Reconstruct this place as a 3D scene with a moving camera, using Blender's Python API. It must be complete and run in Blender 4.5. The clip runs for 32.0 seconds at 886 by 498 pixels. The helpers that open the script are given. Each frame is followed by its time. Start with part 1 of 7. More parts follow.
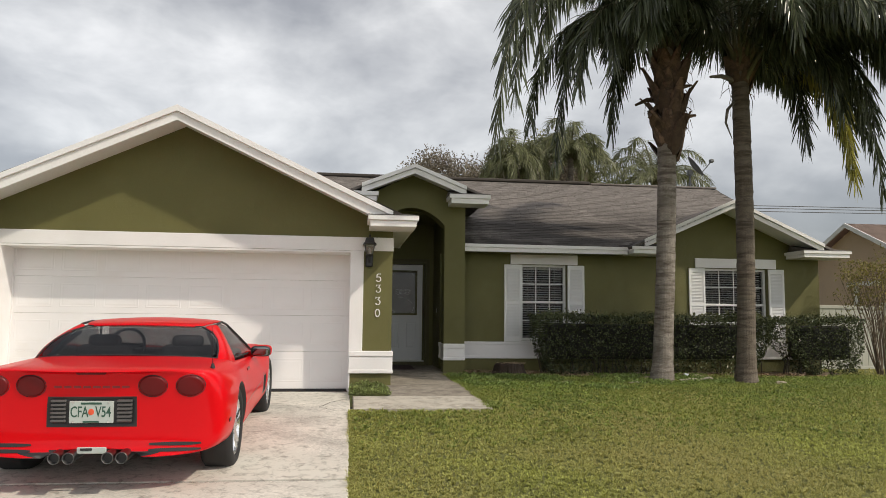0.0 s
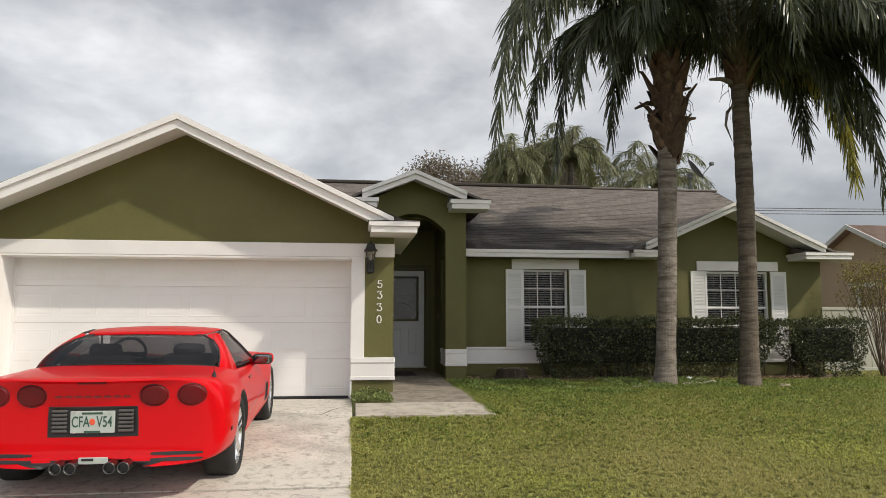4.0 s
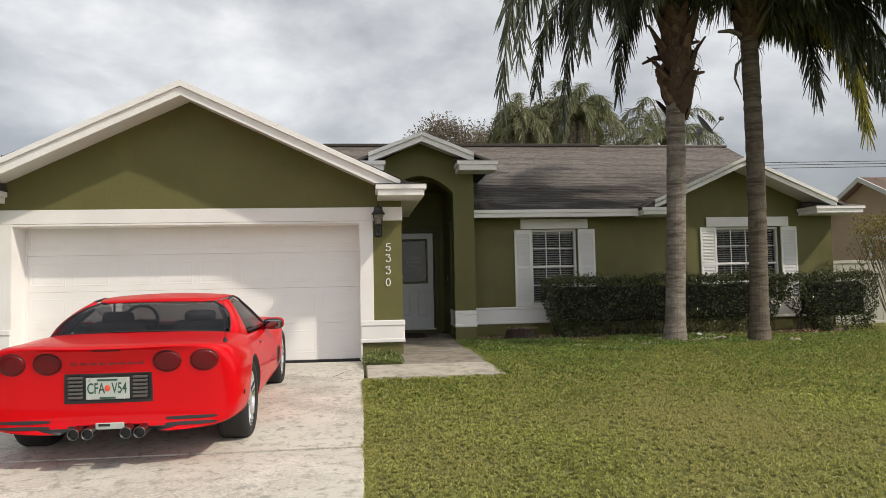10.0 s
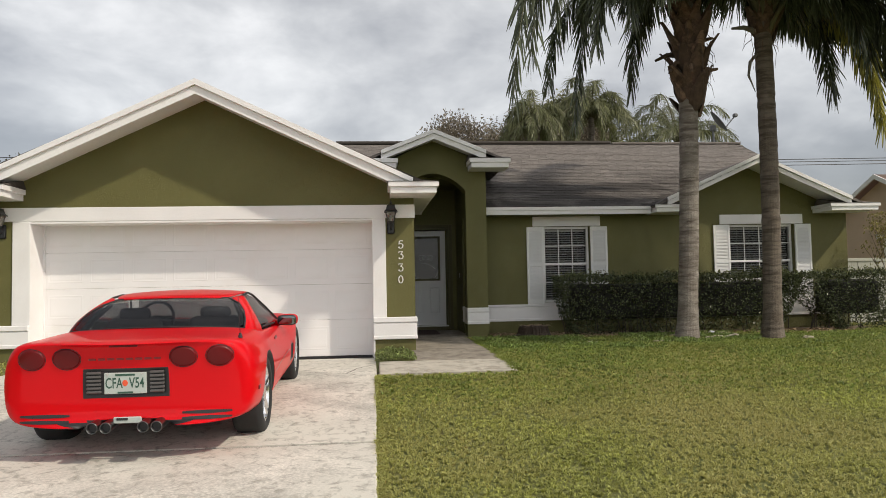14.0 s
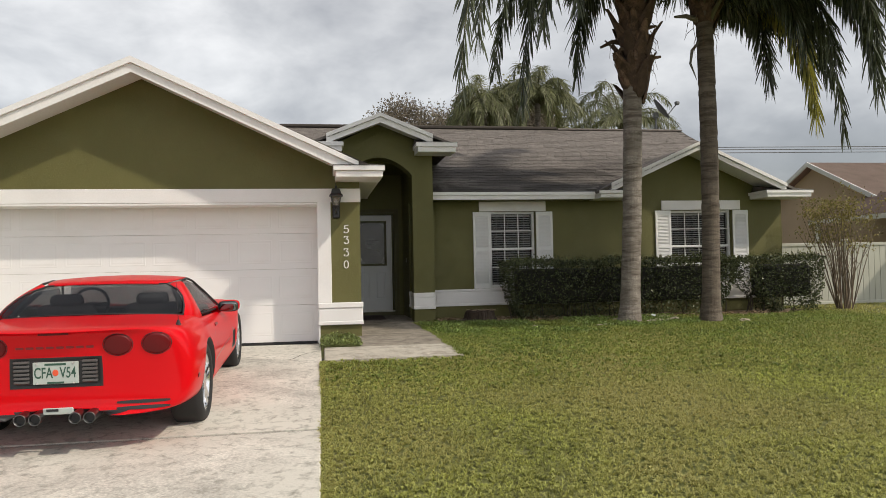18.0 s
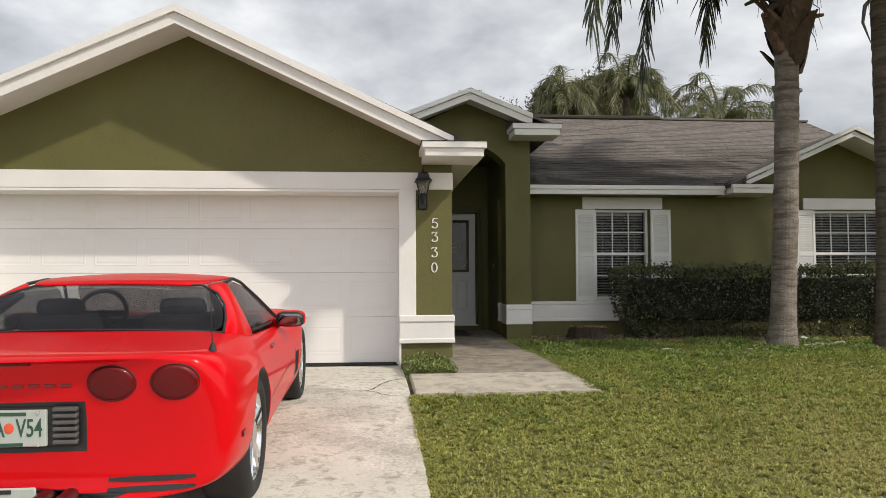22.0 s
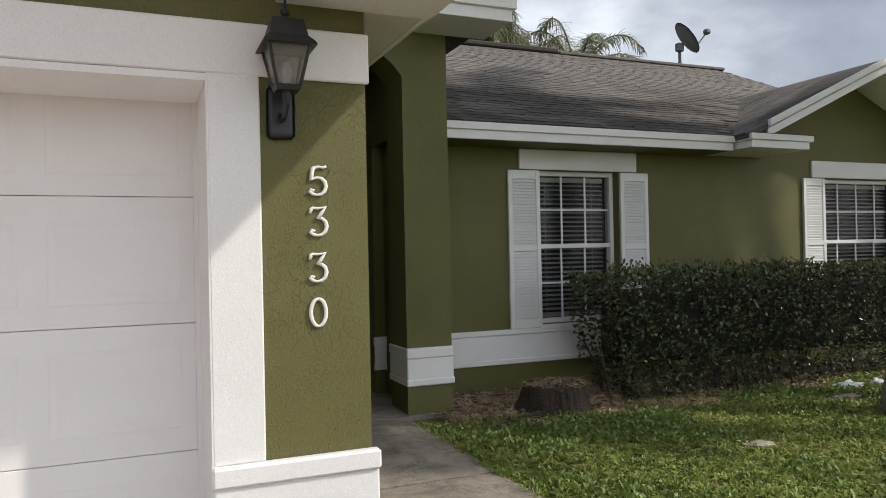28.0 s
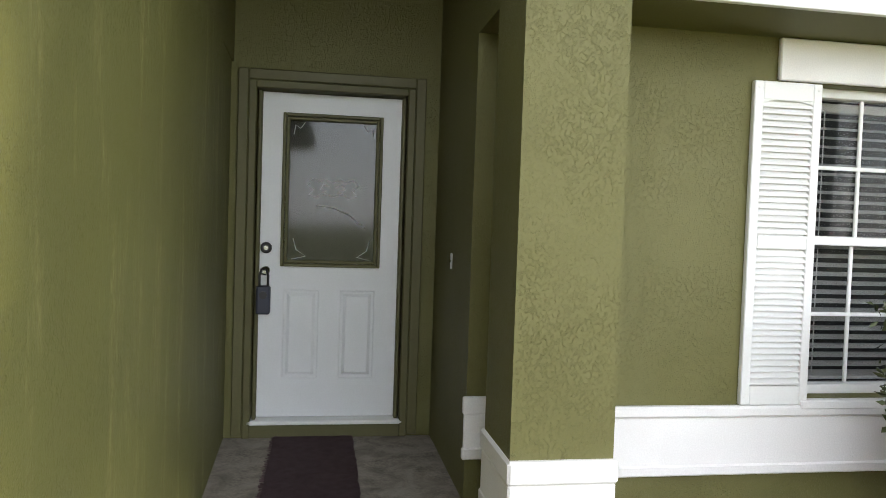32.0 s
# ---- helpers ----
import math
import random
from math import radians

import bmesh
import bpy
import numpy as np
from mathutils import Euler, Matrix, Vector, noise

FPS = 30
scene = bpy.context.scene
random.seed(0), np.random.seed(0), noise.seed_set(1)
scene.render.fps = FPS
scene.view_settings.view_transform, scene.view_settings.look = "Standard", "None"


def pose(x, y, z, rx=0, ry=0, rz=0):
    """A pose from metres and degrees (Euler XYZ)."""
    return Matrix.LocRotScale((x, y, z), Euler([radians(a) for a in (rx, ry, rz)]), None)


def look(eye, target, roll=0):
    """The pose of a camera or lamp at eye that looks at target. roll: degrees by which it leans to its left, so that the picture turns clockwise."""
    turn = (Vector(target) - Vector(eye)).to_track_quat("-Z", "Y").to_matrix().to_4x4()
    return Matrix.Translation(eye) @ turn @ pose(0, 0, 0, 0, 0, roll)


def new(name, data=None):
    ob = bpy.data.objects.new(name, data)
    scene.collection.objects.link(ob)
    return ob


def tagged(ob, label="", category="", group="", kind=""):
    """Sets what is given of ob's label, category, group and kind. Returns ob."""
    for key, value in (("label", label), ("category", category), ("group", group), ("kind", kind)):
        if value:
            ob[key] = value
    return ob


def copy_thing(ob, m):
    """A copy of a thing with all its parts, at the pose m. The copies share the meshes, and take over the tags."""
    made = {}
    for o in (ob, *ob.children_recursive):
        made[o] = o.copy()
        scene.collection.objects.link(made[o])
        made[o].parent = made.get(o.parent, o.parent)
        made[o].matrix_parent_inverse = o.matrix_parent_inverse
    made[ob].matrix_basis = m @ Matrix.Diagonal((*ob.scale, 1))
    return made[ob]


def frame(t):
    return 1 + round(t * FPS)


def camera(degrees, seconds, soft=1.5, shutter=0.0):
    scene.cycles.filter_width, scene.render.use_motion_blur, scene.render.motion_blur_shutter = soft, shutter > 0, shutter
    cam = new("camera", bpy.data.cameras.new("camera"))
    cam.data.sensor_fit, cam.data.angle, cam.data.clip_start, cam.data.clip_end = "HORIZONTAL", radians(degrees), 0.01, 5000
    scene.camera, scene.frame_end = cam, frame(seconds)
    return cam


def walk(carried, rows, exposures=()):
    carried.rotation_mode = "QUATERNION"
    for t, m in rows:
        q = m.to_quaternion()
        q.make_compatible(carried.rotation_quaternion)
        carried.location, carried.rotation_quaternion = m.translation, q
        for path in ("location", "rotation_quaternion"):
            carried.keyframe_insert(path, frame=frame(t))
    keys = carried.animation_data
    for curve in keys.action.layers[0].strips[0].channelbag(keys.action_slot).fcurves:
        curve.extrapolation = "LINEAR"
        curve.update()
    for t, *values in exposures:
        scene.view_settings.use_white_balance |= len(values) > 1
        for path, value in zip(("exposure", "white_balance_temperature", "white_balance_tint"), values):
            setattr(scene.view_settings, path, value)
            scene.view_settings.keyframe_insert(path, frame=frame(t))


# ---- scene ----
cam = camera(62.5, 32.0, soft=0.75)
PATH = [
    (0, (-0.054, 0.248, 1.673), (0.191, 2.224, 1.866), 0.6),
    (0.5, (-0.041, 0.257, 1.674), (0.205, 2.23, 1.89), 0.2),
    (1, (-0.052, 0.25, 1.678), (0.223, 2.218, 1.907), 0.2),
    (1.5, (-0.05, 0.255, 1.68), (0.25, 2.219, 1.902), 0.2),
    (2, (-0.056, 0.267, 1.676), (0.216, 2.237, 1.892), -0.1),
    (2.5, (-0.053, 0.266, 1.688), (0.208, 2.239, 1.891), -0.1),
    (4.5, (-0.054, 0.269, 1.672), (0.185, 2.244, 1.881), -0.0),
    (5, (-0.047, 0.272, 1.674), (0.19, 2.251, 1.839), 0.0),
    (5.5, (-0.053, 0.279, 1.667), (0.169, 2.261, 1.811), -0.3),
    (6, (-0.047, 0.259, 1.673), (0.143, 2.244, 1.826), -0.4),
    (6.5, (-0.039, 0.264, 1.669), (0.157, 2.249, 1.818), -0.5),
    (7, (-0.04, 0.272, 1.666), (0.193, 2.254, 1.798), -0.6),
    (7.5, (-0.044, 0.274, 1.676), (0.157, 2.259, 1.814), -0.6),
    (8, (-0.047, 0.277, 1.674), (0.15, 2.262, 1.814), -0.8),
    (8.5, (-0.028, 0.264, 1.683), (0.15, 2.251, 1.82), -0.9),
    (9, (-0.037, 0.272, 1.679), (0.132, 2.261, 1.811), -1.2),
    (9.5, (-0.041, 0.272, 1.679), (0.158, 2.259, 1.781), -1.2),
    (10, (-0.027, 0.267, 1.666), (0.189, 2.253, 1.772), -1.2),
    (10.5, (-0.036, 0.272, 1.668), (0.196, 2.256, 1.771), -1.1),
    (11, (-0.041, 0.277, 1.672), (0.195, 2.26, 1.777), -1.2),
    (11.5, (-0.037, 0.273, 1.674), (0.181, 2.258, 1.79), -1.4),
    (12, (-0.032, 0.28, 1.665), (0.172, 2.266, 1.783), -1.6),
    (12.5, (-0.029, 0.269, 1.677), (0.163, 2.257, 1.771), -1.5),
    (13, (-0.03, 0.269, 1.68), (0.163, 2.257, 1.781), -1.3),
    (13.5, (-0.027, 0.273, 1.668), (0.165, 2.261, 1.772), -1.3),
    (14, (-0.03, 0.219, 1.665), (0.152, 2.208, 1.764), -1.1),
    (14.5, (-0.031, 0.317, 1.662), (0.145, 2.307, 1.759), -1.1),
    (16.5, (-0.032, 0.269, 1.659), (0.128, 2.261, 1.721), -1.1),
    (17, (-0.023, 0.266, 1.669), (0.184, 2.254, 1.738), -0.9),
    (17.5, (-0.023, 0.27, 1.665), (0.269, 2.247, 1.727), -1.0),
    (18, (-0.011, 0.278, 1.665), (0.314, 2.251, 1.72), -1.2),
    (18.5, (0.013, 0.297, 1.658), (0.284, 2.278, 1.7), -1.3),
    (19, (0.008, 0.321, 1.644), (0.105, 2.318, 1.681), -1.8),
    (19.5, (-0.08, 0.44, 1.627), (-0.052, 2.44, 1.645), -1.2),
    (20, (-0.166, 0.704, 1.625), (-0.038, 2.699, 1.669), -0.8),
    (20.5, (-0.176, 1.123, 1.604), (-0.177, 3.119, 1.725), -0.3),
    (21, (-0.286, 1.549, 1.561), (-0.343, 3.548, 1.599), 0.5),
    (21.5, (-0.325, 1.988, 1.564), (-0.164, 3.981, 1.615), 1.3),
    (22, (-0.324, 2.548, 1.607), (-0.148, 4.538, 1.694), -0.3),
    (22.5, (-0.358, 3.073, 1.595), (-0.121, 5.056, 1.704), 1.3),
    (23, (-0.279, 3.598, 1.622), (0.047, 5.569, 1.719), 1.2),
    (23.5, (-0.331, 4.049, 1.655), (-0.227, 6.039, 1.817), 1.2),
    (24, (-0.288, 4.568, 1.688), (0.009, 6.543, 1.792), 1.4),
    (24.5, (-0.234, 5.014, 1.772), (0.071, 6.988, 1.867), -0.4),
    (25, (-0.296, 5.49, 1.841), (0.064, 7.456, 1.746), -0.0),
    (25.5, (-0.328, 5.947, 1.852), (0.019, 7.917, 1.878), -0.0),
    (27.5, (-0.403, 7.789, 1.955), (0.189, 9.698, 2.029), -1.5),
    (28, (-0.325, 8.212, 1.979), (0.445, 10.057, 1.995), -1.2),
    (28.5, (-0.224, 8.623, 2.01), (0.555, 10.464, 1.947), -0.6),
    (29, (-0.088, 8.98, 2.045), (0.876, 10.732, 2.016), -0.3),
    (29.5, (0.187, 9.349, 2.032), (1.143, 11.106, 2.003), -0.1),
    (30, (0.395, 9.71, 2.049), (1.082, 11.588, 2.021), 0.6),
    (30.5, (0.611, 10.136, 2.069), (1.307, 12.011, 2.039), 1.5),
    (31, (0.823, 10.476, 2.073), (1.151, 12.449, 2.05), 1.0),
    (31.5, (0.889, 10.869, 2.06), (1.183, 12.846, 2.0), 1.2),
    (32, (0.966, 11.237, 2.072), (1.295, 13.208, 1.999), 1.9),
]
walk(cam, [(t, look(eye, target, roll)) for t, eye, target, roll in PATH],
     [(0, 0.0, 6600, 10), (19, 0.0, 6600, 10), (23, 0.05, 6600, 10), (25.5, 0.05, 6500, 10), (27.5, 0.12, 6250, 10), (28.5, 0.3, 6150, 10), (29.3, 0.98, 6150, 10), (30, 1.5, 6150, 10), (31, 1.97, 6200, 10), (32, 2.1, 6250, 10)])

# ---- light ----
SUN = Vector((1.0, -0.66, 1.09)).normalized()
world = bpy.data.worlds.new("overcast_sky")
scene.world = world
world.use_nodes = True
wt = world.node_tree
wt.nodes.clear()


def wn(kind, **sets):
    n = wt.nodes.new(kind)
    for k, v in sets.items():
        n.inputs[k.replace("_", " ")].default_value = v
    return n


sky = wn("ShaderNodeTexSky")
sky.sky_type, sky.sun_disc = "NISHITA", False
sky.sun_elevation, sky.sun_rotation = math.asin(SUN.z), math.atan2(SUN.x, SUN.y)
coord = wn("ShaderNodeTexCoord")
squash = wn("ShaderNodeMapping")
squash.inputs["Scale"].default_value = (1.0, 1.0, 1.9)
squash.inputs["Location"].default_value = (0.35, 0.1, 0.0)
big = wn("ShaderNodeTexNoise", Scale=1.25, Detail=6.0, Roughness=0.47, Distortion=0.35)
fine = wn("ShaderNodeTexNoise", Scale=6.5, Detail=5.0, Roughness=0.55, Distortion=0.2)
blend = wn("ShaderNodeMix")
blend.data_type = "FLOAT"
blend.inputs[0].default_value = 0.22
ramp = wn("ShaderNodeValToRGB")
els = ramp.color_ramp.elements
els[0].position, els[0].color = 0.37, (0.30, 0.30, 0.31, 1)
els[1].position, els[1].color = 0.62, (1.35, 1.34, 1.32, 1)
e = els.new(0.455)
e.color = (0.47, 0.47, 0.48, 1)
e = els.new(0.53)
e.color = (0.82, 0.82, 0.815, 1)
bg_clouds = wn("ShaderNodeBackground", Strength=0.75)
bg_sky = wn("ShaderNodeBackground", Strength=0.03)
both = wn("ShaderNodeAddShader")
out = wn("ShaderNodeOutputWorld")
lean = wn("ShaderNodeMath")
lean.operation = "MULTIPLY_ADD"
lean.inputs[1].default_value = 0.13
lk = wt.links.new
lk(coord.outputs["Generated"], squash.inputs["Vector"])
lk(squash.outputs["Vector"], big.inputs["Vector"])
lk(squash.outputs["Vector"], fine.inputs["Vector"])
lk(big.outputs["Fac"], blend.inputs[2])
lk(fine.outputs["Fac"], blend.inputs[3])
lk(blend.outputs[0], lean.inputs[2])
tilt = wn("ShaderNodeVectorMath")
tilt.operation = "DOT_PRODUCT"
tilt.inputs[1].default_value = (0.65, -0.68, 0.0)
lk(coord.outputs["Generated"], tilt.inputs[0])
lk(tilt.outputs["Value"], lean.inputs[0])
lk(lean.outputs[0], ramp.inputs["Fac"])
lk(ramp.outputs["Color"], bg_clouds.inputs["Color"])
lk(sky.outputs["Color"], bg_sky.inputs["Color"])
lk(bg_clouds.outputs[0], both.inputs[0])
lk(bg_sky.outputs[0], both.inputs[1])
lk(both.outputs[0], out.inputs["Surface"])

sun = new("sun", bpy.data.lights.new("sun", "SUN"))
sun.data.energy, sun.data.angle, sun.data.color = 2.9, radians(1.6), (1.0, 0.91, 0.77)
sun.matrix_world = look(SUN * 60, (0, 0, 0))

# ---- materials ----


def material(name, base, rough=0.7, metal=0.0, vary=0.12, scale=6.0, fine_scale=90.0, bump=0.25, depth=0.004,
             tint=None, stain=None, stain_scale=1.2, spread=(0.5, 0.7), coat=0.0, island=0.0, rnd=0.0, spec=None, streak=None, world_space=False, through_light=0.0, band=None):
    """A surface with colour that varies at two sizes, fine relief and stains."""
    m = bpy.data.materials.new(name)
    m.use_nodes = True
    t = m.node_tree
    b = t.nodes["Principled BSDF"]
    b.inputs["Roughness"].default_value, b.inputs["Metallic"].default_value = rough, metal
    b.inputs["Coat Weight"].default_value = coat
    b.inputs["Coat Roughness"].default_value = 0.06
    if spec is not None:
        b.inputs["Specular IOR Level"].default_value = spec
    tc = t.nodes.new("ShaderNodeTexCoord")
    n1 = t.nodes.new("ShaderNodeTexNoise")
    n1.inputs["Scale"].default_value, n1.inputs["Detail"].default_value = scale, 6
    n2 = t.nodes.new("ShaderNodeTexNoise")
    n2.inputs["Scale"].default_value, n2.inputs["Detail"].default_value = fine_scale, 4
    place = t.nodes.new("ShaderNodeNewGeometry").outputs["Position"] if world_space else tc.outputs["Object"]
    for n in (n1, n2):
        t.links.new(place, n.inputs["Vector"])
    add = t.nodes.new("ShaderNodeMath")
    add.operation = "ADD"
    t.links.new(n1.outputs["Fac"], add.inputs[0])
    t.links.new(n2.outputs["Fac"], add.inputs[1])
    rng = t.nodes.new("ShaderNodeMapRange")
    rng.inputs["From Min"].default_value, rng.inputs["From Max"].default_value = 0.7, 1.3
    rng.inputs["To Min"].default_value, rng.inputs["To Max"].default_value = 1 - vary, 1 + vary
    t.links.new(add.outputs[0], rng.inputs["Value"])
    value = rng.outputs["Result"]
    if island or rnd:
        src = t.nodes.new("ShaderNodeNewGeometry" if island else "ShaderNodeObjectInfo")
        r2 = t.nodes.new("ShaderNodeMapRange")
        a = island or rnd
        r2.inputs["To Min"].default_value, r2.inputs["To Max"].default_value = 1 - a, 1 + a
        t.links.new(src.outputs["Random Per Island" if island else "Random"], r2.inputs["Value"])
        mul = t.nodes.new("ShaderNodeMath")
        mul.operation = "MULTIPLY"
        t.links.new(value, mul.inputs[0])
        t.links.new(r2.outputs["Result"], mul.inputs[1])
        value = mul.outputs[0]
    col = t.nodes.new("ShaderNodeMix")
    col.data_type, col.blend_type = "RGBA", "MULTIPLY"
    col.inputs[0].default_value = 1.0
    col.inputs[6].default_value = (*base, 1)
    t.links.new(value, col.inputs[7])
    result = col.outputs[2]
    if tint:
        n3 = t.nodes.new("ShaderNodeTexNoise")
        n3.inputs["Scale"].default_value, n3.inputs["Detail"].default_value = scale * 0.45, 5
        t.links.new(tc.outputs["Object"], n3.inputs["Vector"])
        r3 = t.nodes.new("ShaderNodeMapRange")
        r3.inputs["From Min"].default_value, r3.inputs["From Max"].default_value = 0.4, 0.65
        t.links.new(n3.outputs["Fac"], r3.inputs["Value"])
        mx = t.nodes.new("ShaderNodeMix")
        mx.data_type = "RGBA"
        mx.inputs[7].default_value = (*tint, 1)
        t.links.new(r3.outputs["Result"], mx.inputs[0])
        t.links.new(result, mx.inputs[6])
        result = mx.outputs[2]
    if stain:
        n4 = t.nodes.new("ShaderNodeTexNoise")
        n4.inputs["Scale"].default_value, n4.inputs["Detail"].default_value = stain_scale, 8
        n4.inputs["Roughness"].default_value, n4.inputs["Distortion"].default_value = 0.65, 0.6
        if streak:
            mp = t.nodes.new("ShaderNodeMapping")
            mp.inputs["Scale"].default_value = streak
            t.links.new(place, mp.inputs["Vector"])
            t.links.new(mp.outputs["Vector"], n4.inputs["Vector"])
        else:
            t.links.new(place, n4.inputs["Vector"])
        r4 = t.nodes.new("ShaderNodeMapRange")
        r4.inputs["From Min"].default_value, r4.inputs["From Max"].default_value = spread
        t.links.new(n4.outputs["Fac"], r4.inputs["Value"])
        amount = r4.outputs["Result"]
        if band:
            high = t.nodes.new("ShaderNodeSeparateXYZ")
            t.links.new(place, high.inputs[0])
            fade = t.nodes.new("ShaderNodeMapRange")
            fade.inputs["From Min"].default_value, fade.inputs["From Max"].default_value = band[:2]
            fade.inputs["To Min"].default_value, fade.inputs["To Max"].default_value = 1.0, band[2]
            t.links.new(high.outputs["Z"], fade.inputs["Value"])
            cut = t.nodes.new("ShaderNodeMath")
            cut.operation = "MULTIPLY"
            t.links.new(amount, cut.inputs[0])
            t.links.new(fade.outputs["Result"], cut.inputs[1])
            amount = cut.outputs[0]
        mx = t.nodes.new("ShaderNodeMix")
        mx.data_type = "RGBA"
        mx.inputs[7].default_value = (*stain, 1)
        t.links.new(amount, mx.inputs[0])
        t.links.new(result, mx.inputs[6])
        result = mx.outputs[2]
    t.links.new(result, b.inputs["Base Color"])
    if through_light:
        leaf = t.nodes.new("ShaderNodeBsdfTranslucent")
        both_sides = t.nodes.new("ShaderNodeMixShader")
        both_sides.inputs[0].default_value = through_light
        t.links.new(result, leaf.inputs["Color"])
        t.links.new(b.outputs[0], both_sides.inputs[1])
        t.links.new(leaf.outputs[0], both_sides.inputs[2])
        t.links.new(both_sides.outputs[0], t.nodes["Material Output"].inputs["Surface"])
    if bump:
        bp = t.nodes.new("ShaderNodeBump")
        bp.inputs["Strength"].default_value, bp.inputs["Distance"].default_value = bump, depth
        t.links.new(n2.outputs["Fac"], bp.inputs["Height"])
        t.links.new(bp.outputs["Normal"], b.inputs["Normal"])
    return m


def stucco(name, base, stain, knock=0.8, pale_runs=0.07):
    """Painted knock-down stucco: flat-topped splatter over fine grain."""
    m = material(name, base, rough=0.62, vary=0.07, scale=1.6, fine_scale=140, bump=0, stain=stain, stain_scale=0.9, spread=(0.52, 0.95))
    t = m.node_tree
    b = t.nodes["Principled BSDF"]
    tc = t.nodes["Texture Coordinate"]
    st = t.nodes.new("ShaderNodeMapping")
    st.inputs["Scale"].default_value = (1, 1, 0.75)
    t.links.new(tc.outputs["Object"], st.inputs["Vector"])
    n1 = t.nodes.new("ShaderNodeTexNoise")
    n1.inputs["Scale"].default_value, n1.inputs["Detail"].default_value, n1.inputs["Distortion"].default_value = 84, 4, 0.9
    r1 = t.nodes.new("ShaderNodeMapRange")
    r1.inputs["From Min"].default_value, r1.inputs["From Max"].default_value = 0.53, 0.60
    patch = t.nodes.new("ShaderNodeTexNoise")
    patch.inputs["Scale"].default_value, patch.inputs["Detail"].default_value = 4.5, 3
    r6 = t.nodes.new("ShaderNodeMapRange")
    r6.inputs["From Min"].default_value, r6.inputs["From Max"].default_value = 0.38, 0.62
    r6.inputs["To Min"].default_value = 0.25
    worn = t.nodes.new("ShaderNodeMath")
    worn.operation = "MULTIPLY"
    n2 = t.nodes.new("ShaderNodeTexNoise")
    n2.inputs["Scale"].default_value, n2.inputs["Detail"].default_value = 220, 3
    mad = t.nodes.new("ShaderNodeMath")
    mad.operation = "MULTIPLY_ADD"
    mad.inputs[1].default_value = 0.3
    t.links.new(st.outputs["Vector"], n1.inputs["Vector"])
    t.links.new(tc.outputs["Object"], n2.inputs["Vector"])
    t.links.new(n1.outputs["Fac"], r1.inputs["Value"])
    t.links.new(n2.outputs["Fac"], mad.inputs[0])
    t.links.new(tc.outputs["Object"], patch.inputs["Vector"])
    t.links.new(patch.outputs["Fac"], r6.inputs["Value"])
    t.links.new(r1.outputs["Result"], worn.inputs[0])
    t.links.new(r6.outputs["Result"], worn.inputs[1])
    t.links.new(worn.outputs[0], mad.inputs[2])
    # paler vertical runs, broken up by fine flecks
    run = t.nodes.new("ShaderNodeMapping")
    run.inputs["Scale"].default_value = (6.5, 6.5, 1.0)
    t.links.new(tc.outputs["Object"], run.inputs["Vector"])
    runs = t.nodes.new("ShaderNodeTexNoise")
    runs.inputs["Scale"].default_value, runs.inputs["Detail"].default_value, runs.inputs["Roughness"].default_value = 1.0, 9, 0.72
    t.links.new(run.outputs["Vector"], runs.inputs["Vector"])
    r5 = t.nodes.new("ShaderNodeMapRange")
    r5.inputs["From Min"].default_value, r5.inputs["From Max"].default_value, r5.inputs["To Max"].default_value = 0.52, 0.78, pale_runs
    t.links.new(runs.outputs["Fac"], r5.inputs["Value"])
    pale = t.nodes.new("ShaderNodeMix")
    pale.data_type = "RGBA"
    pale.inputs[7].default_value = (base[0] * 0.6 + 0.19, base[1] * 0.6 + 0.18, base[2] * 0.6 + 0.085, 1)
    old = b.inputs["Base Color"].links[0].from_socket
    speck = t.nodes.new("ShaderNodeTexNoise")
    speck.inputs["Scale"].default_value, speck.inputs["Detail"].default_value = 48, 4
    r7 = t.nodes.new("ShaderNodeMapRange")
    r7.inputs["From Min"].default_value, r7.inputs["From Max"].default_value = 0.42, 0.60
    r7.inputs["To Min"].default_value, r7.inputs["To Max"].default_value = 0.35, 1.2
    fleck = t.nodes.new("ShaderNodeMath")
    fleck.operation = "MULTIPLY"
    t.links.new(st.outputs["Vector"], speck.inputs["Vector"])
    t.links.new(speck.outputs["Fac"], r7.inputs["Value"])
    t.links.new(r5.outputs["Result"], fleck.inputs[0])
    t.links.new(r7.outputs["Result"], fleck.inputs[1])
    t.links.new(fleck.outputs[0], pale.inputs[0])
    t.links.new(old, pale.inputs[6])
    t.links.new(pale.outputs[2], b.inputs["Base Color"])
    bp = t.nodes.new("ShaderNodeBump")
    bp.inputs["Strength"].default_value, bp.inputs["Distance"].default_value = knock, 0.0045
    t.links.new(mad.outputs[0], bp.inputs["Height"])
    t.links.new(bp.outputs["Normal"], b.inputs["Normal"])
    return m


def glass(name, tint=(0.8, 0.85, 0.85), rough=0.02, alpha=0.35, spec=0.5):
    """A thin pane: part clear, part a smooth dark reflecting sheet."""
    m = bpy.data.materials.new(name)
    m.use_nodes = True
    t = m.node_tree
    b = t.nodes["Principled BSDF"]
    b.inputs["Base Color"].default_value = (*tint, 1)
    b.inputs["Roughness"].default_value = rough
    b.inputs["IOR"].default_value = 1.5
    b.inputs["Alpha"].default_value = alpha
    b.inputs["Specular IOR Level"].default_value = spec
    return m


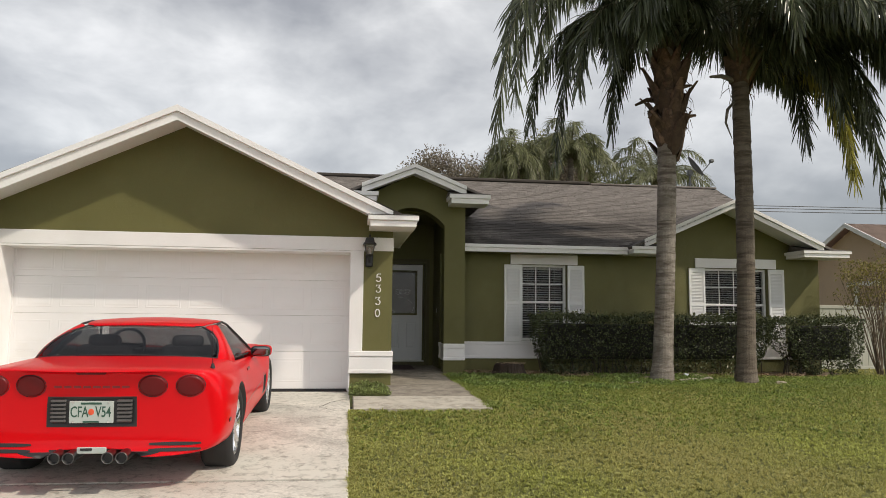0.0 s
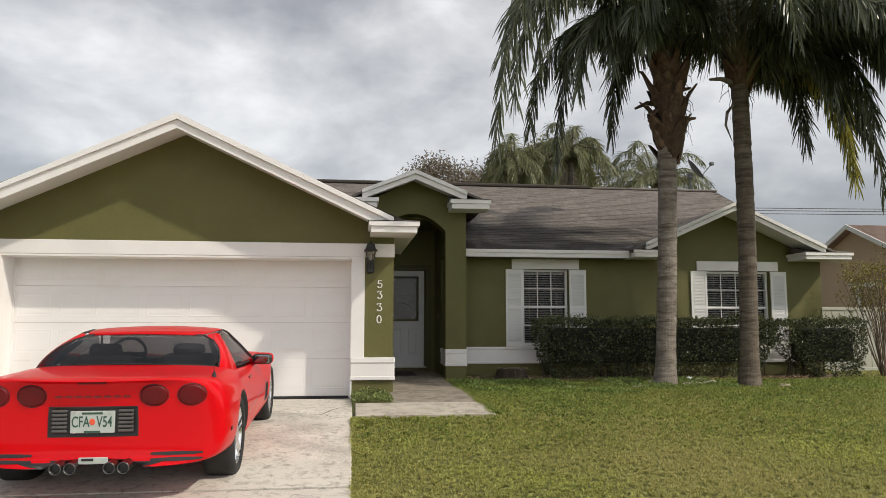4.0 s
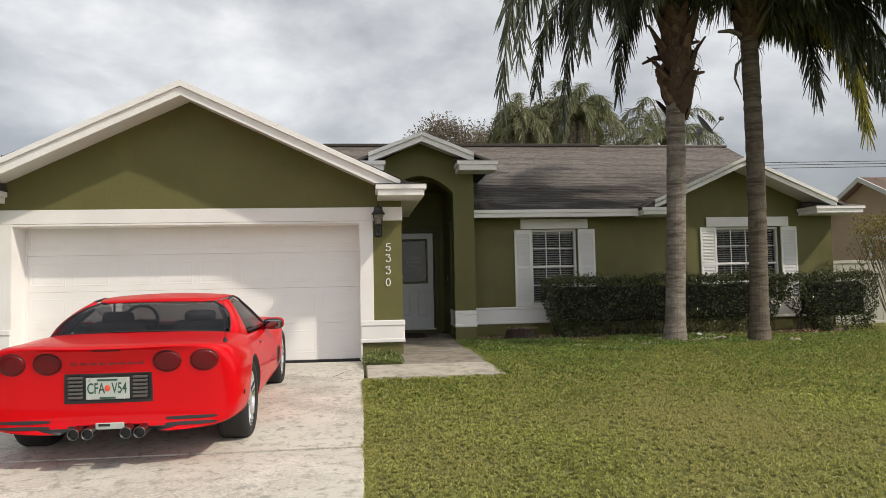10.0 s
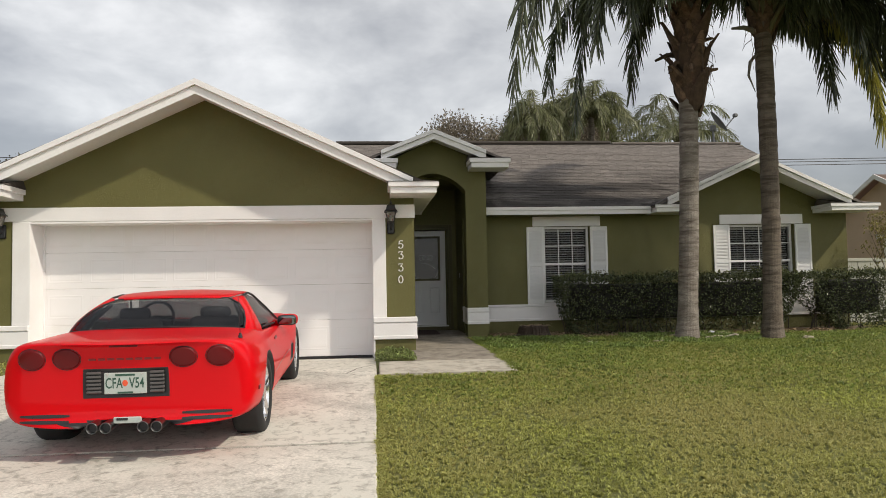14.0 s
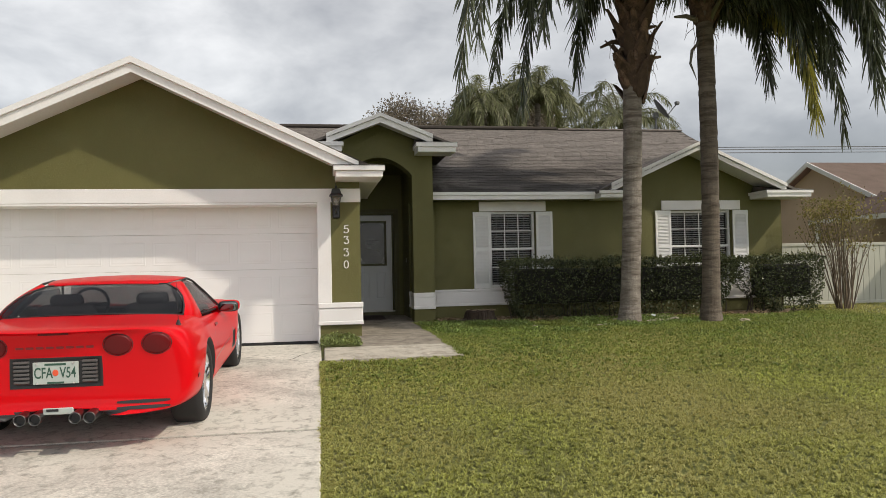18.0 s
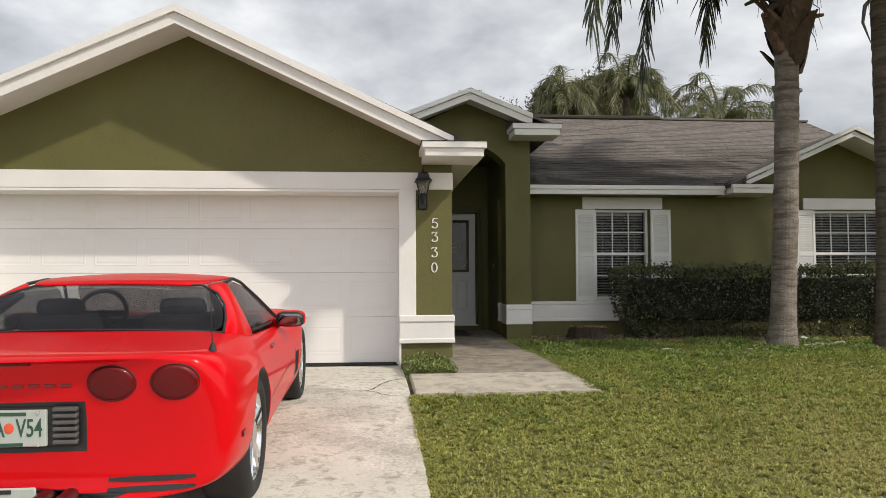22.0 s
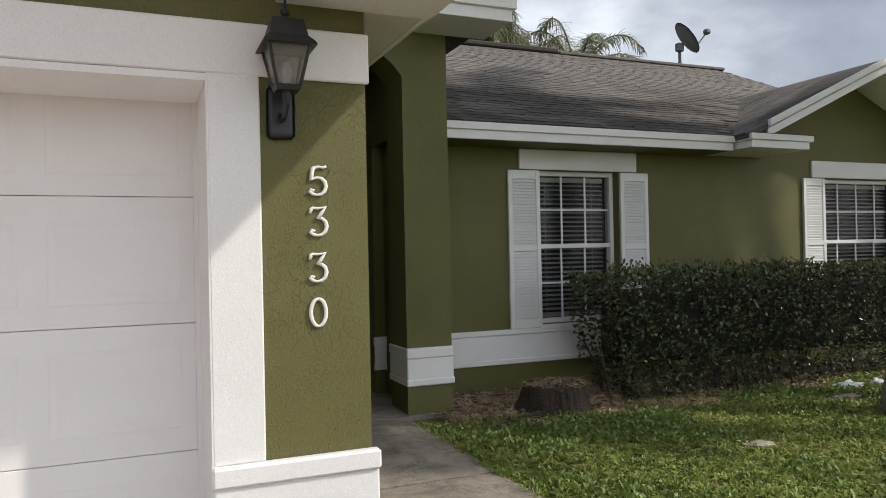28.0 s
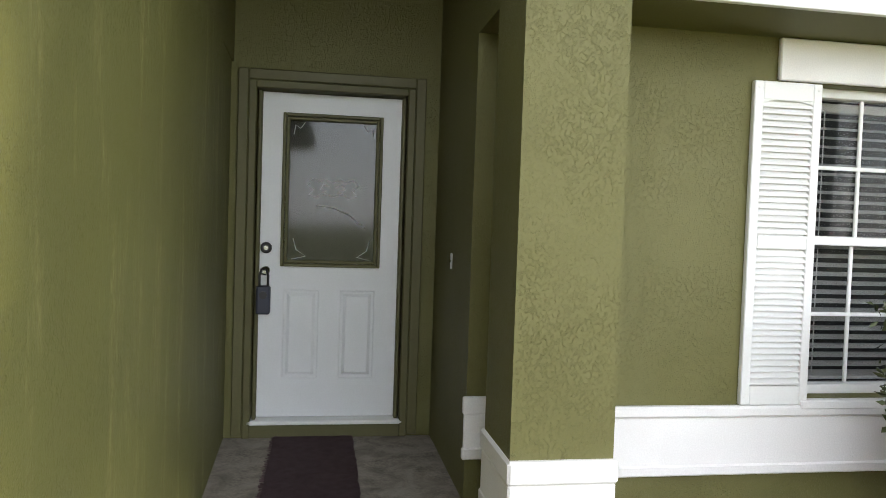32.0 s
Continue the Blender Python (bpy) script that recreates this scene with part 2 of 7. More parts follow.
GREEN = stucco("olive_stucco", (0.125, 0.118, 0.034), (0.165, 0.155, 0.06))
GREEN_RUNS = stucco("streaked_olive_stucco", (0.112, 0.11, 0.026), (0.14, 0.135, 0.045), 0.85, 0.95)
WHITE = stucco("white_stucco", (0.80, 0.785, 0.78), (0.72, 0.695, 0.67), 0.22, 0.0)
WOOD_WHITE = material("white_painted_board", (0.79, 0.78, 0.775), rough=0.5, vary=0.05, scale=3, fine_scale=40, bump=0.12, stain=(0.56, 0.53, 0.50), stain_scale=2.5, spread=(0.62, 0.95))
SOFFIT = material("soffit_board", (0.66, 0.64, 0.60), rough=0.6, vary=0.06, scale=4, bump=0.1)
DOOR_STEEL = material("white_garage_steel", (0.80, 0.785, 0.785), rough=0.42, vary=0.03, scale=2, fine_scale=260, bump=0.08, stain=(0.72, 0.69, 0.66), stain_scale=0.8, spread=(0.5, 0.9))
DOOR_WHITE = material("white_door_paint", (0.72, 0.73, 0.75), rough=0.4, vary=0.03, scale=3, bump=0.05)
CONCRETE = material("worn_concrete", (0.56, 0.53, 0.475), rough=0.85, vary=0.34, scale=2.2, fine_scale=48, bump=0.5, depth=0.006, tint=(0.61, 0.58, 0.515), stain=(0.31, 0.295, 0.255), stain_scale=11.0, spread=(0.50, 0.68))
# same stained walk concrete twice: shade in the first colour, sunlight in the second
CONC_SHADED = material("shaded_grey_concrete", (0.245, 0.215, 0.177), rough=0.88, vary=0.4, scale=9, fine_scale=60, bump=0.5, tint=(0.31, 0.275, 0.228), stain=(0.10, 0.082, 0.065), stain_scale=4.5, spread=(0.46, 0.75))
CONC_SUNLIT = material("sunlit_stained_concrete", (0.43, 0.395, 0.335), rough=0.88, vary=0.4, scale=9, fine_scale=60, bump=0.5, tint=(0.50, 0.46, 0.39), stain=(0.20, 0.175, 0.14), stain_scale=4.5, spread=(0.48, 0.75))
JOINT = material("dark_joint", (0.06, 0.05, 0.04), rough=0.95)
SHINGLE = material("grey_shingle", (0.178, 0.158, 0.144), rough=0.92, vary=0.3, scale=9, fine_scale=120, bump=0.5, stain=(0.045, 0.038, 0.033), stain_scale=1.5, spread=(0.34, 0.54), streak=(0.45, 1.0, 1.0), world_space=True, band=(3.75, 4.25, 0.12), island=0.13)
SHINGLE_ONE = material("grey_shingle_tab", (0.178, 0.158, 0.144), rough=0.92, vary=0.3, scale=9, fine_scale=120, bump=0.5, stain=(0.045, 0.038, 0.033), stain_scale=1.5, spread=(0.34, 0.54), streak=(0.45, 1.0, 1.0), world_space=True, band=(3.75, 4.25, 0.12), rnd=0.13)
UNDERLAY = material("roof_underlay", (0.06, 0.052, 0.046), rough=0.95)
SOIL = material("lawn_soil", (0.15, 0.155, 0.05), rough=0.95, vary=0.3, scale=2.2, fine_scale=60, bump=0.6, depth=0.02, tint=(0.12, 0.135, 0.038), stain=(0.17, 0.15, 0.065), stain_scale=0.9, spread=(0.55, 0.75))
BLACK = material("black_metal", (0.015, 0.015, 0.017), rough=0.4, vary=0.1, bump=0.1)
RUBBER = material("tyre_rubber", (0.018, 0.018, 0.019), rough=0.75, vary=0.15, bump=0.2)
RED = material("red_car_paint", (0.62, 0.002, 0.007), rough=0.4, vary=0.02, scale=1.5, fine_scale=700, bump=0.0, coat=0.4, spec=0.04)
CHROME = material("polished_metal", (0.75, 0.76, 0.78), rough=0.14, metal=1.0, vary=0.03, bump=0)
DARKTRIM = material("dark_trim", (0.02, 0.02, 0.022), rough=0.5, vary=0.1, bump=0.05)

# ---- mesh helpers ----


def part(name, bm, mat, parent=None, label="", smooth=False):
    """Links a bmesh as one mesh object, under a thing or a part."""
    me = bpy.data.meshes.new(name)
    bm.to_mesh(me)
    bm.free()
    if smooth:
        me.polygons.foreach_set("use_smooth", [True] * len(me.polygons))
    me.materials.append(mat)
    ob = new(name, me)
    if parent is not None:
        ob.parent = parent
    if label:
        ob["label"] = label
    return ob


def shape(name, verts, faces, mat, parent=None, label="", smooth=False):
    me = bpy.data.meshes.new(name)
    me.from_pydata([tuple(v) for v in verts], [], faces)
    me.update()
    if smooth:
        me.polygons.foreach_set("use_smooth", [True] * len(me.polygons))
    me.materials.append(mat)
    ob = new(name, me)
    if parent is not None:
        ob.parent = parent
    if label:
        ob["label"] = label
    return ob


def thing(name, at, label, category, group="", kind=""):
    ob = new(name)
    ob.empty_display_size = 0.2
    ob.location = at
    return tagged(ob, label, category, group, kind)


def structure(ob, label, category):
    return tagged(ob, label, category, kind="structure")


def box(x0, x1, y0, y1, z0, z1, bevel=0.0, bm=None, segments=1):
    own = bm is None
    bm = bm or bmesh.new()
    made = bmesh.ops.create_cube(bm, size=1.0)["verts"]
    for v in made:
        v.co = Vector((x0 + (v.co.x + 0.5) * (x1 - x0), y0 + (v.co.y + 0.5) * (y1 - y0), z0 + (v.co.z + 0.5) * (z1 - z0)))
    if bevel:
        edges = list({e for v in made for e in v.link_edges})
        bmesh.ops.bevel(bm, geom=edges, offset=bevel, segments=segments, affect="EDGES", profile=0.5)
    return bm


def tube(points, radii, sides=10, bm=None, caps=True):
    """A round limb along points, with a radius at each."""
    bm = bm or bmesh.new()
    pts = [Vector(p) for p in points]
    rings = []
    side = None
    for i, p in enumerate(pts):
        d = (pts[min(i + 1, len(pts) - 1)] - pts[max(i - 1, 0)]).normalized()
        if side is None:
            side = d.orthogonal().normalized()
        side = (side - d * side.dot(d)).normalized()
        up = d.cross(side)
        r = radii[i] if hasattr(radii, "__len__") else radii
        rings.append([bm.verts.new(p + (side * math.cos(a) + up * math.sin(a)) * r) for a in (2 * math.pi * k / sides for k in range(sides))])
    for a, b in zip(rings, rings[1:]):
        for k in range(sides):
            bm.faces.new((a[k], a[(k + 1) % sides], b[(k + 1) % sides], b[k]))
    if caps:
        bm.faces.new(rings[0][::-1])
        bm.faces.new(rings[-1])
    return bm


def prism(outline, y0, y1, bm=None):
    """An outline in x and z, drawn out from y0 to y1."""
    bm = bm or bmesh.new()
    a = [bm.verts.new((x, y0, z)) for x, z in outline]
    b = [bm.verts.new((x, y1, z)) for x, z in outline]
    n = len(outline)
    for i in range(n):
        bm.faces.new((a[i], a[(i + 1) % n], b[(i + 1) % n], b[i]))
    bm.faces.new(a[::-1])
    bm.faces.new(b)
    bmesh.ops.recalc_face_normals(bm, faces=bm.faces[:])
    return bm


PROFILE_Y = (-30, -4, 0, 4, 6.14, 8.8, 9.5, 10.9, 14.4, 40, 300)
PROFILE_Z = (-0.5, -0.2, 0.02, 0.28, 0.435, 0.638, 0.665, 0.70, 0.70, 0.70, 0.70)


def ground_z(y):
    return float(np.interp(y, PROFILE_Y, PROFILE_Z))


def drive_z(y):
    """The driveway levels out and dips a little before the garage door."""
    return min(ground_z(y), float(np.interp(y, (6.6, 8.8, 9.3, 9.6, 10.2, 11.5), (0.476, 0.609, 0.628, 0.636, 0.633, 0.592))))


# ---- the ground ----
GY, HY = 11.06, 14.38          # garage front, house front
xs = [-400, -120, -40, -16, -10, -7, -4.75, -4.735, -3, -1.5, -0.065, -0.05, 1, 2, 3, 4.5, 6, 8, 10, 13, 18, 40, 120, 400]
ys = [-300, -60, -30, -12, -4] + [i * 0.5 for i in range(-4, 30)] + [16, 20, 26, 40, 70, 120, 200, 400]
gv = [(x, y, ground_z(y) - 0.035 + (0.012 * noise.noise((x * 0.7, y * 0.7, 0)) if -12 < x < 14 and 0 < y < 15 else 0)) for y in ys for x in xs]
w = len(xs)
gf = [(j * w + i, j * w + i + 1, (j + 1) * w + i + 1, (j + 1) * w + i) for j in range(len(ys) - 1) for i in range(w - 1)]
gv = [(x, y, min(z, drive_z(y) - 0.05) if -4.74 < x < -0.06 and 6.4 < y < 16 else z) for x, y, z in gv]
ground = shape("ground", gv, gf, SOIL)
structure(ground, "soil of a mown front lawn sloping gently up to the house", "ground")


def slab(name, x0, x1, y0, y1, mat, parent, label="", lift=0.0, skew=(0, 0), thick=0.12, wave=0.0, level=ground_z):
    """A concrete slab that follows the slope, with eased edges; skew moves its far corners sideways."""
    n = max(2, int((y1 - y0) / 0.35))
    e = 0.012
    bm = bmesh.new()
    rows = []
    for j in range(n + 1):
        f = j / n
        y = y0 + (y1 - y0) * f
        z = level(y) + lift
        a, b = x0 + skew[0] * f, x1 + skew[1] * f
        if wave:
            a += wave * noise.noise((y * 3, 1.3, 0))
            b += wave * noise.noise((y * 3, 7.7, 0))
        drop = e if j in (0, n) else 0
        rows.append([bm.verts.new(p) for p in ((a, y, z - thick), (a, y, z - e - drop), (a + e, y, z - drop), (b - e, y, z - drop), (b, y, z - e - drop), (b, y, z - thick))])
    for r, s in zip(rows, rows[1:]):
        for k in range(5):
            bm.faces.new((r[k], r[k + 1], s[k + 1], s[k]))
    bm.faces.new(rows[0][::-1])
    bm.faces.new(rows[-1])
    return part(name, bm, mat, parent, label)


driveway = thing("driveway", (-2.4, 4, ground_z(4)), "sunlit worn concrete driveway with dark joints and hairline cracks", "driveway", kind="structure")
driveway.matrix_world = Matrix()
LX, RX = -4.75, -0.045
slab("slab", LX, RX, 6.175, 11.04, CONCRETE, driveway, level=drive_z)
slab("slab", -4.94, -0.064, 11.042, 11.50, CONCRETE, driveway, level=drive_z)
slab("slab", LX, RX, 1.6, 6.13, CONCRETE, driveway, level=drive_z)
slab("slab", LX, RX, -3.2, 1.57, CONCRETE, driveway, level=drive_z)
slab("slab", LX - 0.6, RX + 0.5, -9.0, -3.23, CONCRETE, driveway, level=drive_z)
bed = bmesh.new()
for y in (6.15, 1.585, -3.215):
    box(LX, RX, y - 0.03, y + 0.03, ground_z(y) - 0.1, ground_z(y) - 0.022, bm=bed)
part("joint_filler", bed, JOINT, driveway)


def crack(points, width, lift, name="crack"):
    """A hairline crack: a thin dark ribbon that wanders over the slab."""
    bm = bmesh.new()
    left, right = [], []
    n = 26
    for i in range(n + 1):
        f = i / n * (len(points) - 1)
        k = min(int(f), len(points) - 2)
        p = Vector(points[k]).lerp(Vector(points[k + 1]), f - k)
        p += Vector((noise.noise((p.x * 6, p.y * 6, 3)), noise.noise((p.x * 6, p.y * 6, 8)))) * 0.05
        d = (Vector(points[k + 1]) - Vector(points[k])).normalized()
        s = Vector((-d.y, d.x)) * width * (0.4 + 0.6 * abs(noise.noise((i * 0.7, 0, 0))))
        for side, q in ((left, p + s), (right, p - s)):
            side.append(bm.verts.new((q.x, q.y, drive_z(q.y) + lift)))
    for i in range(n):
        bm.faces.new((left[i], right[i], right[i + 1], left[i + 1]))
    return part(name, bm, JOINT, driveway)


crack([(-0.05, 9.97), (-0.21, 9.73), (-0.33, 9.42), (-0.41, 9.16)], 0.012, 0.003)
crack([(-0.41, 9.16), (-0.26, 9.0), (-0.07, 8.88)], 0.008, 0.003)
crack([(-0.41, 9.16), (-0.6, 9.24), (-0.95, 9.33)], 0.005, 0.003)
crack([(-3.05, 6.1), (-3.2, 5.6), (-3.6, 5.2)], 0.006, 0.003)
crack([(-4.6, 7.1), (-4.35, 7.25), (-4.1, 7.2)], 0.006, 0.003)

walkway = thing("walkway", (0, 0, 0), "weathered grey concrete walk leading to the front door", "walkway", kind="structure")
# the near slab takes the sunlit colour, those nearer the house the shaded one
slab("walk_slab", -0.018, 1.64, 8.86, 9.92, CONC_SUNLIT, walkway, skew=(0, -0.025), lift=0.012, wave=0.012)
slab("walk_slab", 0.455, 1.61, 9.945, 12.05, CONC_SHADED, walkway, skew=(0.02, -0.01), lift=0.012, wave=0.012)
slab("walk_slab", 0.48, 1.60, 12.075, 13.66, CONC_SHADED, walkway, skew=(0.0, 0.02), lift=0.012, wave=0.012)
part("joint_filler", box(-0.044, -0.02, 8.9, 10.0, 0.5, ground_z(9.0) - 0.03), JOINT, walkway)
porch_floor = slab("porch_floor", 0.30, 1.95, 13.68, 16.0, CONC_SHADED, None, lift=0.012)
structure(porch_floor, "stained concrete porch floor before the front door", "porch floor")

# ---- the house: walls ----


def plain(name, bm, mat, label, category):
    return structure(part(name, bm, mat), label, category)


G0, G1, GO0, GO1, GTOP = -5.56, 0.535, -4.92, -0.083, 2.675
APEX_X, APEX_Z = -2.5, 4.43
FLOOR = 0.45
bm = bmesh.new()
prism([(G0, FLOOR), (GO0, FLOOR), (GO0, GTOP), (G0, GTOP)], GY, GY + 0.2, bm)
prism([(GO1, FLOOR), (G1, FLOOR), (G1, GTOP), (GO1, GTOP)], GY, GY + 0.2, bm)
prism([(G0, GTOP), (G1, GTOP), (G1, 3.02), (APEX_X, APEX_Z), (G0, 3.02)], GY, GY + 0.2, bm)
plain("wall_garage_front", bm, GREEN, "olive green stucco garage front with a low gable", "wall")
bm = bmesh.new()
lo = [bm.verts.new(p) for p in ((0.335, 11.26, FLOOR), (0.535, 11.26, FLOOR), (0.40, 15.98, FLOOR), (0.2, 15.98, FLOOR))]
hi = [bm.verts.new((v.co.x, v.co.y, 3.0 if i < 2 else 3.0)) for i, v in enumerate(lo)]
for i in range(4):
    bm.faces.new((lo[i], lo[(i + 1) % 4], hi[(i + 1) % 4], hi[i]))
bm.faces.new(hi)
plain("wall_garage_side", bm, GREEN_RUNS, "olive green stucco garage side wall with pale vertical runs", "wall")
plain("wall_garage_far_side", box(G0, G0 + 0.2, 11.26, 21, FLOOR, 3.0), GREEN, "olive green stucco side wall", "wall")

# white trim round the garage opening
trim = bmesh.new()
P = GY - 0.022
box(G0 - 0.01, G1 + 0.012, P, GY, GTOP, 2.875, 0.006, trim)
plain("trim_header", trim, WHITE, "white stucco band over the garage door", "trim")
for a, b, nm in ((-5.16, GO0, "trim_left"), (GO1, 0.111, "trim_right")):
    plain(nm, box(a, b, P, GY, 1.21, GTOP, 0.006), WHITE, "white stucco strip beside the garage door", "trim")
for a, b in ((G0 - 0.02, GO0), (GO1, G1 + 0.02)):
    base = bmesh.new()
    box(a, b, GY - 0.035, GY + 0.0, 0.885, 1.13, 0.008, base)
    box(a - 0.006, b + (0.006 if b > 0 else 0), GY - 0.05, GY, 1.13, 1.21, 0.01, base)
    box(a - 0.006, b + (0.006 if b > 0 else 0), GY - 0.045, GY, 0.885, 0.94, 0.008, base)
    plain("trim_base", base, WHITE, "white stucco base band on the garage pier", "trim")
# reveal of the opening
rev = bmesh.new()
box(GO0 - 0.02, GO0 + 0.003, GY - 0.02, GY + 0.48, 0.52, GTOP, 0, rev)
box(GO1 - 0.003, GO1 + 0.02, GY - 0.02, GY + 0.48, 0.52, GTOP, 0, rev)
plain("trim_reveal", box(GO0 + 0.004, GO1 - 0.004, GY - 0.019, GY + 0.48, GTOP - 0.03, GTOP - 0.003, 0, rev), WHITE, "white reveal of the garage opening", "trim")

# house front wall, with two window openings
W1 = (3.265, 4.19, 1.288, 2.783)
W2 = (7.095, 8.455, 1.282, 2.78)
WY = 14.38                      # front of the gabled wing


def pierced(x0, x1, z0, z1, hole, y0, y1):
    bm = bmesh.new()
    a, b, c, d = hole
    for r in ((x0, a, z0, z1), (b, x1, z0, z1), (a, b, z0, c), (a, b, d, z1)):
        prism([(r[0], r[2]), (r[1], r[2]), (r[1], r[3]), (r[0], r[3])], y0, y1, bm)
    return bm


plain("wall_house_front", pierced(1.9, 6.46, FLOOR, 3.05, W1, HY, HY + 0.2), GREEN, "olive green stucco front wall of the house", "wall")
bm = pierced(6.46, 9.60, FLOOR, 3.05, W2, WY, WY + 0.2)
prism([(5.45, 3.05), (9.60, 3.05), (9.60, 3.09), (7.41, 3.97), (5.45, 3.10)], WY, WY + 0.2, bm)
plain("wall_wing_front", bm, GREEN, "olive green stucco gabled wing", "wall")
plain("wall_house_side", box(9.40, 9.60, WY + 0.2, 23.3, FLOOR, 3.05), GREEN, "olive green stucco side wall", "wall")
plain("wall_house_back", box(G0, 9.52, 23.3, 23.5, FLOOR, 3.05), GREEN, "olive green stucco back wall", "wall")
for a, b, y, nm in ((2.0, 6.46, HY, "trim_sill_band"), (6.46, 9.61, WY, "trim_sill_band_wing")):
    base = bmesh.new()
    box(a, b, y - 0.03, y, 0.934, 1.208, 0.008, base)
    box(a, b, y - 0.045, y, 1.208, 1.26, 0.01, base)
    box(a, b, y - 0.04, y, 0.934, 0.985, 0.008, base)
    plain(nm, base, WHITE, "white stucco band below the windows", "trim")

# porch: arched front, side walls, door wall, ceiling
PX0, PX1 = 0.42, 1.645
outline = [(2.033, 0.5), (2.033, 3.86), (1.04, 4.30), (0.10, 3.86), (0.10, 3.0), (PX0, 3.0), (PX0, 3.42)]
arch = [(PX0 + (PX1 - PX0) * i / 20, 3.42 + 0.33 * math.sin(math.pi * i / 20) ** 0.8) for i in range(1, 20)]
bm = bmesh.new()
prism([(PX1, 0.5), (2.033, 0.5), (2.033, 3.42), (PX1, 3.42)], 13.72, 14.12, bm)
top = [(PX0, 3.42)] + arch + [(PX1, 3.42), (2.033, 3.42), (2.033, 3.93), (1.04, 4.37), (0.10, 3.93), (0.10, 3.42)]
prism(top, 13.72, 14.12, bm)
plain("wall_porch_front", bm, GREEN, "olive green stucco porch front with a low arch", "wall")
plain("wall_porch_side", box(1.68, 1.90, 14.68, 15.98, 0.5, 3.7), GREEN, "olive green stucco porch side wall", "wall")
plain("wall_porch_recess", box(1.78, 1.90, 14.12, 14.68, 0.5, 2.98), GREEN, "olive green stucco recess in the porch wall", "wall")
plain("wall_porch_lintel", box(1.68, 1.90, 14.12, 14.68, 2.98, 3.7), GREEN, "olive green stucco over the porch recess", "wall")
plain("wall_porch_upper", box(0.2, 0.42, 13.6, 15.98, 3.0, 3.7), GREEN, "olive green stucco above the garage eave", "wall")
D0, D1, DZ0, DZ1, DY = 0.568, 1.472, 0.815, 2.843, 15.9
plain("wall_door", pierced(0.2, 1.9, 0.5, 3.7, (D0 - 0.05, D1 + 0.05, 0.70, DZ1 + 0.05), 15.82, 16.05), GREEN, "olive green stucco wall round the front door", "wall")
plain("ceiling_porch", box(0.2, 2.0, 14.12, 16.0, 3.7, 3.74), GREEN, "olive painted porch ceiling", "ceiling")
# added wall behind the door glass; its dark colour stands in for an unlit hall
plain("wall_behind_door", box(0.2, 1.9, 16.9, 17.0, 0.5, 3.7), DARKTRIM, "hall wall behind the door, its dimness put into the colour", "wall")
col = bmesh.new()
box(1.637, 2.040, 13.70, 14.14, 0.93, 1.15, 0.008, col)
box(1.632, 2.046, 13.69, 14.15, 1.15, 1.235, 0.01, col)
box(1.632, 2.046, 13.69, 14.15, 0.93, 0.985, 0.008, col)
plain("trim_column_base", col, WHITE, "white stucco base band on the porch column", "trim")
strip = bmesh.new()
box(1.668, 1.80, 14.655, 14.68, 0.93, 1.15, 0.004, strip)
box(1.66, 1.80, 14.648, 14.68, 1.15, 1.235, 0.006, strip)
box(1.66, 1.80, 14.648, 14.68, 0.93, 0.985, 0.006, strip)
plain("trim_recess_base", strip, WHITE, "white stucco base band in the porch recess", "trim")

# ---- roofs ----


def plate(name, corners, thick, mat, label, category="roof"):
    """A roof plane of four or three corners with thickness below it."""
    bm = bmesh.new()
    c = [Vector(p) for p in corners]
    n = (c[1] - c[0]).cross(c[2] - c[0]).normalized()
    if n.z < 0:
        n = -n
    a = [bm.verts.new(p) for p in c]
    b = [bm.verts.new(p - n * thick) for p in c]
    k = len(c)
    bm.faces.new(a)
    bm.faces.new(b[::-1])
    for i in range(k):
        bm.faces.new((a[i], b[i], b[(i + 1) % k], a[(i + 1) % k]))
    bmesh.ops.recalc_face_normals(bm, faces=bm.faces[:])
    return structure(part(name, bm, mat), label, category)


EAVE_Y, EAVE_Z, RIDGE_Y, RIDGE_Z = 13.93, 3.13, 18.5, 5.235
GE0, GE1, GEZ, GRZ, GRY = -5.87, 0.84, 3.10, 4.56, 10.49
plate("roof_garage_right", [(GE1, GRY, GEZ - 0.03), (GE1, 13.7, GEZ - 0.03), (0.3, 13.7, GEZ + 0.206), (0.3, 17.0, GEZ + 0.206), (APEX_X, 17.0, GRZ), (APEX_X, GRY, GRZ)], 0.05, SHINGLE, "grey shingled garage roof")
plate("roof_garage_left", [(APEX_X, GRY, GRZ), (APEX_X, 17.0, GRZ), (GE0, 17.0, GEZ - 0.03), (GE0, GRY, GEZ - 0.03)], 0.05, SHINGLE, "grey shingled garage roof")
plate("roof_main_front", [(1.9, EAVE_Y, EAVE_Z), (5.28, EAVE_Y, EAVE_Z), (5.97, 14.53, EAVE_Z + 0.276), (8.75, 14.53, EAVE_Z + 0.276), (9.5, 14.05, EAVE_Z + 0.055), (9.5, RIDGE_Y, RIDGE_Z), (-6.0, RIDGE_Y, RIDGE_Z), (-4.0, 16.6, 4.36), (0.0, 16.6, 4.36), (1.9, 16.2, 4.175)], 0.05, UNDERLAY, "grey shingled main roof with dark weathering streaks")
plate("roof_main_back", [(-6.0, RIDGE_Y, RIDGE_Z), (9.5, RIDGE_Y, RIDGE_Z), (9.5, 23.1, EAVE_Z), (-6.0, 23.1, EAVE_Z)], 0.05, UNDERLAY, "grey shingled back slope")
bm = prism([(14.2, 3.0), (23.0, 3.0), (RIDGE_Y, RIDGE_Z - 0.08)], 9.2, 9.35)
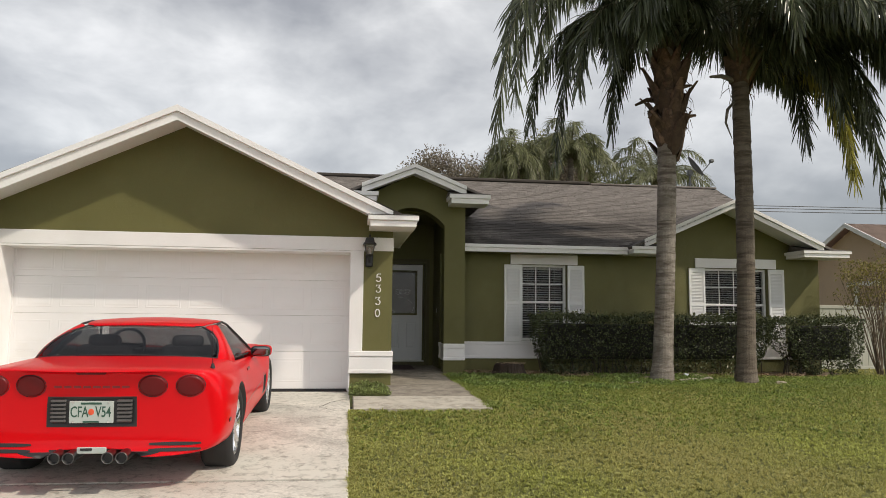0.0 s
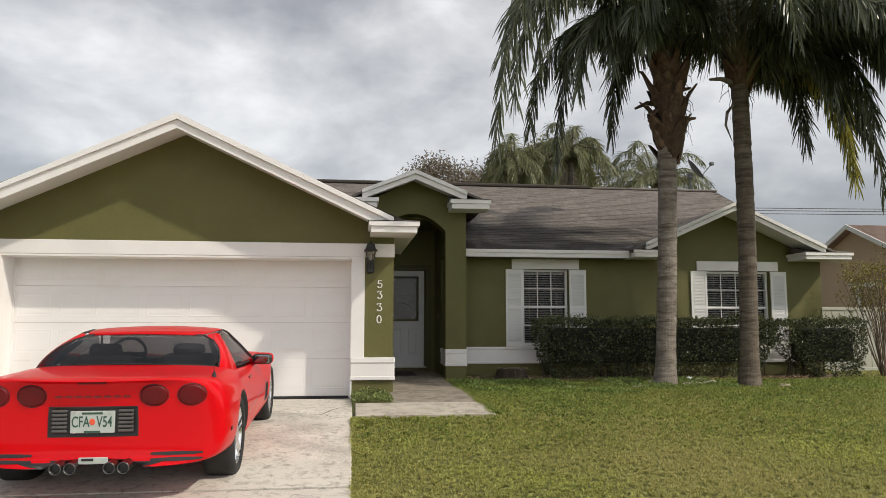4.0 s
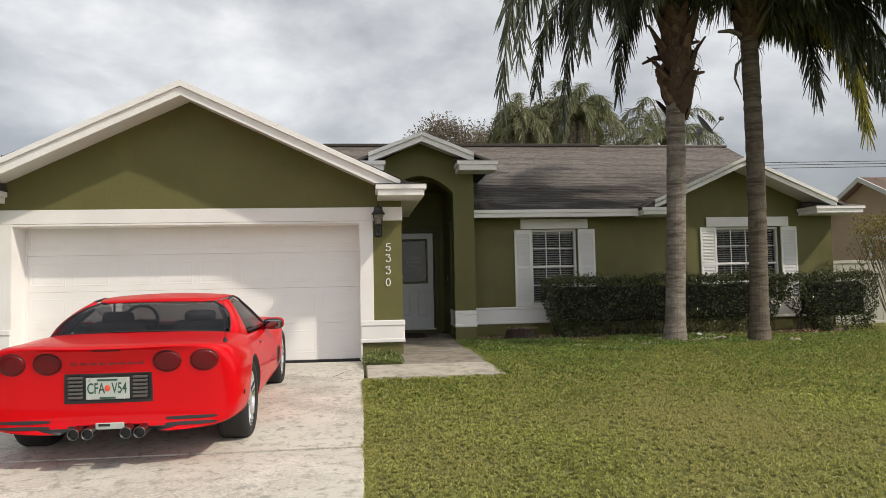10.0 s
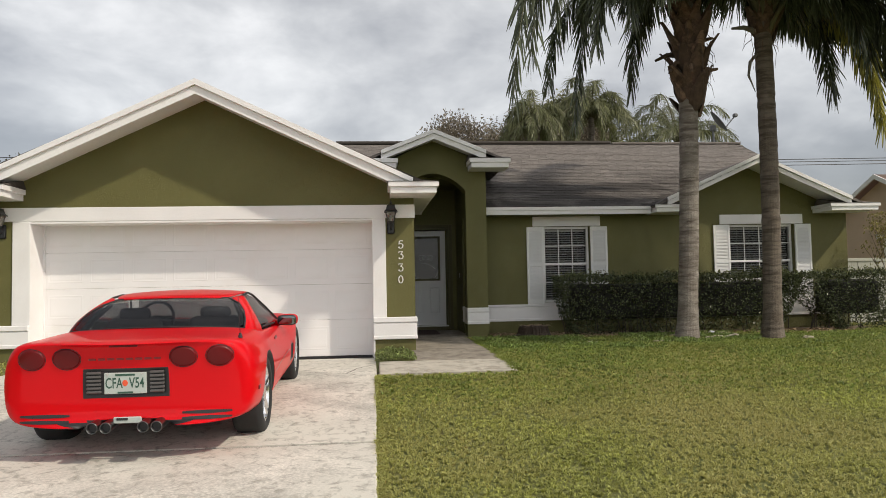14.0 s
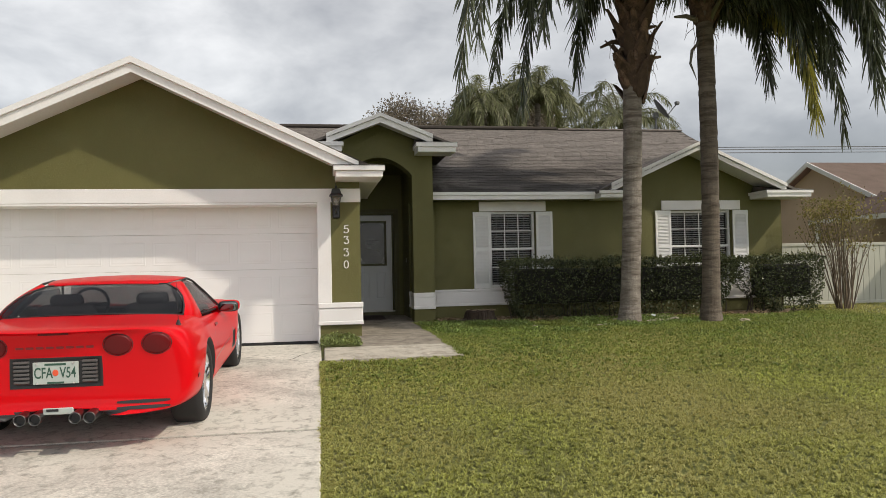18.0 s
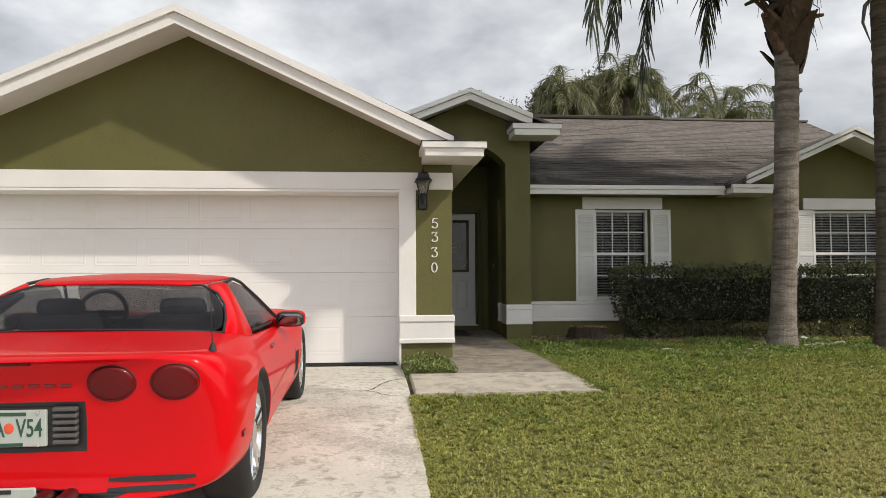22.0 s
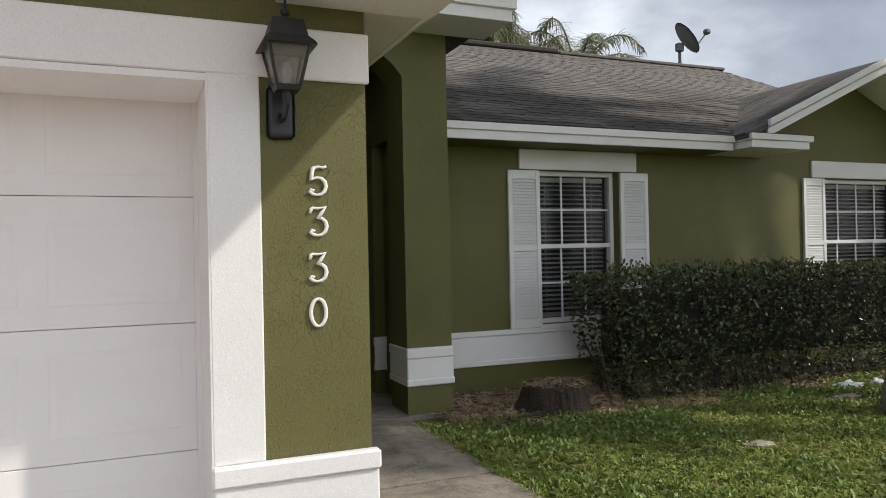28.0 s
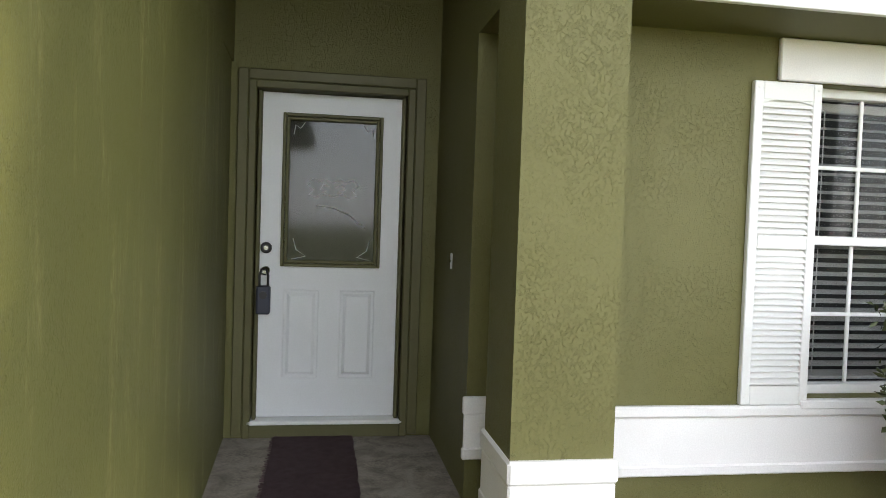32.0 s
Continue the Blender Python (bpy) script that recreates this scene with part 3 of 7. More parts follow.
for v in bm.verts:
    v.co = (v.co.y, v.co.x, v.co.z)
bmesh.ops.recalc_face_normals(bm, faces=bm.faces[:])
plain("wall_gable_end", bm, GREEN, "olive stucco gable end under the main roof", "wall")
# gabled wing
WA, WZ, WR0, WR1, WEZ, WRY = 7.41, 4.065, 5.28, 9.6, 3.12, 13.72
plate("roof_wing_left", [(WR0, WRY, WEZ), (WA, WRY, WZ), (WA, 16.2, WZ), (WR0, 14.1, WEZ)], 0.05, SHINGLE, "grey shingled wing roof")
plate("roof_wing_right", [(WA, WRY, WZ), (WR1, WRY, WEZ), (WR1, 14.1, WEZ), (WA, 16.2, WZ)], 0.05, SHINGLE, "grey shingled wing roof")
# porch gable
PA, PZ, PR0, PR1, PEZ, PRY = 1.04, 4.45, -0.30, 2.42, 3.92, 13.25
plate("roof_porch_left", [(PR0, PRY, PEZ), (PA, PRY, PZ), (PA, 16.9, PZ), (PR0, 15.7, PEZ)], 0.04, SHINGLE, "grey shingled porch roof")
plate("roof_porch_right", [(PA, PRY, PZ), (PR1, PRY, PEZ), (PR1, 15.7, PEZ), (PA, 16.9, PZ)], 0.04, SHINGLE, "grey shingled porch roof")


def rake(name, x0, z0, x1, z1, y, depth=0.2, thick=0.03, floor_z=0.0, wall=0.0):
    """A sloping white board in two steps along a gable's edge."""
    bm = bmesh.new()
    low, drop = 0.42 * depth, depth + 0.05

    def foot(d):
        x = x0 + (x1 - x0) * min(1.0, (z0 - d - floor_z) / (z0 - z1))
        return x, z0 - d + (z1 - z0) * (x - x0) / (x1 - x0)

    prism([(x0, z0 + 0.032), (x1, z1 + 0.032), (x1, max(z1 - low, floor_z)), (x0, z0 - low)], y - 0.04, y - 0.001, bm)
    xf, zf = foot(drop)
    tail = [(x1, floor_z)] if z1 - drop < floor_z else []
    prism([(x0, z0 - low), (x1, max(z1 - low, floor_z + 0.002))] + tail + [(xf, zf), (x0, z0 - drop)], y, y + thick, bm)
    if wall:
        xf, zf = foot(depth)
        prism([(x0, z0 - depth + 0.02), (xf, zf + 0.02), (xf, zf), (x0, z0 - depth)], y + thick + 0.001, wall - 0.001, bm)
    return plain(name, bm, WOOD_WHITE, "white painted two-step rake board", "trim")


def eave_box(name, x0, x1, y0, y1, ztop, depth=0.15, out=0.0):
    """A boxed eave end: stepped white fascia round a shallow box."""
    bm = bmesh.new()
    box(x0, x1, y0, y1, ztop - depth, ztop - depth * 0.45, 0.004, bm)
    box(x0 - 0.03, x1 + 0.03, y0 - 0.03, y1, ztop - depth * 0.45, ztop, 0.004, bm)
    return plain(name, bm, WOOD_WHITE, "white painted boxed eave end", "trim")


rake("rake_garage_right", APEX_X, GRZ, 0.50, 3.16, GRY, 0.125, floor_z=3.12, wall=GY)
rake("rake_garage_left", APEX_X, GRZ, -5.50, 3.16, GRY, 0.125, floor_z=3.12, wall=GY)
rake("rake_porch_right", PA, PZ, 1.98, 4.07, PRY, 0.09, floor_z=3.94, wall=13.72)
rake("rake_porch_left", PA, PZ, 0.08, 4.07, PRY, 0.09, floor_z=3.94, wall=13.72)
rake("rake_wing_left", WA, WZ, 5.55, 3.24, WRY, 0.085, floor_z=3.13, wall=WY)
rake("rake_wing_right", WA, WZ, 9.29, 3.23, WRY, 0.085, floor_z=3.13, wall=WY)
eave_box("eave_garage_right", 0.18, 0.83, 10.43, 11.06, 3.13, 0.16)
eave_box("eave_garage_left", -5.87, -5.02, 10.43, 11.06, 3.13, 0.16)
eave_box("eave_porch_right", 1.70, 2.39, 13.22, 13.72, 3.95, 0.17)
eave_box("eave_porch_left", -0.33, 0.35, 13.22, 13.72, 3.95, 0.17)
eave_box("eave_wing_right", 8.88, 9.86, 13.74, WY - 0.002, 3.13, 0.14)
eave_box("eave_wing_left", 5.33, 6.12, 13.72, HY - 0.002, 3.13, 0.14)


def cap(name, x0, x1, y0, y1, z, rise, towards):
    """The small shingled slope on top of a boxed eave end."""
    bm = bmesh.new()
    v = [bm.verts.new(p) for p in ((x0 - 0.04, y0 - 0.04, z), (x1 + 0.04, y0 - 0.04, z), (x1 + 0.04, y1, z), (x0 - 0.04, y1, z))]
    xa = x0 if towards < 0 else x1
    t1, t2 = bm.verts.new((xa - towards * 0.12, y1 - 0.02, z + rise)), bm.verts.new((xa, y1 - 0.02, z + rise))
    bm.faces.new((v[0], v[1], t2, t1) if towards > 0 else (v[0], v[1], t1, t2))
    bm.faces.new((v[1], v[2], t2) if towards > 0 else (v[1], v[2], t1))
    bm.faces.new((v[3], v[0], t1) if towards > 0 else (v[3], v[0], t2))
    bm.faces.new(v[::-1])
    return plain(name, bm, SHINGLE, "grey shingled cap on the boxed eave", "roof")


cap("cap_garage_right", 0.18, 0.83, 10.43, 11.06, 3.132, 0.13, -1)
cap("cap_porch_right", 1.70, 2.39, 13.22, 13.72, 3.952, 0.13, -1)
cap("cap_wing_right", 8.88, 9.86, 13.74, 14.25, 3.132, 0.13, -1)
cap("cap_wing_left", 5.33, 6.12, 13.72, 14.3, 3.132, 0.11, 1)
cap("cap_garage_left", -5.87, -5.02, 10.43, 11.06, 3.132, 0.13, 1)


def fascia(name, p0, p1, ztop, depth, normal):
    """A stepped white fascia board from p0 to p1."""
    bm = bmesh.new()
    d = Vector((p1[0] - p0[0], p1[1] - p0[1], 0))
    L = d.length
    box(0, L, 0, 0.03, -depth, -depth * 0.45, 0.003, bm)
    box(0, L, -0.028, 0.03, -depth * 0.45, 0, 0.003, bm)
    m = Matrix.Translation((p0[0], p0[1], ztop)) @ Matrix.Rotation(math.atan2(d.y, d.x), 4, "Z")
    bmesh.ops.transform(bm, matrix=m, verts=bm.verts[:])
    return plain(name, bm, WOOD_WHITE, "white painted stepped fascia", "trim")


fascia("fascia_main", (2.0, EAVE_Y), (5.3, EAVE_Y), EAVE_Z - 0.005, 0.145, 0)
plain("soffit_main", box(2.0, 5.3, EAVE_Y + 0.03, HY, 2.985, 3.0), GREEN, "olive painted soffit under the eave", "soffit")
fascia("fascia_garage_side", (0.83, 11.06), (0.80, 13.7), 3.10, 0.12, 0)
bm = box(0.0, 0.29, 11.06, 13.7, 2.985, 3.0)
bmesh.ops.translate(bm, vec=(0.51, 0, 0), verts=bm.verts[:])
plain("soffit_garage_side", bm, SOFFIT, "off-white boarded soffit beside the garage", "soffit")
plain("eave_end_garage", box(0.52, 0.82, 13.70, 13.73, 2.985, 3.10), WOOD_WHITE, "white board closing the garage eave", "trim")

# ---- the car ----
from mathutils.bvhtree import BVHTree

TINT = glass("tinted_glass", (0.012, 0.013, 0.015), 0.02, 0.47, 0.5)
LENS = material("dark_red_lens", (0.12, 0.002, 0.004), rough=0.4, vary=0.05, bump=0, coat=0.25, spec=0.2)
PLATE = material("white_plate", (0.44, 0.49, 0.465), rough=0.35, vary=0.03, bump=0)
PLATE_INK = material("green_plate_ink", (0.03, 0.085, 0.06), rough=0.5, vary=0.05, bump=0)
ORANGE = material("orange_print", (0.75, 0.10, 0.04), rough=0.5, vary=0.05, bump=0)
SEAT = material("grey_car_seat", (0.10, 0.10, 0.105), rough=0.7, vary=0.1, bump=0.2)
# body red darkened: shade of embossed marks, handles and flank line as colour
SHADOWRED = material("shaded_red_paint", (0.22, 0.004, 0.006), rough=0.35, vary=0.02, bump=0, coat=0.5)
RIM = material("bright_alloy", (0.72, 0.73, 0.75), rough=0.22, metal=1.0, vary=0.05, bump=0)


MIRROR = material("mirror_silver", (0.20, 0.22, 0.225), rough=0.05, metal=1.0, bump=0)


def egg(c, r, square=0.8):
    """A rounded shell with three radii."""
    bm = bmesh.new()
    bmesh.ops.create_uvsphere(bm, u_segments=24, v_segments=14, radius=1)
    for v in bm.verts:
        q = [math.copysign(abs(x) ** square, x) for x in v.co]
        v.co = Vector((c[0] + q[0] * r[0], c[1] + q[1] * r[1], c[2] + q[2] * r[2]))
    return bm


def baked(ob):
    """Puts the result of ob's modifiers into its own mesh."""
    deps = bpy.context.evaluated_depsgraph_get()
    deps.update()
    me = bpy.data.meshes.new_from_object(ob.evaluated_get(deps))
    ob.modifiers.clear()
    ob.data = me
    return ob


def lettering(name, text, size, depth, mat, parent, m, label="", bold=0.0, narrow=1.0):
    cu = bpy.data.curves.new(name, "FONT")
    cu.body, cu.size, cu.extrude, cu.align_x, cu.align_y, cu.offset = text, size, depth, "CENTER", "CENTER", bold
    tmp = new(name, cu)
    deps = bpy.context.evaluated_depsgraph_get()
    deps.update()
    me = bpy.data.meshes.new_from_object(tmp.evaluated_get(deps))
    bpy.data.objects.remove(tmp)
    me.transform(m @ Matrix.Diagonal((narrow, 1, 1, 1)))
    me.materials.clear()
    me.materials.append(mat)
    ob = new(name, me)
    ob.parent = parent
    if label:
        ob["label"] = label
    return ob


# y along the car from its tail, half width, underside, height of greatest width, shoulder (x, z), deck edge (x, z), middle top
STATIONS = [
    (0.015, 0.84, 0.275, 0.50, 0.765, 0.835, 0.65, 0.872, 0.876),
    (0.07, 0.91, 0.262, 0.50, 0.82, 0.862, 0.70, 0.893, 0.893),
    (0.22, 0.937, 0.250, 0.50, 0.85, 0.862, 0.72, 0.888, 0.895),
    (0.50, 0.945, 0.23, 0.49, 0.865, 0.845, 0.73, 0.882, 0.897),
    (0.91, 0.945, 0.20, 0.48, 0.868, 0.835, 0.72, 0.885, 0.90),
    (1.08, 0.935, 0.18, 0.49, 0.86, 0.825, 0.72, 0.872, 0.90),
    (1.16, 0.932, 0.16, 0.48, 0.855, 0.815, 0.73, 0.845, 0.50),
    (1.60, 0.915, 0.14, 0.46, 0.845, 0.785, 0.75, 0.815, 0.38),
    (2.10, 0.91, 0.14, 0.45, 0.845, 0.755, 0.755, 0.78, 0.38),
    (2.52, 0.915, 0.14, 0.45, 0.845, 0.725, 0.74, 0.755, 0.45),
    (2.62, 0.918, 0.145, 0.45, 0.845, 0.735, 0.73, 0.765, 0.78),
    (2.92, 0.928, 0.16, 0.45, 0.85, 0.755, 0.70, 0.80, 0.77),
    (3.27, 0.935, 0.18, 0.46, 0.86, 0.765, 0.69, 0.80, 0.745),
    (3.60, 0.92, 0.19, 0.44, 0.82, 0.70, 0.64, 0.725, 0.68),
    (3.90, 0.85, 0.20, 0.38, 0.72, 0.56, 0.55, 0.58, 0.56),
    (4.08, 0.66, 0.24, 0.34, 0.55, 0.41, 0.40, 0.42, 0.42),
]


def bow(x, y):
    """The tail and nose sweep back towards the corners."""
    a = (abs(x) / 0.9) ** 2.6
    return y + 0.14 * a * max(0.0, 1 - y / 0.9) - 0.35 * a * max(0.0, (y - 3.2) / 0.9)


def car_body():
    bm = bmesh.new()
    rings = []
    for y, w, zb, zm, ws, zs, wd, zd, zc in STATIONS:
        tub = zc < 0.6 and 1.1 < y < 2.6
        half = [(0.30 * w, zb), (0.62 * w, zb), (0.90 * w, zb + 0.02), (0.975 * w, zb + 0.10), (w, zm), (0.985 * w, zm + (zs - zm) * 0.6), (ws, zs), (wd, zd)]
        half += [(0.68, zc), (0.34, zc)] if tub else [(0.62 * wd, zd + (zc - zd) * 0.7), (0.3 * wd, zc)]
        pts = [(x, z) for x, z in half] + [(-x, z) for x, z in half[::-1]]
        rings.append([bm.verts.new((x, bow(x, y), z)) for x, z in pts])
    n = len(rings[0])
    for a, b in zip(rings, rings[1:]):
        for k in range(n):
            bm.faces.new((a[k], a[(k + 1) % n], b[(k + 1) % n], b[k]))
    h = n // 2
    for ring, flip in ((rings[0], False), (rings[-1], True)):
        for k in range(h - 1):
            q = (ring[k], ring[n - 1 - k], ring[n - 2 - k], ring[k + 1])
            bm.faces.new(q if flip else q[::-1])
    bmesh.ops.recalc_face_normals(bm, faces=bm.faces[:])
    return bm


CAR = Matrix.Translation((-1.88, 5.74, 0.402)) @ Matrix.Rotation(math.atan(0.062), 4, "X")
car = thing("sports_car", (0, 0, 0), "glossy red low two-door sports car parked on the concrete driveway", "car")
car.matrix_world = CAR
body = part("body", car_body(), RED, car, smooth=True)
body.modifiers.new("round", "SUBSURF").levels = 2
body.modifiers["round"].render_levels = 2
AXLES = ((0.91, 0.318, 0.33), (3.27, 0.308, 0.32))
cutters = []
for y, zc, r in AXLES:
    for s in (-1, 1):
        bm = bmesh.new()
        bmesh.ops.create_cone(bm, cap_ends=True, segments=40, radius1=r + 0.024, radius2=r + 0.024, depth=0.6)
        bmesh.ops.transform(bm, matrix=Matrix.Translation((s * 0.93, y, zc + 0.01)) @ Matrix.Rotation(radians(90), 4, "Y"), verts=bm.verts[:])
        cutters.append(part("cutter", bm, DARKTRIM, car))
cutters.append(part("cutter", box(-0.30, 0.30, -0.2, 0.14, 0.475, 0.69, 0.03), DARKTRIM, car))
bm = bmesh.new()
bmesh.ops.create_cone(bm, cap_ends=True, segments=32, radius1=0.36, radius2=0.36, depth=0.5)
bmesh.ops.transform(bm, matrix=Matrix.Translation((0.03, 0.05, 0.245)) @ Matrix.Rotation(radians(90), 4, "X") @ Matrix.Diagonal((1, 0.22, 1, 1)), verts=bm.verts[:])
cutters.append(part("cutter", bm, DARKTRIM, car))
for s in (-1, 1):
    cutters.append(part("cutter", box(s * 0.95 - 0.05, s * 0.95 + 0.05, 2.62, 2.80, 0.31, 0.50, 0.02), DARKTRIM, car))
for i, c in enumerate(cutters):
    b = body.modifiers.new("cut%d" % i, "BOOLEAN")
    b.operation, b.object, b.solver = "DIFFERENCE", c, "EXACT"
baked(body)
for c in cutters:
    bpy.data.objects.remove(c)
me = body.data
me.materials.clear()
me.materials.append(RED)
me.materials.append(DARKTRIM)
for p in me.polygons:
    c = p.center
    dark = False
    for y, zc, r in AXLES:
        d = math.hypot(c.y - y, c.z - zc - 0.01)
        if d < r + 0.037 and abs(c.x) < 0.925 and (abs(p.normal.x) < 0.35 or abs(c.x) < 0.8):
            dark = True
    if abs(c.x) < 0.302 and 0.47 < c.z < 0.695 and c.y < 0.15:
        dark = True
    if 1.1 < c.y < 2.62 and abs(c.x) < 0.735 and 0.2 < c.z < 0.80 and p.normal.z > -0.5:
        dark = True
    if abs(c.x) < 0.39 and c.z < 0.325 and c.y < 0.35:
        dark = True
    if 2.61 < c.y < 2.81 and 0.3 < c.z < 0.51 and 0.88 < abs(c.x) < 0.915:
        dark = True
    p.material_index = 1 if dark else 0
    p.use_smooth = True
bmt = bmesh.new()
bmt.from_mesh(me)
SKIN = BVHTree.FromBMesh(bmt)
bmt.free()


def side_x(y, z):
    hit = SKIN.ray_cast(Vector((1.6, y, z)), Vector((-1, 0, 0)))[0]
    return hit.x if hit else 0.9


def tail_y(x, z):
    hit = SKIN.ray_cast(Vector((x, -1.0, z)), Vector((0, 1, 0)))[0]
    return hit.y if hit else 0.05


def ribbon(name, pts, width, mat, lift=0.0025, side=1):
    """A narrow strip laid on the car's flank through (y, z) points."""
    bm = bmesh.new()
    rows = []
    for i, (y, z) in enumerate(pts):
        a, b = pts[max(i - 1, 0)], pts[min(i + 1, len(pts) - 1)]
        d = Vector((b[0] - a[0], b[1] - a[1])).normalized()
        n = Vector((-d.y, d.x)) * width / 2
        rows.append([bm.verts.new((side * (side_x(y + q.x, z + q.y) + lift), y + q.x, z + q.y)) for q in (n, -n)])
    for r, q in zip(rows, rows[1:]):
        bm.faces.new((r[0], r[1], q[1], q[0]))
    bmesh.ops.recalc_face_normals(bm, faces=bm.faces[:])
    return part(name, bm, mat, car)


def sheet(name, rows, mat, thick, label="", parent=None, smooth=True):
    """A curved panel through rows of points, with thickness."""
    bm = bmesh.new()
    g = [[bm.verts.new(p) for p in row] for row in rows]
    for a, b in zip(g, g[1:]):
        for k in range(len(a) - 1):
            bm.faces.new((a[k], a[k + 1], b[k + 1], b[k]))
    bmesh.ops.recalc_face_normals(bm, faces=bm.faces[:])
    ob = part(name, bm, mat, parent or car, label, smooth)
    if thick:
        so = ob.modifiers.new("thick", "SOLIDIFY")
        so.thickness, so.offset = thick, 0
    su = ob.modifiers.new("round", "SUBSURF")
    su.levels = su.render_levels = 2
    return baked(ob)


def arc(y, x, z, ymid, zmid, n=4):
    """A row across the car from -x to x, bowed to the middle."""
    return [(x * t, y + (ymid - y) * (1 - t * t), z + (zmid - z) * (1 - t * t)) for t in (i / n for i in range(-n, n + 1))]


sheet("roof", [arc(1.41, 0.47, 1.098, 1.345, 1.114), arc(1.49, 0.53, 1.112, 1.43, 1.128), arc(1.75, 0.57, 1.118, 1.75, 1.142), arc(2.0, 0.565, 1.112, 2.02, 1.138), arc(2.14, 0.55, 1.095, 2.20, 1.122), arc(2.18, 0.545, 1.08, 2.25, 1.11)], RED, 0.02)
rear_glass = sheet("rear_window", [arc(0.94, 0.715, 0.872, 0.86, 0.905), arc(1.06, 0.70, 0.935, 0.99, 0.972), arc(1.20, 0.665, 1.0, 1.12, 1.036), arc(1.33, 0.60, 1.055, 1.25, 1.084), arc(1.43, 0.49, 1.096, 1.37, 1.112)], TINT, 0.006, "large curved tinted rear window")
sheet("windshield", [arc(2.16, 0.545, 1.085, 2.24, 1.112), arc(2.40, 0.62, 0.98, 2.55, 0.995), arc(2.66, 0.71, 0.84, 2.86, 0.845), arc(2.80, 0.75, 0.755, 2.98, 0.765)], TINT, 0.006, "tinted windshield")
for s in (-1, 1):
    sheet("pillar", [[(s * 0.71, 0.90, 0.850), (s * 0.705, 1.06, 0.932), (s * 0.668, 1.20, 1.0), (s * 0.602, 1.33, 1.057), (s * 0.49, 1.43, 1.10)],
                     [(s * 0.785, 1.02, 0.825), (s * 0.755, 1.12, 0.92), (s * 0.71, 1.24, 0.985), (s * 0.645, 1.37, 1.055), (s * 0.55, 1.50, 1.112)],
                     [(s * 0.80, 1.28, 0.790), (s * 0.765, 1.30, 0.89), (s * 0.72, 1.34, 0.97), (s * 0.655, 1.44, 1.05), (s * 0.58, 1.56, 1.112)],
                     [(s * 0.792, 1.46, 0.785), (s * 0.757, 1.41, 0.88), (s * 0.71, 1.43, 0.965), (s * 0.65, 1.50, 1.045), (s * 0.59, 1.60, 1.108)]], RED, 0.02)
    sheet("side_window", [[(s * 0.77, 1.42, 0.815), (s * 0.775, 1.85, 0.79), (s * 0.778, 2.25, 0.77), (s * 0.775, 2.62, 0.752)],
                          [(s * 0.70, 1.42, 0.95), (s * 0.70, 1.85, 0.95), (s * 0.71, 2.15, 0.90), (s * 0.765, 2.56, 0.775)],
                          [(s * 0.60, 1.58, 1.09), (s * 0.595, 1.82, 1.10), (s * 0.60, 2.10, 1.06), (s * 0.75, 2.50, 0.80)]], TINT, 0.005, "tinted side window")
    part("window_frame", tube([(s * 0.752, 1.40, 0.845), (s * 0.69, 1.43, 0.985), (s * 0.59, 1.58, 1.105), (s * 0.588, 1.85, 1.115), (s * 0.592, 2.1, 1.075), (s * 0.68, 2.36, 0.93), (s * 0.775, 2.62, 0.765)], 0.011, 6), DARKTRIM, car)
    part("window_seal", tube([(s * 0.785, 1.42, 0.822), (s * 0.79, 2.0, 0.79), (s * 0.782, 2.64, 0.752)], 0.009, 6), DARKTRIM, car)
part("glass_seal", tube(arc(0.935, 0.715, 0.874, 0.85, 0.907), 0.007, 6), DARKTRIM, car)

for s in (-1, 1):
    part("side_seal", tube([(s * 0.715, 0.94, 0.874), (s * 0.703, 1.06, 0.937), (s * 0.668, 1.20, 1.002), (s * 0.603, 1.33, 1.057), (s * 0.49, 1.43, 1.099)], 0.007, 6), DARKTRIM, car)
    part("inner_pillar", tube([(s * 0.67, 1.10, 0.86), (s * 0.63, 1.26, 0.96), (s * 0.55, 1.42, 1.05)], [0.03, 0.03, 0.02], 6), DARKTRIM, car)
part("top_seal", tube(arc(1.425, 0.485, 1.1, 1.365, 1.115), 0.006, 6), DARKTRIM, car)

# cabin
for x in (-0.36, 0.36):
    seat = part("seat", box(x - 0.24, x + 0.24, 1.55, 2.0, 0.40, 0.55, 0.05, segments=2), SEAT, car)
    bm = box(x - 0.235, x + 0.235, 1.42, 1.56, 0.5, 0.93, 0.05, segments=2)
    part("backrest", bm, SEAT, seat)
    part("headrest", box(x - 0.14, x + 0.14, 1.44, 1.54, 0.90, 1.02, 0.045, segments=2), SEAT, seat)
part("dashboard", box(-0.68, 0.68, 2.28, 2.60, 0.62, 0.80, 0.05, segments=2), DARKTRIM, car)
part("bulkhead", box(-0.7, 0.7, 1.2, 1.24, 0.4, 0.84, 0.02), DARKTRIM, car)
bm = bmesh.new()
ring = [Vector((0.165 * math.cos(a), 0, 0.165 * math.sin(a))) for a in (2 * math.pi * k / 24 for k in range(25))]
wheel_m = Matrix.Translation((-0.36, 2.14, 0.86)) @ Matrix.Rotation(radians(-22), 4, "X")
tube([wheel_m @ p for p in ring], 0.016, 8, bm, caps=False)
tube([wheel_m @ Vector((-0.16, 0, 0.0)), wheel_m @ Vector((0.16, 0, 0))], 0.022, 6, bm)
tube([wheel_m @ Vector((0, 0, 0)), wheel_m @ Vector((0, 0.12, -0.06))], 0.04, 8, bm)
part("steering_wheel", bm, DARKTRIM, car)


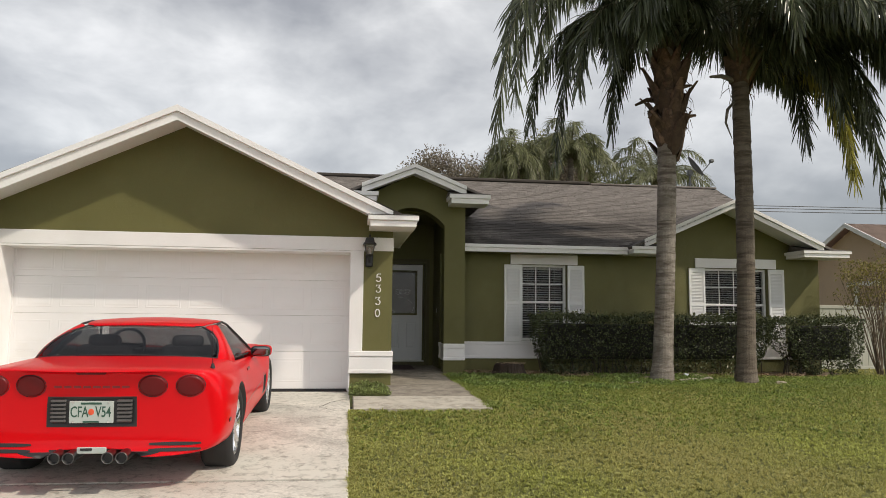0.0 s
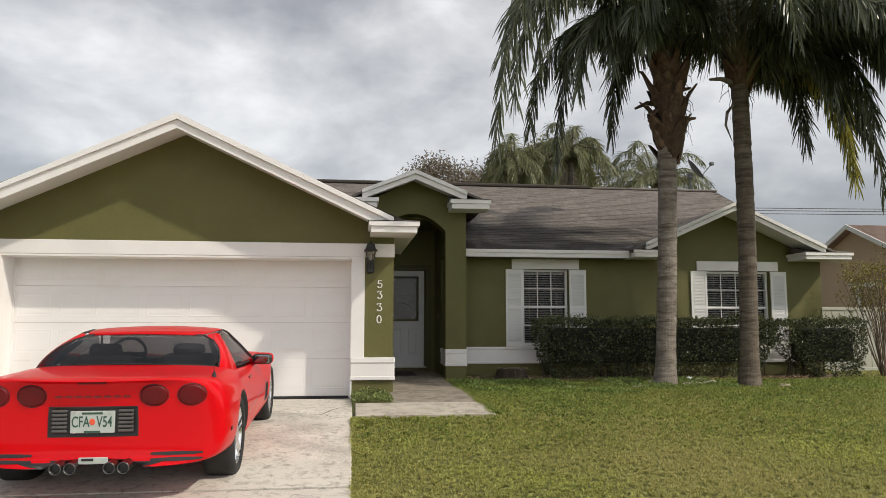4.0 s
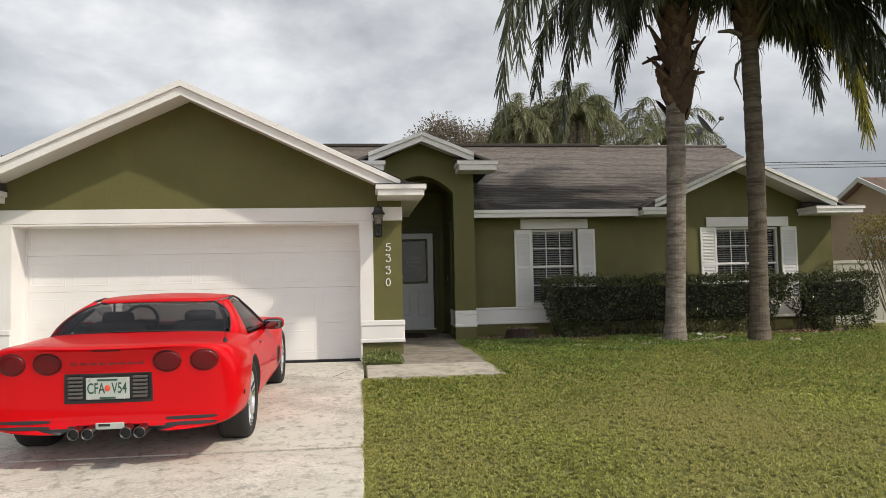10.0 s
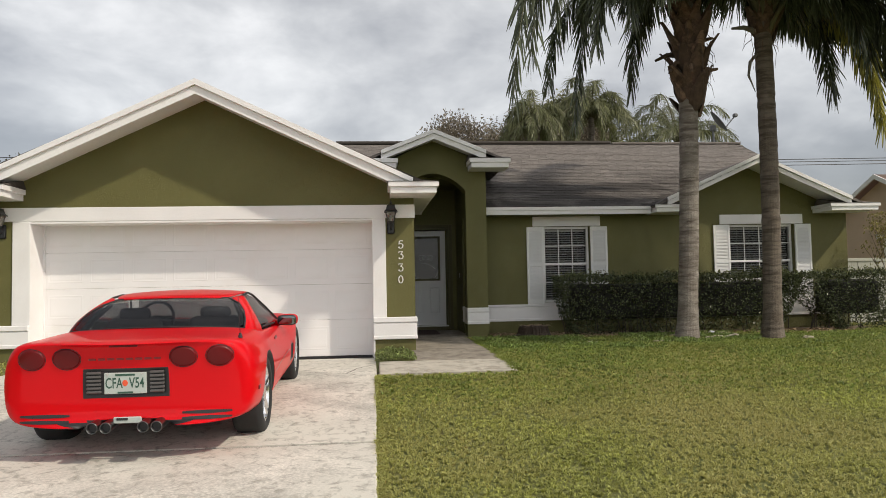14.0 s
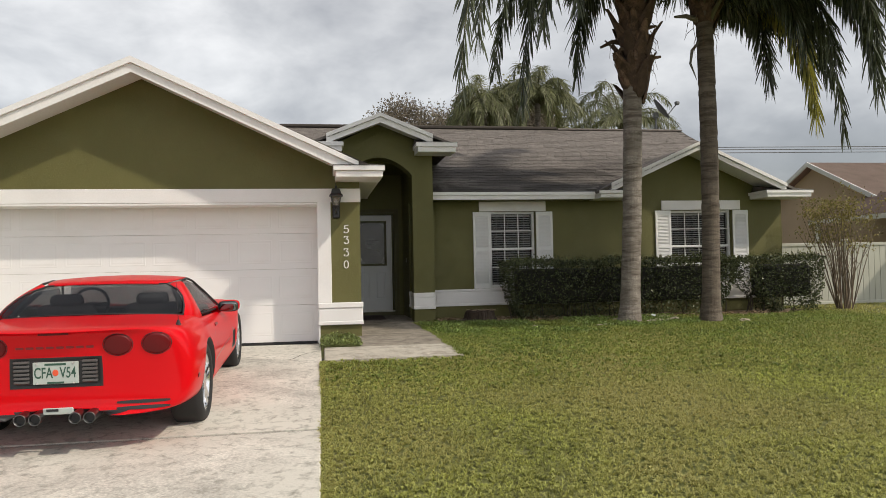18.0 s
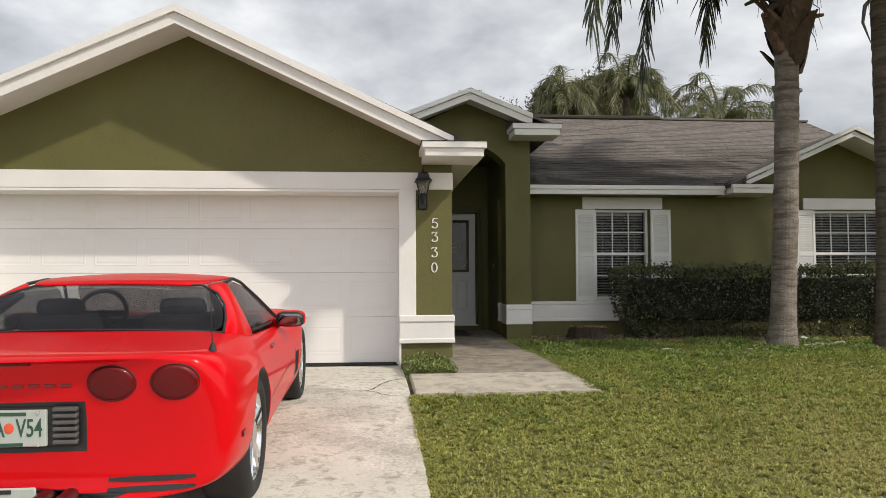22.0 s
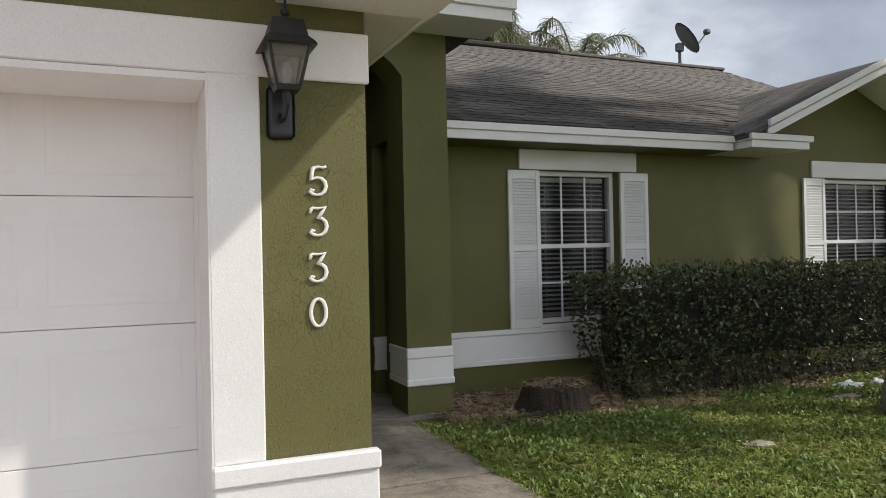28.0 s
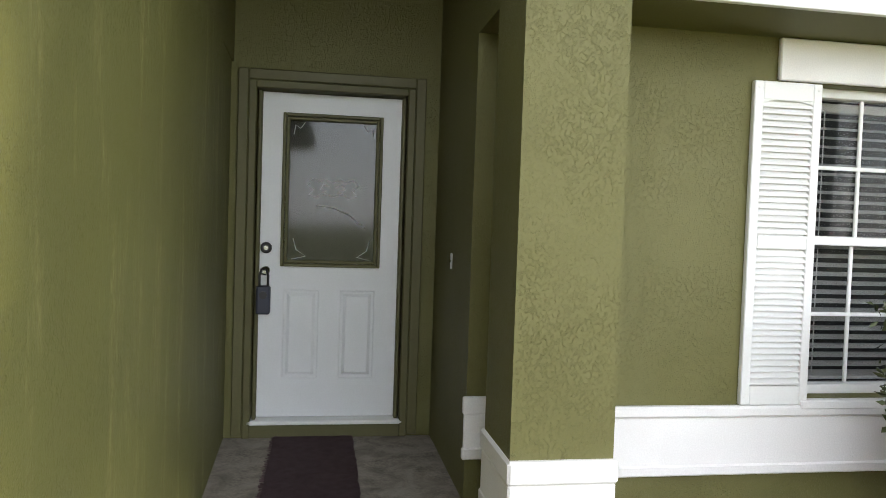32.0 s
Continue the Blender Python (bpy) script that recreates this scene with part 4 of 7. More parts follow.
def wheel(y, zc, r, s):
    hub = part("wheel", tube([(s * 0.70, y, zc), (s * 0.885, y, zc)], [0.09, 0.07], 16), RIM, car)
    w = 0.25 if y < 2 else 0.235
    out = 0.905 if y < 2 else 0.90
    prof = [(out - w, r - 0.09), (out - w, r - 0.03), (out - w + 0.02, r - 0.006), (out - w + 0.05, r), (out - 0.05, r), (out - 0.018, r - 0.01), (out, r - 0.04), (out - 0.004, r - 0.085), (out - 0.03, r - 0.10)]
    bm = bmesh.new()
    rings = []
    N = 44
    for k in range(N):
        a = 2 * math.pi * k / N
        rings.append([bm.verts.new((s * x, y + q * math.cos(a), zc + q * math.sin(a))) for x, q in prof])
    for k in range(N):
        a, b = rings[k], rings[(k + 1) % N]
        for j in range(len(prof) - 1):
            bm.faces.new((a[j], a[j + 1], b[j + 1], b[j]))
    bmesh.ops.recalc_face_normals(bm, faces=bm.faces[:])
    part("tyre", bm, RUBBER, hub, "black low-profile tyre", True)
    bm = bmesh.new()
    rings = []
    rp = [(out - w + 0.02, r - 0.095), (out - 0.03, r - 0.095), (out - 0.012, r - 0.09), (out - 0.02, r - 0.112), (out - 0.075, r - 0.125)]
    for k in range(N):
        a = 2 * math.pi * k / N
        rings.append([bm.verts.new((s * x, y + q * math.cos(a), zc + q * math.sin(a))) for x, q in rp])
    for k in range(N):
        a, b = rings[k], rings[(k + 1) % N]
        for j in range(len(rp) - 1):
            bm.faces.new((a[j], a[j + 1], b[j + 1], b[j]))
    bmesh.ops.recalc_face_normals(bm, faces=bm.faces[:])
    part("rim", bm, RIM, hub, "polished alloy rim", True)
    for k in range(5):
        a = 2 * math.pi * k / 5 + 0.3
        for off in (-0.16, 0.16):
            bm = bmesh.new()
            tube([(s * (out - 0.05), y + 0.05 * math.cos(a + off * 2), zc + 0.05 * math.sin(a + off * 2)), (s * (out - 0.03), y + (r - 0.11) * math.cos(a + off), zc + (r - 0.11) * math.sin(a + off))], [0.026, 0.018], 6, bm)
            part("spoke", bm, RIM, hub)
    bm = bmesh.new()
    tube([(s * (out - w + 0.06), y, zc), (s * (out - w + 0.09), y, zc)], r - 0.13, 24, bm)
    part("brake_disc", bm, DARKTRIM, hub)


for y, zc, r in AXLES:
    for s in (-1, 1):
        wheel(y, zc, r, s)


def lens(x, z, rx, rz):
    """A round tail lamp set into the tail, with its recessed ring."""
    bm = bmesh.new()
    rings = []
    N = 28
    for q, d in ((1.0, 0.006), (0.93, -0.012), (0.80, -0.016), (0.45, -0.020), (0.0, -0.022)):
        if q == 0:
            mid = bm.verts.new((x, tail_y(x, z) + d, z))
        else:
            rings.append([bm.verts.new((x + rx * q * math.cos(a), tail_y(x + rx * q * math.cos(a), z + rz * q * math.sin(a)) + d, z + rz * q * math.sin(a))) for a in (2 * math.pi * k / N for k in range(N))])
    for a, b in zip(rings, rings[1:]):
        for k in range(N):
            bm.faces.new((a[k], a[(k + 1) % N], b[(k + 1) % N], b[k]))
    for k in range(N):
        bm.faces.new((rings[-1][k], rings[-1][(k + 1) % N], mid))
    bmesh.ops.recalc_face_normals(bm, faces=bm.faces[:])
    lamp = part("tail_light", bm, LENS, car, "round dark red tail lamp", True)
    rim_pts = [(x + rx * 1.03 * math.cos(a), tail_y(x + rx * 1.03 * math.cos(a), z + rz * 1.03 * math.sin(a)) + 0.003, z + rz * 1.03 * math.sin(a)) for a in (2 * math.pi * k / N for k in range(N + 1))]
    part("lamp_gasket", tube(rim_pts, 0.005, 5, caps=False), DARKTRIM, lamp)


for x in (-0.665, -0.415, 0.415, 0.675):
    lens(x, 0.768, 0.098, 0.078)

PIPE_STEEL = material("sooty_steel", (0.16, 0.16, 0.165), rough=0.32, metal=1.0, vary=0.15, scale=30, bump=0.05)
# plate, its black surround with ribbed lamps, tail-pipes, slots and brake light
RIBGREY = material("grey_lamp_rib", (0.10, 0.095, 0.095), rough=0.35, vary=0.1, bump=0)
sur = part("plate_surround", box(-0.285, 0.285, 0.125, 0.19, 0.485, 0.683, 0.02), DARKTRIM, car)
for s in (-1, 1):
    for k in range(6):
        z = 0.513 + k * 0.028
        part("rib", box(s * 0.225 - 0.05, s * 0.225 + 0.05, 0.105, 0.14, z, z + 0.017, 0.004), RIBGREY, sur)
plate_ob = part("license_plate", box(-0.150, 0.150, 0.108, 0.128, 0.505, 0.660, 0.003), PLATE, car, "white registration plate with green characters")
face = Matrix.Translation((0, 0.1075, 0.583)) @ Matrix.Rotation(radians(90), 4, "X")
lettering("plate_text", "CFA", 0.108, 0.001, PLATE_INK, plate_ob, face @ Matrix.Translation((-0.080, -0.001, 0)), bold=0.0012, narrow=0.62)
lettering("plate_text", "V54", 0.108, 0.001, PLATE_INK, plate_ob, face @ Matrix.Translation((0.082, -0.001, 0)), bold=0.0012, narrow=0.62)
bm = bmesh.new()
bmesh.ops.create_uvsphere(bm, u_segments=12, v_segments=8, radius=0.02)
bmesh.ops.transform(bm, matrix=Matrix.Translation((0.0, 0.106, 0.585)) @ Matrix.Diagonal((1, 0.12, 1.15, 1)), verts=bm.verts[:])
part("plate_emblem", bm, ORANGE, plate_ob)
for a, b, z in ((-0.07, 0.07, 0.645), (-0.055, 0.055, 0.515)):
    part("plate_line", box(a, b, 0.1055, 0.108, z - 0.007, z + 0.007), PLATE_INK, plate_ob)
for x in (-0.12, 0.12):
    for z in (0.513, 0.652):
        part("plate_bolt", tube([(x, 0.102, z), (x, 0.109, z)], 0.007, 8), CHROME, plate_ob)
for x in (-0.20, -0.105, 0.155, 0.25):
    bm = bmesh.new()
    prof = ((0.30, 0.036), (-0.005, 0.042), (-0.012, 0.040), (-0.008, 0.035), (0.25, 0.033))
    rings = [[bm.verts.new((x + r * math.cos(a), y, 0.285 + r * math.sin(a))) for a in (2 * math.pi * k / 20 for k in range(20))] for y, r in prof]
    for a, b in zip(rings, rings[1:]):
        for k in range(20):
            bm.faces.new((a[k], a[(k + 1) % 20], b[(k + 1) % 20], b[k]))
    bm.faces.new(rings[-1])
    bmesh.ops.recalc_face_normals(bm, faces=bm.faces[:])
    pipe = part("tail_pipe", bm, PIPE_STEEL, car, "polished round tail-pipe", True)
    part("bore", tube([(x, 0.02, 0.285), (x, 0.03, 0.285)], 0.0325, 16), DARKTRIM, pipe)
part("heat_shield", box(-0.075, 0.125, 0.06, 0.075, 0.298, 0.345, 0.006), PLATE, car, "white badge plate over the tail-pipes")
part("badge_mark", box(-0.05, 0.03, 0.055, 0.06, 0.322, 0.340, 0.002), DARKTRIM, car)
for s in (-1, 1):
    for z in (0.352, 0.312):
        bm = bmesh.new()
        rows = []
        for k in range(9):
            x = s * (0.40 + 0.36 * k / 8)
            y = tail_y(x, z)
            h = 0.0125 * math.sin(math.pi * (k + 0.6) / 9.2) ** 0.4
            rows.append([bm.verts.new((x, tail_y(x, z + d) - 0.005, z + d)) for d in (h, -h)])
        for a, b in zip(rows, rows[1:]):
            bm.faces.new((a[0], a[1], b[1], b[0]))
        bmesh.ops.recalc_face_normals(bm, faces=bm.faces[:])
        part("bumper_slot", bm, DARKTRIM, car)
part("brake_light", box(-0.10, 0.10, tail_y(0, 0.865) - 0.004, tail_y(0, 0.865) + 0.03, 0.853, 0.870, 0.004), LENS, car)
# raised marks between the lamps, drawn as plain bars, relief shade put into their dark red
for k in range(8):
    x = -0.235 + k * 0.066
    part("badge_bar", box(x - 0.026, x + 0.026, tail_y(x, 0.762) - 0.003, tail_y(x, 0.762) + 0.01, 0.752, 0.770, 0.003), SHADOWRED, car)
for s in (-1, 1):
    part("side_marker", box(s * side_x(0.36, 0.48) - 0.006, s * side_x(0.36, 0.48) + 0.006, 0.33, 0.39, 0.465, 0.495, 0.004), LENS, car)
    ribbon("door_seam", [(1.43, 0.80), (1.43, 0.66), (1.45, 0.52), (1.47, 0.36), (1.50, 0.24)], 0.006, DARKTRIM, side=s)
    ribbon("door_seam", [(2.56, 0.72), (2.55, 0.60), (2.54, 0.45), (2.52, 0.28)], 0.006, DARKTRIM, side=s)
    ribbon("body_seam", [(1.30, 0.42), (1.7, 0.435), (2.1, 0.45), (2.5, 0.46)], 0.010, SHADOWRED, side=s)
    ribbon("hood_seam", [(2.75, 0.685), (3.0, 0.675), (3.3, 0.655)], 0.005, DARKTRIM, side=s)
    hx = side_x(1.60, 0.70)
    part("door_handle", box(s * hx - 0.012, s * hx + 0.012, 1.54, 1.68, 0.685, 0.715, 0.008), SHADOWRED, car)
    mirror = part("side_mirror", egg((s * 0.925, 2.235, 0.803), (0.104, 0.080, 0.058), 0.62), RED, car, smooth=True)
    part("mirror_rim", egg((s * 0.925, 2.178, 0.803), (0.098, 0.022, 0.053), 0.55), DARKTRIM, mirror, smooth=True)
    part("mirror_glass", egg((s * 0.925, 2.160, 0.803), (0.086, 0.008, 0.043), 0.55), MIRROR, mirror, smooth=True)
    part("mirror_arm", tube([(s * 0.77, 2.32, 0.745), (s * 0.86, 2.25, 0.785)], [0.045, 0.03], 8), RED, mirror)
bm = tube([(0.79, 0.34, 0.868), (0.79, 0.34, 0.905)], [0.02, 0.008], 10)
tube([(0.79, 0.34, 0.90), (0.785, 0.32, 1.19)], [0.003, 0.0015], 5, bm)
part("antenna", bm, DARKTRIM, car)

# ---- garage door ----
garage_door = thing("garage_door", (0, 0, 0), "closed white sectional garage door with raised panels", "garage door", kind="structure")
GDY = GY + 0.42
seams = (0.626, 1.176, 1.714, 2.246, 2.71)
middles = (0.90, 1.447, 1.975, 2.504)
panel_me = None
for z0, z1, zc in zip(seams, seams[1:], middles):
    sec = part("door_section", box(GO0 + 0.004, GO1 - 0.004, GDY, GDY + 0.045, z0 + 0.0012, z1 - 0.0012, 0.003), DOOR_STEEL, garage_door)
    for c in range(8):
        x = -0.412 - (7 - c) * 0.6
        if panel_me is None:
            bm = bmesh.new()
            W, H = 0.251, 0.173
            loops = []
            for d, y in ((0, 0.0004), (0.006, -0.0015), (0.014, -0.0015), (0.026, -0.0001), (0.034, -0.0001), (0.048, -0.0013)):
                loops.append([bm.verts.new((sx * (W - d), y, sz * (H - d))) for sx, sz in ((-1, -1), (1, -1), (1, 1), (-1, 1))])
            for a, b in zip(loops, loops[1:]):
                for k in range(4):
                    bm.faces.new((a[k], a[(k + 1) % 4], b[(k + 1) % 4], b[k]))
            bm.faces.new(loops[-1])
            bmesh.ops.recalc_face_normals(bm, faces=bm.faces[:])
            first = part("panel", bm, DOOR_STEEL, sec)
            panel_me = first.data
            first.location = (x, GDY, zc)
        else:
            p = new("panel", panel_me)
            p.parent = sec
            p.location = (x, GDY, zc)
part("bottom_seal", box(GO0 + 0.004, GO1 - 0.004, GDY + 0.005, GDY + 0.05, 0.59, 0.6255, 0.004), DARKTRIM, garage_door, "black rubber seal")
for x in (GO0 + 0.012, GO1 - 0.012):
    part("weather_strip", box(x - 0.012, x + 0.012, GDY - 0.02, GDY - 0.002, 0.60, 2.668), DOOR_STEEL, garage_door)
plain("garage_slab", box(GO0, GO1, 11.51, 16, 0.45, 0.59), CONC_SHADED, "garage floor slab", "floor")

# ---- windows ----
VINYL = material("white_vinyl", (0.78, 0.78, 0.77), rough=0.35, vary=0.03, bump=0.03)
BLIND = material("grey_blind_slat", (0.74, 0.73, 0.70), rough=0.5, vary=0.05, bump=0)
PANE = glass("window_pane", (0.03, 0.035, 0.035), 0.01, 0.22)
# indoor dimness painted as a dark wall colour
ROOM = material("room_dimness", (0.055, 0.05, 0.045), rough=0.8)
SHUTTER = material("white_shutter_plastic", (0.77, 0.77, 0.76), rough=0.45, vary=0.03, scale=3, bump=0.05, stain=(0.58, 0.57, 0.53), stain_scale=3, spread=(0.68, 0.98))


def linked(name, me, parent, at):
    o = new(name, me)
    o.parent, o.location = parent, at
    return o


def window(name, hole, wall_y, cols):
    x0, x1, z0, z1 = hole
    y = wall_y + 0.10
    win = thing(name, (0, 0, 0), "white vinyl sash window with divided lights and open blinds", "window", kind="structure")
    f = 0.045
    bm = bmesh.new()
    for r in ((x0, x0 + f, z0, z1), (x1 - f, x1, z0, z1), (x0 + f, x1 - f, z1 - f, z1), (x0 + f, x1 - f, z0, z0 + f)):
        box(r[0], r[1], y - 0.02, y + 0.07, r[2], r[3], 0.004, bm)
    frame_ob = part("window_frame", bm, VINYL, win)
    zm = z0 + (z1 - z0) * 0.505
    part("meeting_rail", box(x0 + f, x1 - f, y - 0.012, y + 0.05, zm - 0.022, zm + 0.022, 0.004), VINYL, frame_ob)
    for lo, hi, dy in ((z0 + f, zm - 0.022, 0.02), (zm + 0.022, z1 - f, 0.0)):
        pane = part("pane", box(x0 + f, x1 - f, y + dy + 0.022, y + dy + 0.026, lo, hi), PANE, win)
        pane.visible_shadow = False
        for c in range(1, cols):
            x = x0 + f + (x1 - x0 - 2 * f) * c / cols
            part("glazing_bar", box(x - 0.010, x + 0.010, y + dy + 0.008, y + dy + 0.021, lo, hi, 0.003), VINYL, frame_ob)
        zc = (lo + hi) / 2
        part("glazing_bar", box(x0 + f, x1 - f, y + dy + 0.006, y + dy + 0.0205, zc - 0.010, zc + 0.010, 0.003), VINYL, frame_ob)
    sill = part("window_sill", box(x0 - 0.04, x1 + 0.04, wall_y - 0.05, y - 0.02, z0 - 0.045, z0 - 0.002, 0.006), WHITE, win)
    part("window_head", box(x0 - (0.22 if cols == 3 else 0.21), x1 + (0.22 if cols == 3 else 0.19), wall_y - 0.03, wall_y, 2.785, 2.98, 0.006), WHITE, win, "white stucco band over the window")
    blind = thing("window_blind", (0, 0, 0), "open horizontal slat blind behind the glass", "blind")
    bm = bmesh.new()
    w = x1 - x0 - 2 * f - 0.02
    v = [bm.verts.new(p) for p in ((-w / 2, -0.023, -0.010), (w / 2, -0.023, -0.010), (w / 2, 0, 0.003), (-w / 2, 0, 0.003), (w / 2, 0.023, 0.010), (-w / 2, 0.023, 0.010))]
    bm.faces.new((v[0], v[1], v[2], v[3]))
    bm.faces.new((v[3], v[2], v[4], v[5]))
    bmesh.ops.solidify(bm, geom=bm.faces[:], thickness=0.002)
    n = int((z1 - z0 - 0.16) / 0.046)
    me = None
    for k in range(n):
        at = ((x0 + x1) / 2, y + 0.11, z0 + 0.08 + k * 0.046)
        if me is None:
            o = part("slat", bm, BLIND, blind)
            o.location, me = at, o.data
        else:
            linked("slat", me, blind, at)
    part("head_rail", box(x0 + f + 0.01, x1 - f - 0.01, y + 0.085, y + 0.135, z1 - f - 0.05, z1 - f - 0.005, 0.004), BLIND, blind)
    part("bottom_rail", box(x0 + f + 0.01, x1 - f - 0.01, y + 0.09, y + 0.13, z0 + f + 0.002, z0 + f + 0.022, 0.004), BLIND, blind)
    for q in (0.16, 0.84):
        x = x0 + f + w * q
        part("ladder_cord", box(x - 0.002, x + 0.002, y + 0.083, y + 0.087, z0 + 0.06, z1 - f - 0.03), BLIND, blind)
    # an added box behind the window, coloured dark in place of room shade
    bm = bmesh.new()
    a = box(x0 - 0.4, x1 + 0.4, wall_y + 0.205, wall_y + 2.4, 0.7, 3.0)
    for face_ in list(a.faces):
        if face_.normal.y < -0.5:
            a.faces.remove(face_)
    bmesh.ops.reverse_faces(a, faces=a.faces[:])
    plain("wall_room_" + name[-1], a, ROOM, "room behind the window, its dimness put into the wall colour", "wall")


window("window_1", W1, HY, 3)
window("window_2", W2, WY, 4)

first_shutter = None


def shutter_at(x, y, z0):
    global first_shutter
    w, h = 0.345, 1.512
    if first_shutter is not None:
        return copy_thing(first_shutter, Matrix.Translation((x, y, z0)))
    sh_ob = thing("shutter", (x, y, z0), "white louvred plastic shutter fixed to the olive wall", "shutter", "shutters beside the windows")
    bm = bmesh.new()
    for r in ((0, 0.045, 0, h), (w - 0.045, w, 0, h), (0.045, w - 0.045, 0, 0.09), (0.045, w - 0.045, 0.735, 0.80), (0.045, w - 0.045, h - 0.085, h)):
        box(r[0], r[1], 0, 0.032, r[2], r[3], 0.004, bm)
    part("shutter_frame", bm, SHUTTER, sh_ob)
    arch_pts = [(0.045 + (w - 0.09) * i / 12, h - 0.10 + 0.022 * math.sin(math.pi * i / 12)) for i in range(13)]
    part("arched_rail", prism([(0.045, h - 0.08)] + arch_pts + [(w - 0.045, h - 0.08)], 0.004, 0.03), SHUTTER, sh_ob)
    part("backing", box(0.03, w - 0.03, 0.027, 0.031, 0.05, h - 0.05), SHUTTER, sh_ob)
    bm = bmesh.new()
    v = [bm.verts.new(p) for p in ((0, 0.003, 0.001), (w - 0.09, 0.003, 0.001), (w - 0.09, 0.024, 0.024), (0, 0.024, 0.024), (0, 0.003, -0.006), (w - 0.09, 0.003, -0.006), (w - 0.09, 0.026, 0.012), (0, 0.026, 0.012))]
    for q in ((0, 1, 2, 3), (7, 6, 5, 4), (4, 5, 1, 0), (2, 6, 7, 3)):
        bm.faces.new([v[i] for i in q])
    bmesh.ops.recalc_face_normals(bm, faces=bm.faces[:])
    me = None
    for lo, hi in ((0.095, 0.73), (0.805, h - 0.09)):
        k = int((hi - lo) / 0.0285)
        for i in range(k):
            at = (0.045, 0, lo + (i + 0.25) * (hi - lo) / k)
            if me is None:
                o = part("slat", bm, SHUTTER, sh_ob)
                o.location, me = at, o.data
            else:
                linked("slat", me, sh_ob, at)
    for x_, z_ in ((0.02, 0.04), (w - 0.02, 0.04), (0.02, h - 0.03), (w - 0.02, h - 0.03)):
        part("screw_cap", tube([(x_, -0.004, z_), (x_, 0.002, z_)], 0.006, 8), SHUTTER, sh_ob)
    first_shutter = sh_ob
    return sh_ob


for x, y in ((2.918, HY - 0.034), (4.201, HY - 0.034), (6.742, WY - 0.034), (8.468, WY - 0.034)):
    shutter_at(x, y, 1.263)

# ---- front door ----
DOOR_GLASS = glass("etched_door_glass", (0.04, 0.043, 0.04), 0.07, 0.85, 0.45)
ETCH = material("etched_lines", (0.42, 0.43, 0.42), rough=0.4, vary=0.05, bump=0)
OLIVE_WOOD = material("olive_painted_wood", (0.095, 0.088, 0.03), rough=0.55, vary=0.1, scale=5, bump=0.15)
door = thing("door_1", (0, 0, 0), "closed white front door with an etched glass light", "door", kind="structure")
GX0, GX1, GZ0, GZ1 = 0.735, 1.315, 1.785, 2.70
bm = bmesh.new()
for r in ((D0, GX0, DZ0, DZ1), (GX1, D1, DZ0, DZ1), (GX0, GX1, DZ0, GZ0), (GX0, GX1, GZ1, DZ1)):
    prism([(r[0], r[2]), (r[1], r[2]), (r[1], r[3]), (r[0], r[3])], DY, DY + 0.045, bm)
slab_ob = part("door_leaf", bm, DOOR_WHITE, door)
for x0 in (0.74, 1.09):
    bm = bmesh.new()
    loops = []
    for d, y in ((0, 0.0), (0.008, 0.005), (0.022, 0.005), (0.04, -0.005)):
        loops.append([bm.verts.new((x, DY - 0.001 + (-0.006 + y), z)) for x, z in ((x0 + d, 1.06 + d), (x0 + 0.22 - d, 1.06 + d), (x0 + 0.22 - d, 1.62 - d), (x0 + d, 1.62 - d))])
    for a, b in zip(loops, loops[1:]):
        for k in range(4):
            bm.faces.new((a[k], a[(k + 1) % 4], b[(k + 1) % 4], b[k]))
    bm.faces.new(loops[-1])
    base_loop = [bm.verts.new((v.co.x, DY, v.co.z)) for v in loops[0]]
    for k in range(4):
        bm.faces.new((base_loop[k], base_loop[(k + 1) % 4], loops[0][(k + 1) % 4], loops[0][k]))
    bmesh.ops.recalc_face_normals(bm, faces=bm.faces[:])
    part("raised_panel", bm, DOOR_WHITE, slab_ob)
lite = part("door_glass", box(GX0, GX1, DY + 0.015, DY + 0.022, GZ0, GZ1), DOOR_GLASS, door, "grey etched glass")
bm = bmesh.new()
for off, d in ((0.0, 0.022), (0.022, 0.014)):
    a, b, c, e_ = GX0 - 0.02 + off, GX1 + 0.02 - off, GZ0 - 0.02 + off, GZ1 + 0.02 - off
    for r in ((a, a + 0.02, c, e_), (b - 0.02, b, c, e_), (a + 0.02, b - 0.02, c, c + 0.02), (a + 0.02, b - 0.02, e_ - 0.02, e_)):
        box(r[0], r[1], DY - d, DY + 0.014, r[2], r[3], 0.004, bm)
part("glass_moulding", bm, OLIVE_WOOD, door, "dark olive moulding round the glass")
cx, cz = 1.03, 2.27
yg = DY + 0.011


def etched(pts, r=0.0032):
    part("etched_line", tube([(cx + x, yg, cz + z) for x, z in pts], r, 5), ETCH, lite)


for s in (-1, 1):
    etched([(0.0, 0.02), (s * 0.04, 0.05), (s * 0.08, 0.03), (s * 0.13, 0.05), (s * 0.16, 0.01), (s * 0.12, -0.02), (s * 0.15, -0.05), (s * 0.10, -0.07), (s * 0.06, -0.04), (0, -0.06)])
    etched([(s * 0.02, 0.0), (s * 0.06, 0.02), (s * 0.08, -0.02), (s * 0.04, -0.03)])
    etched([(s * 0.18, 0.40), (s * 0.21, 0.36), (s * 0.24, 0.38), (s * 0.25, 0.32)])
    etched([(s * 0.24, -0.33), (s * 0.22, -0.40), (s * 0.16, -0.44), (s * 0.25, -0.46)])
etched([(-0.10, -0.12), (0.0, -0.13), (0.10, -0.17), (0.20, -0.25)], 0.005)
bm = bmesh.new()
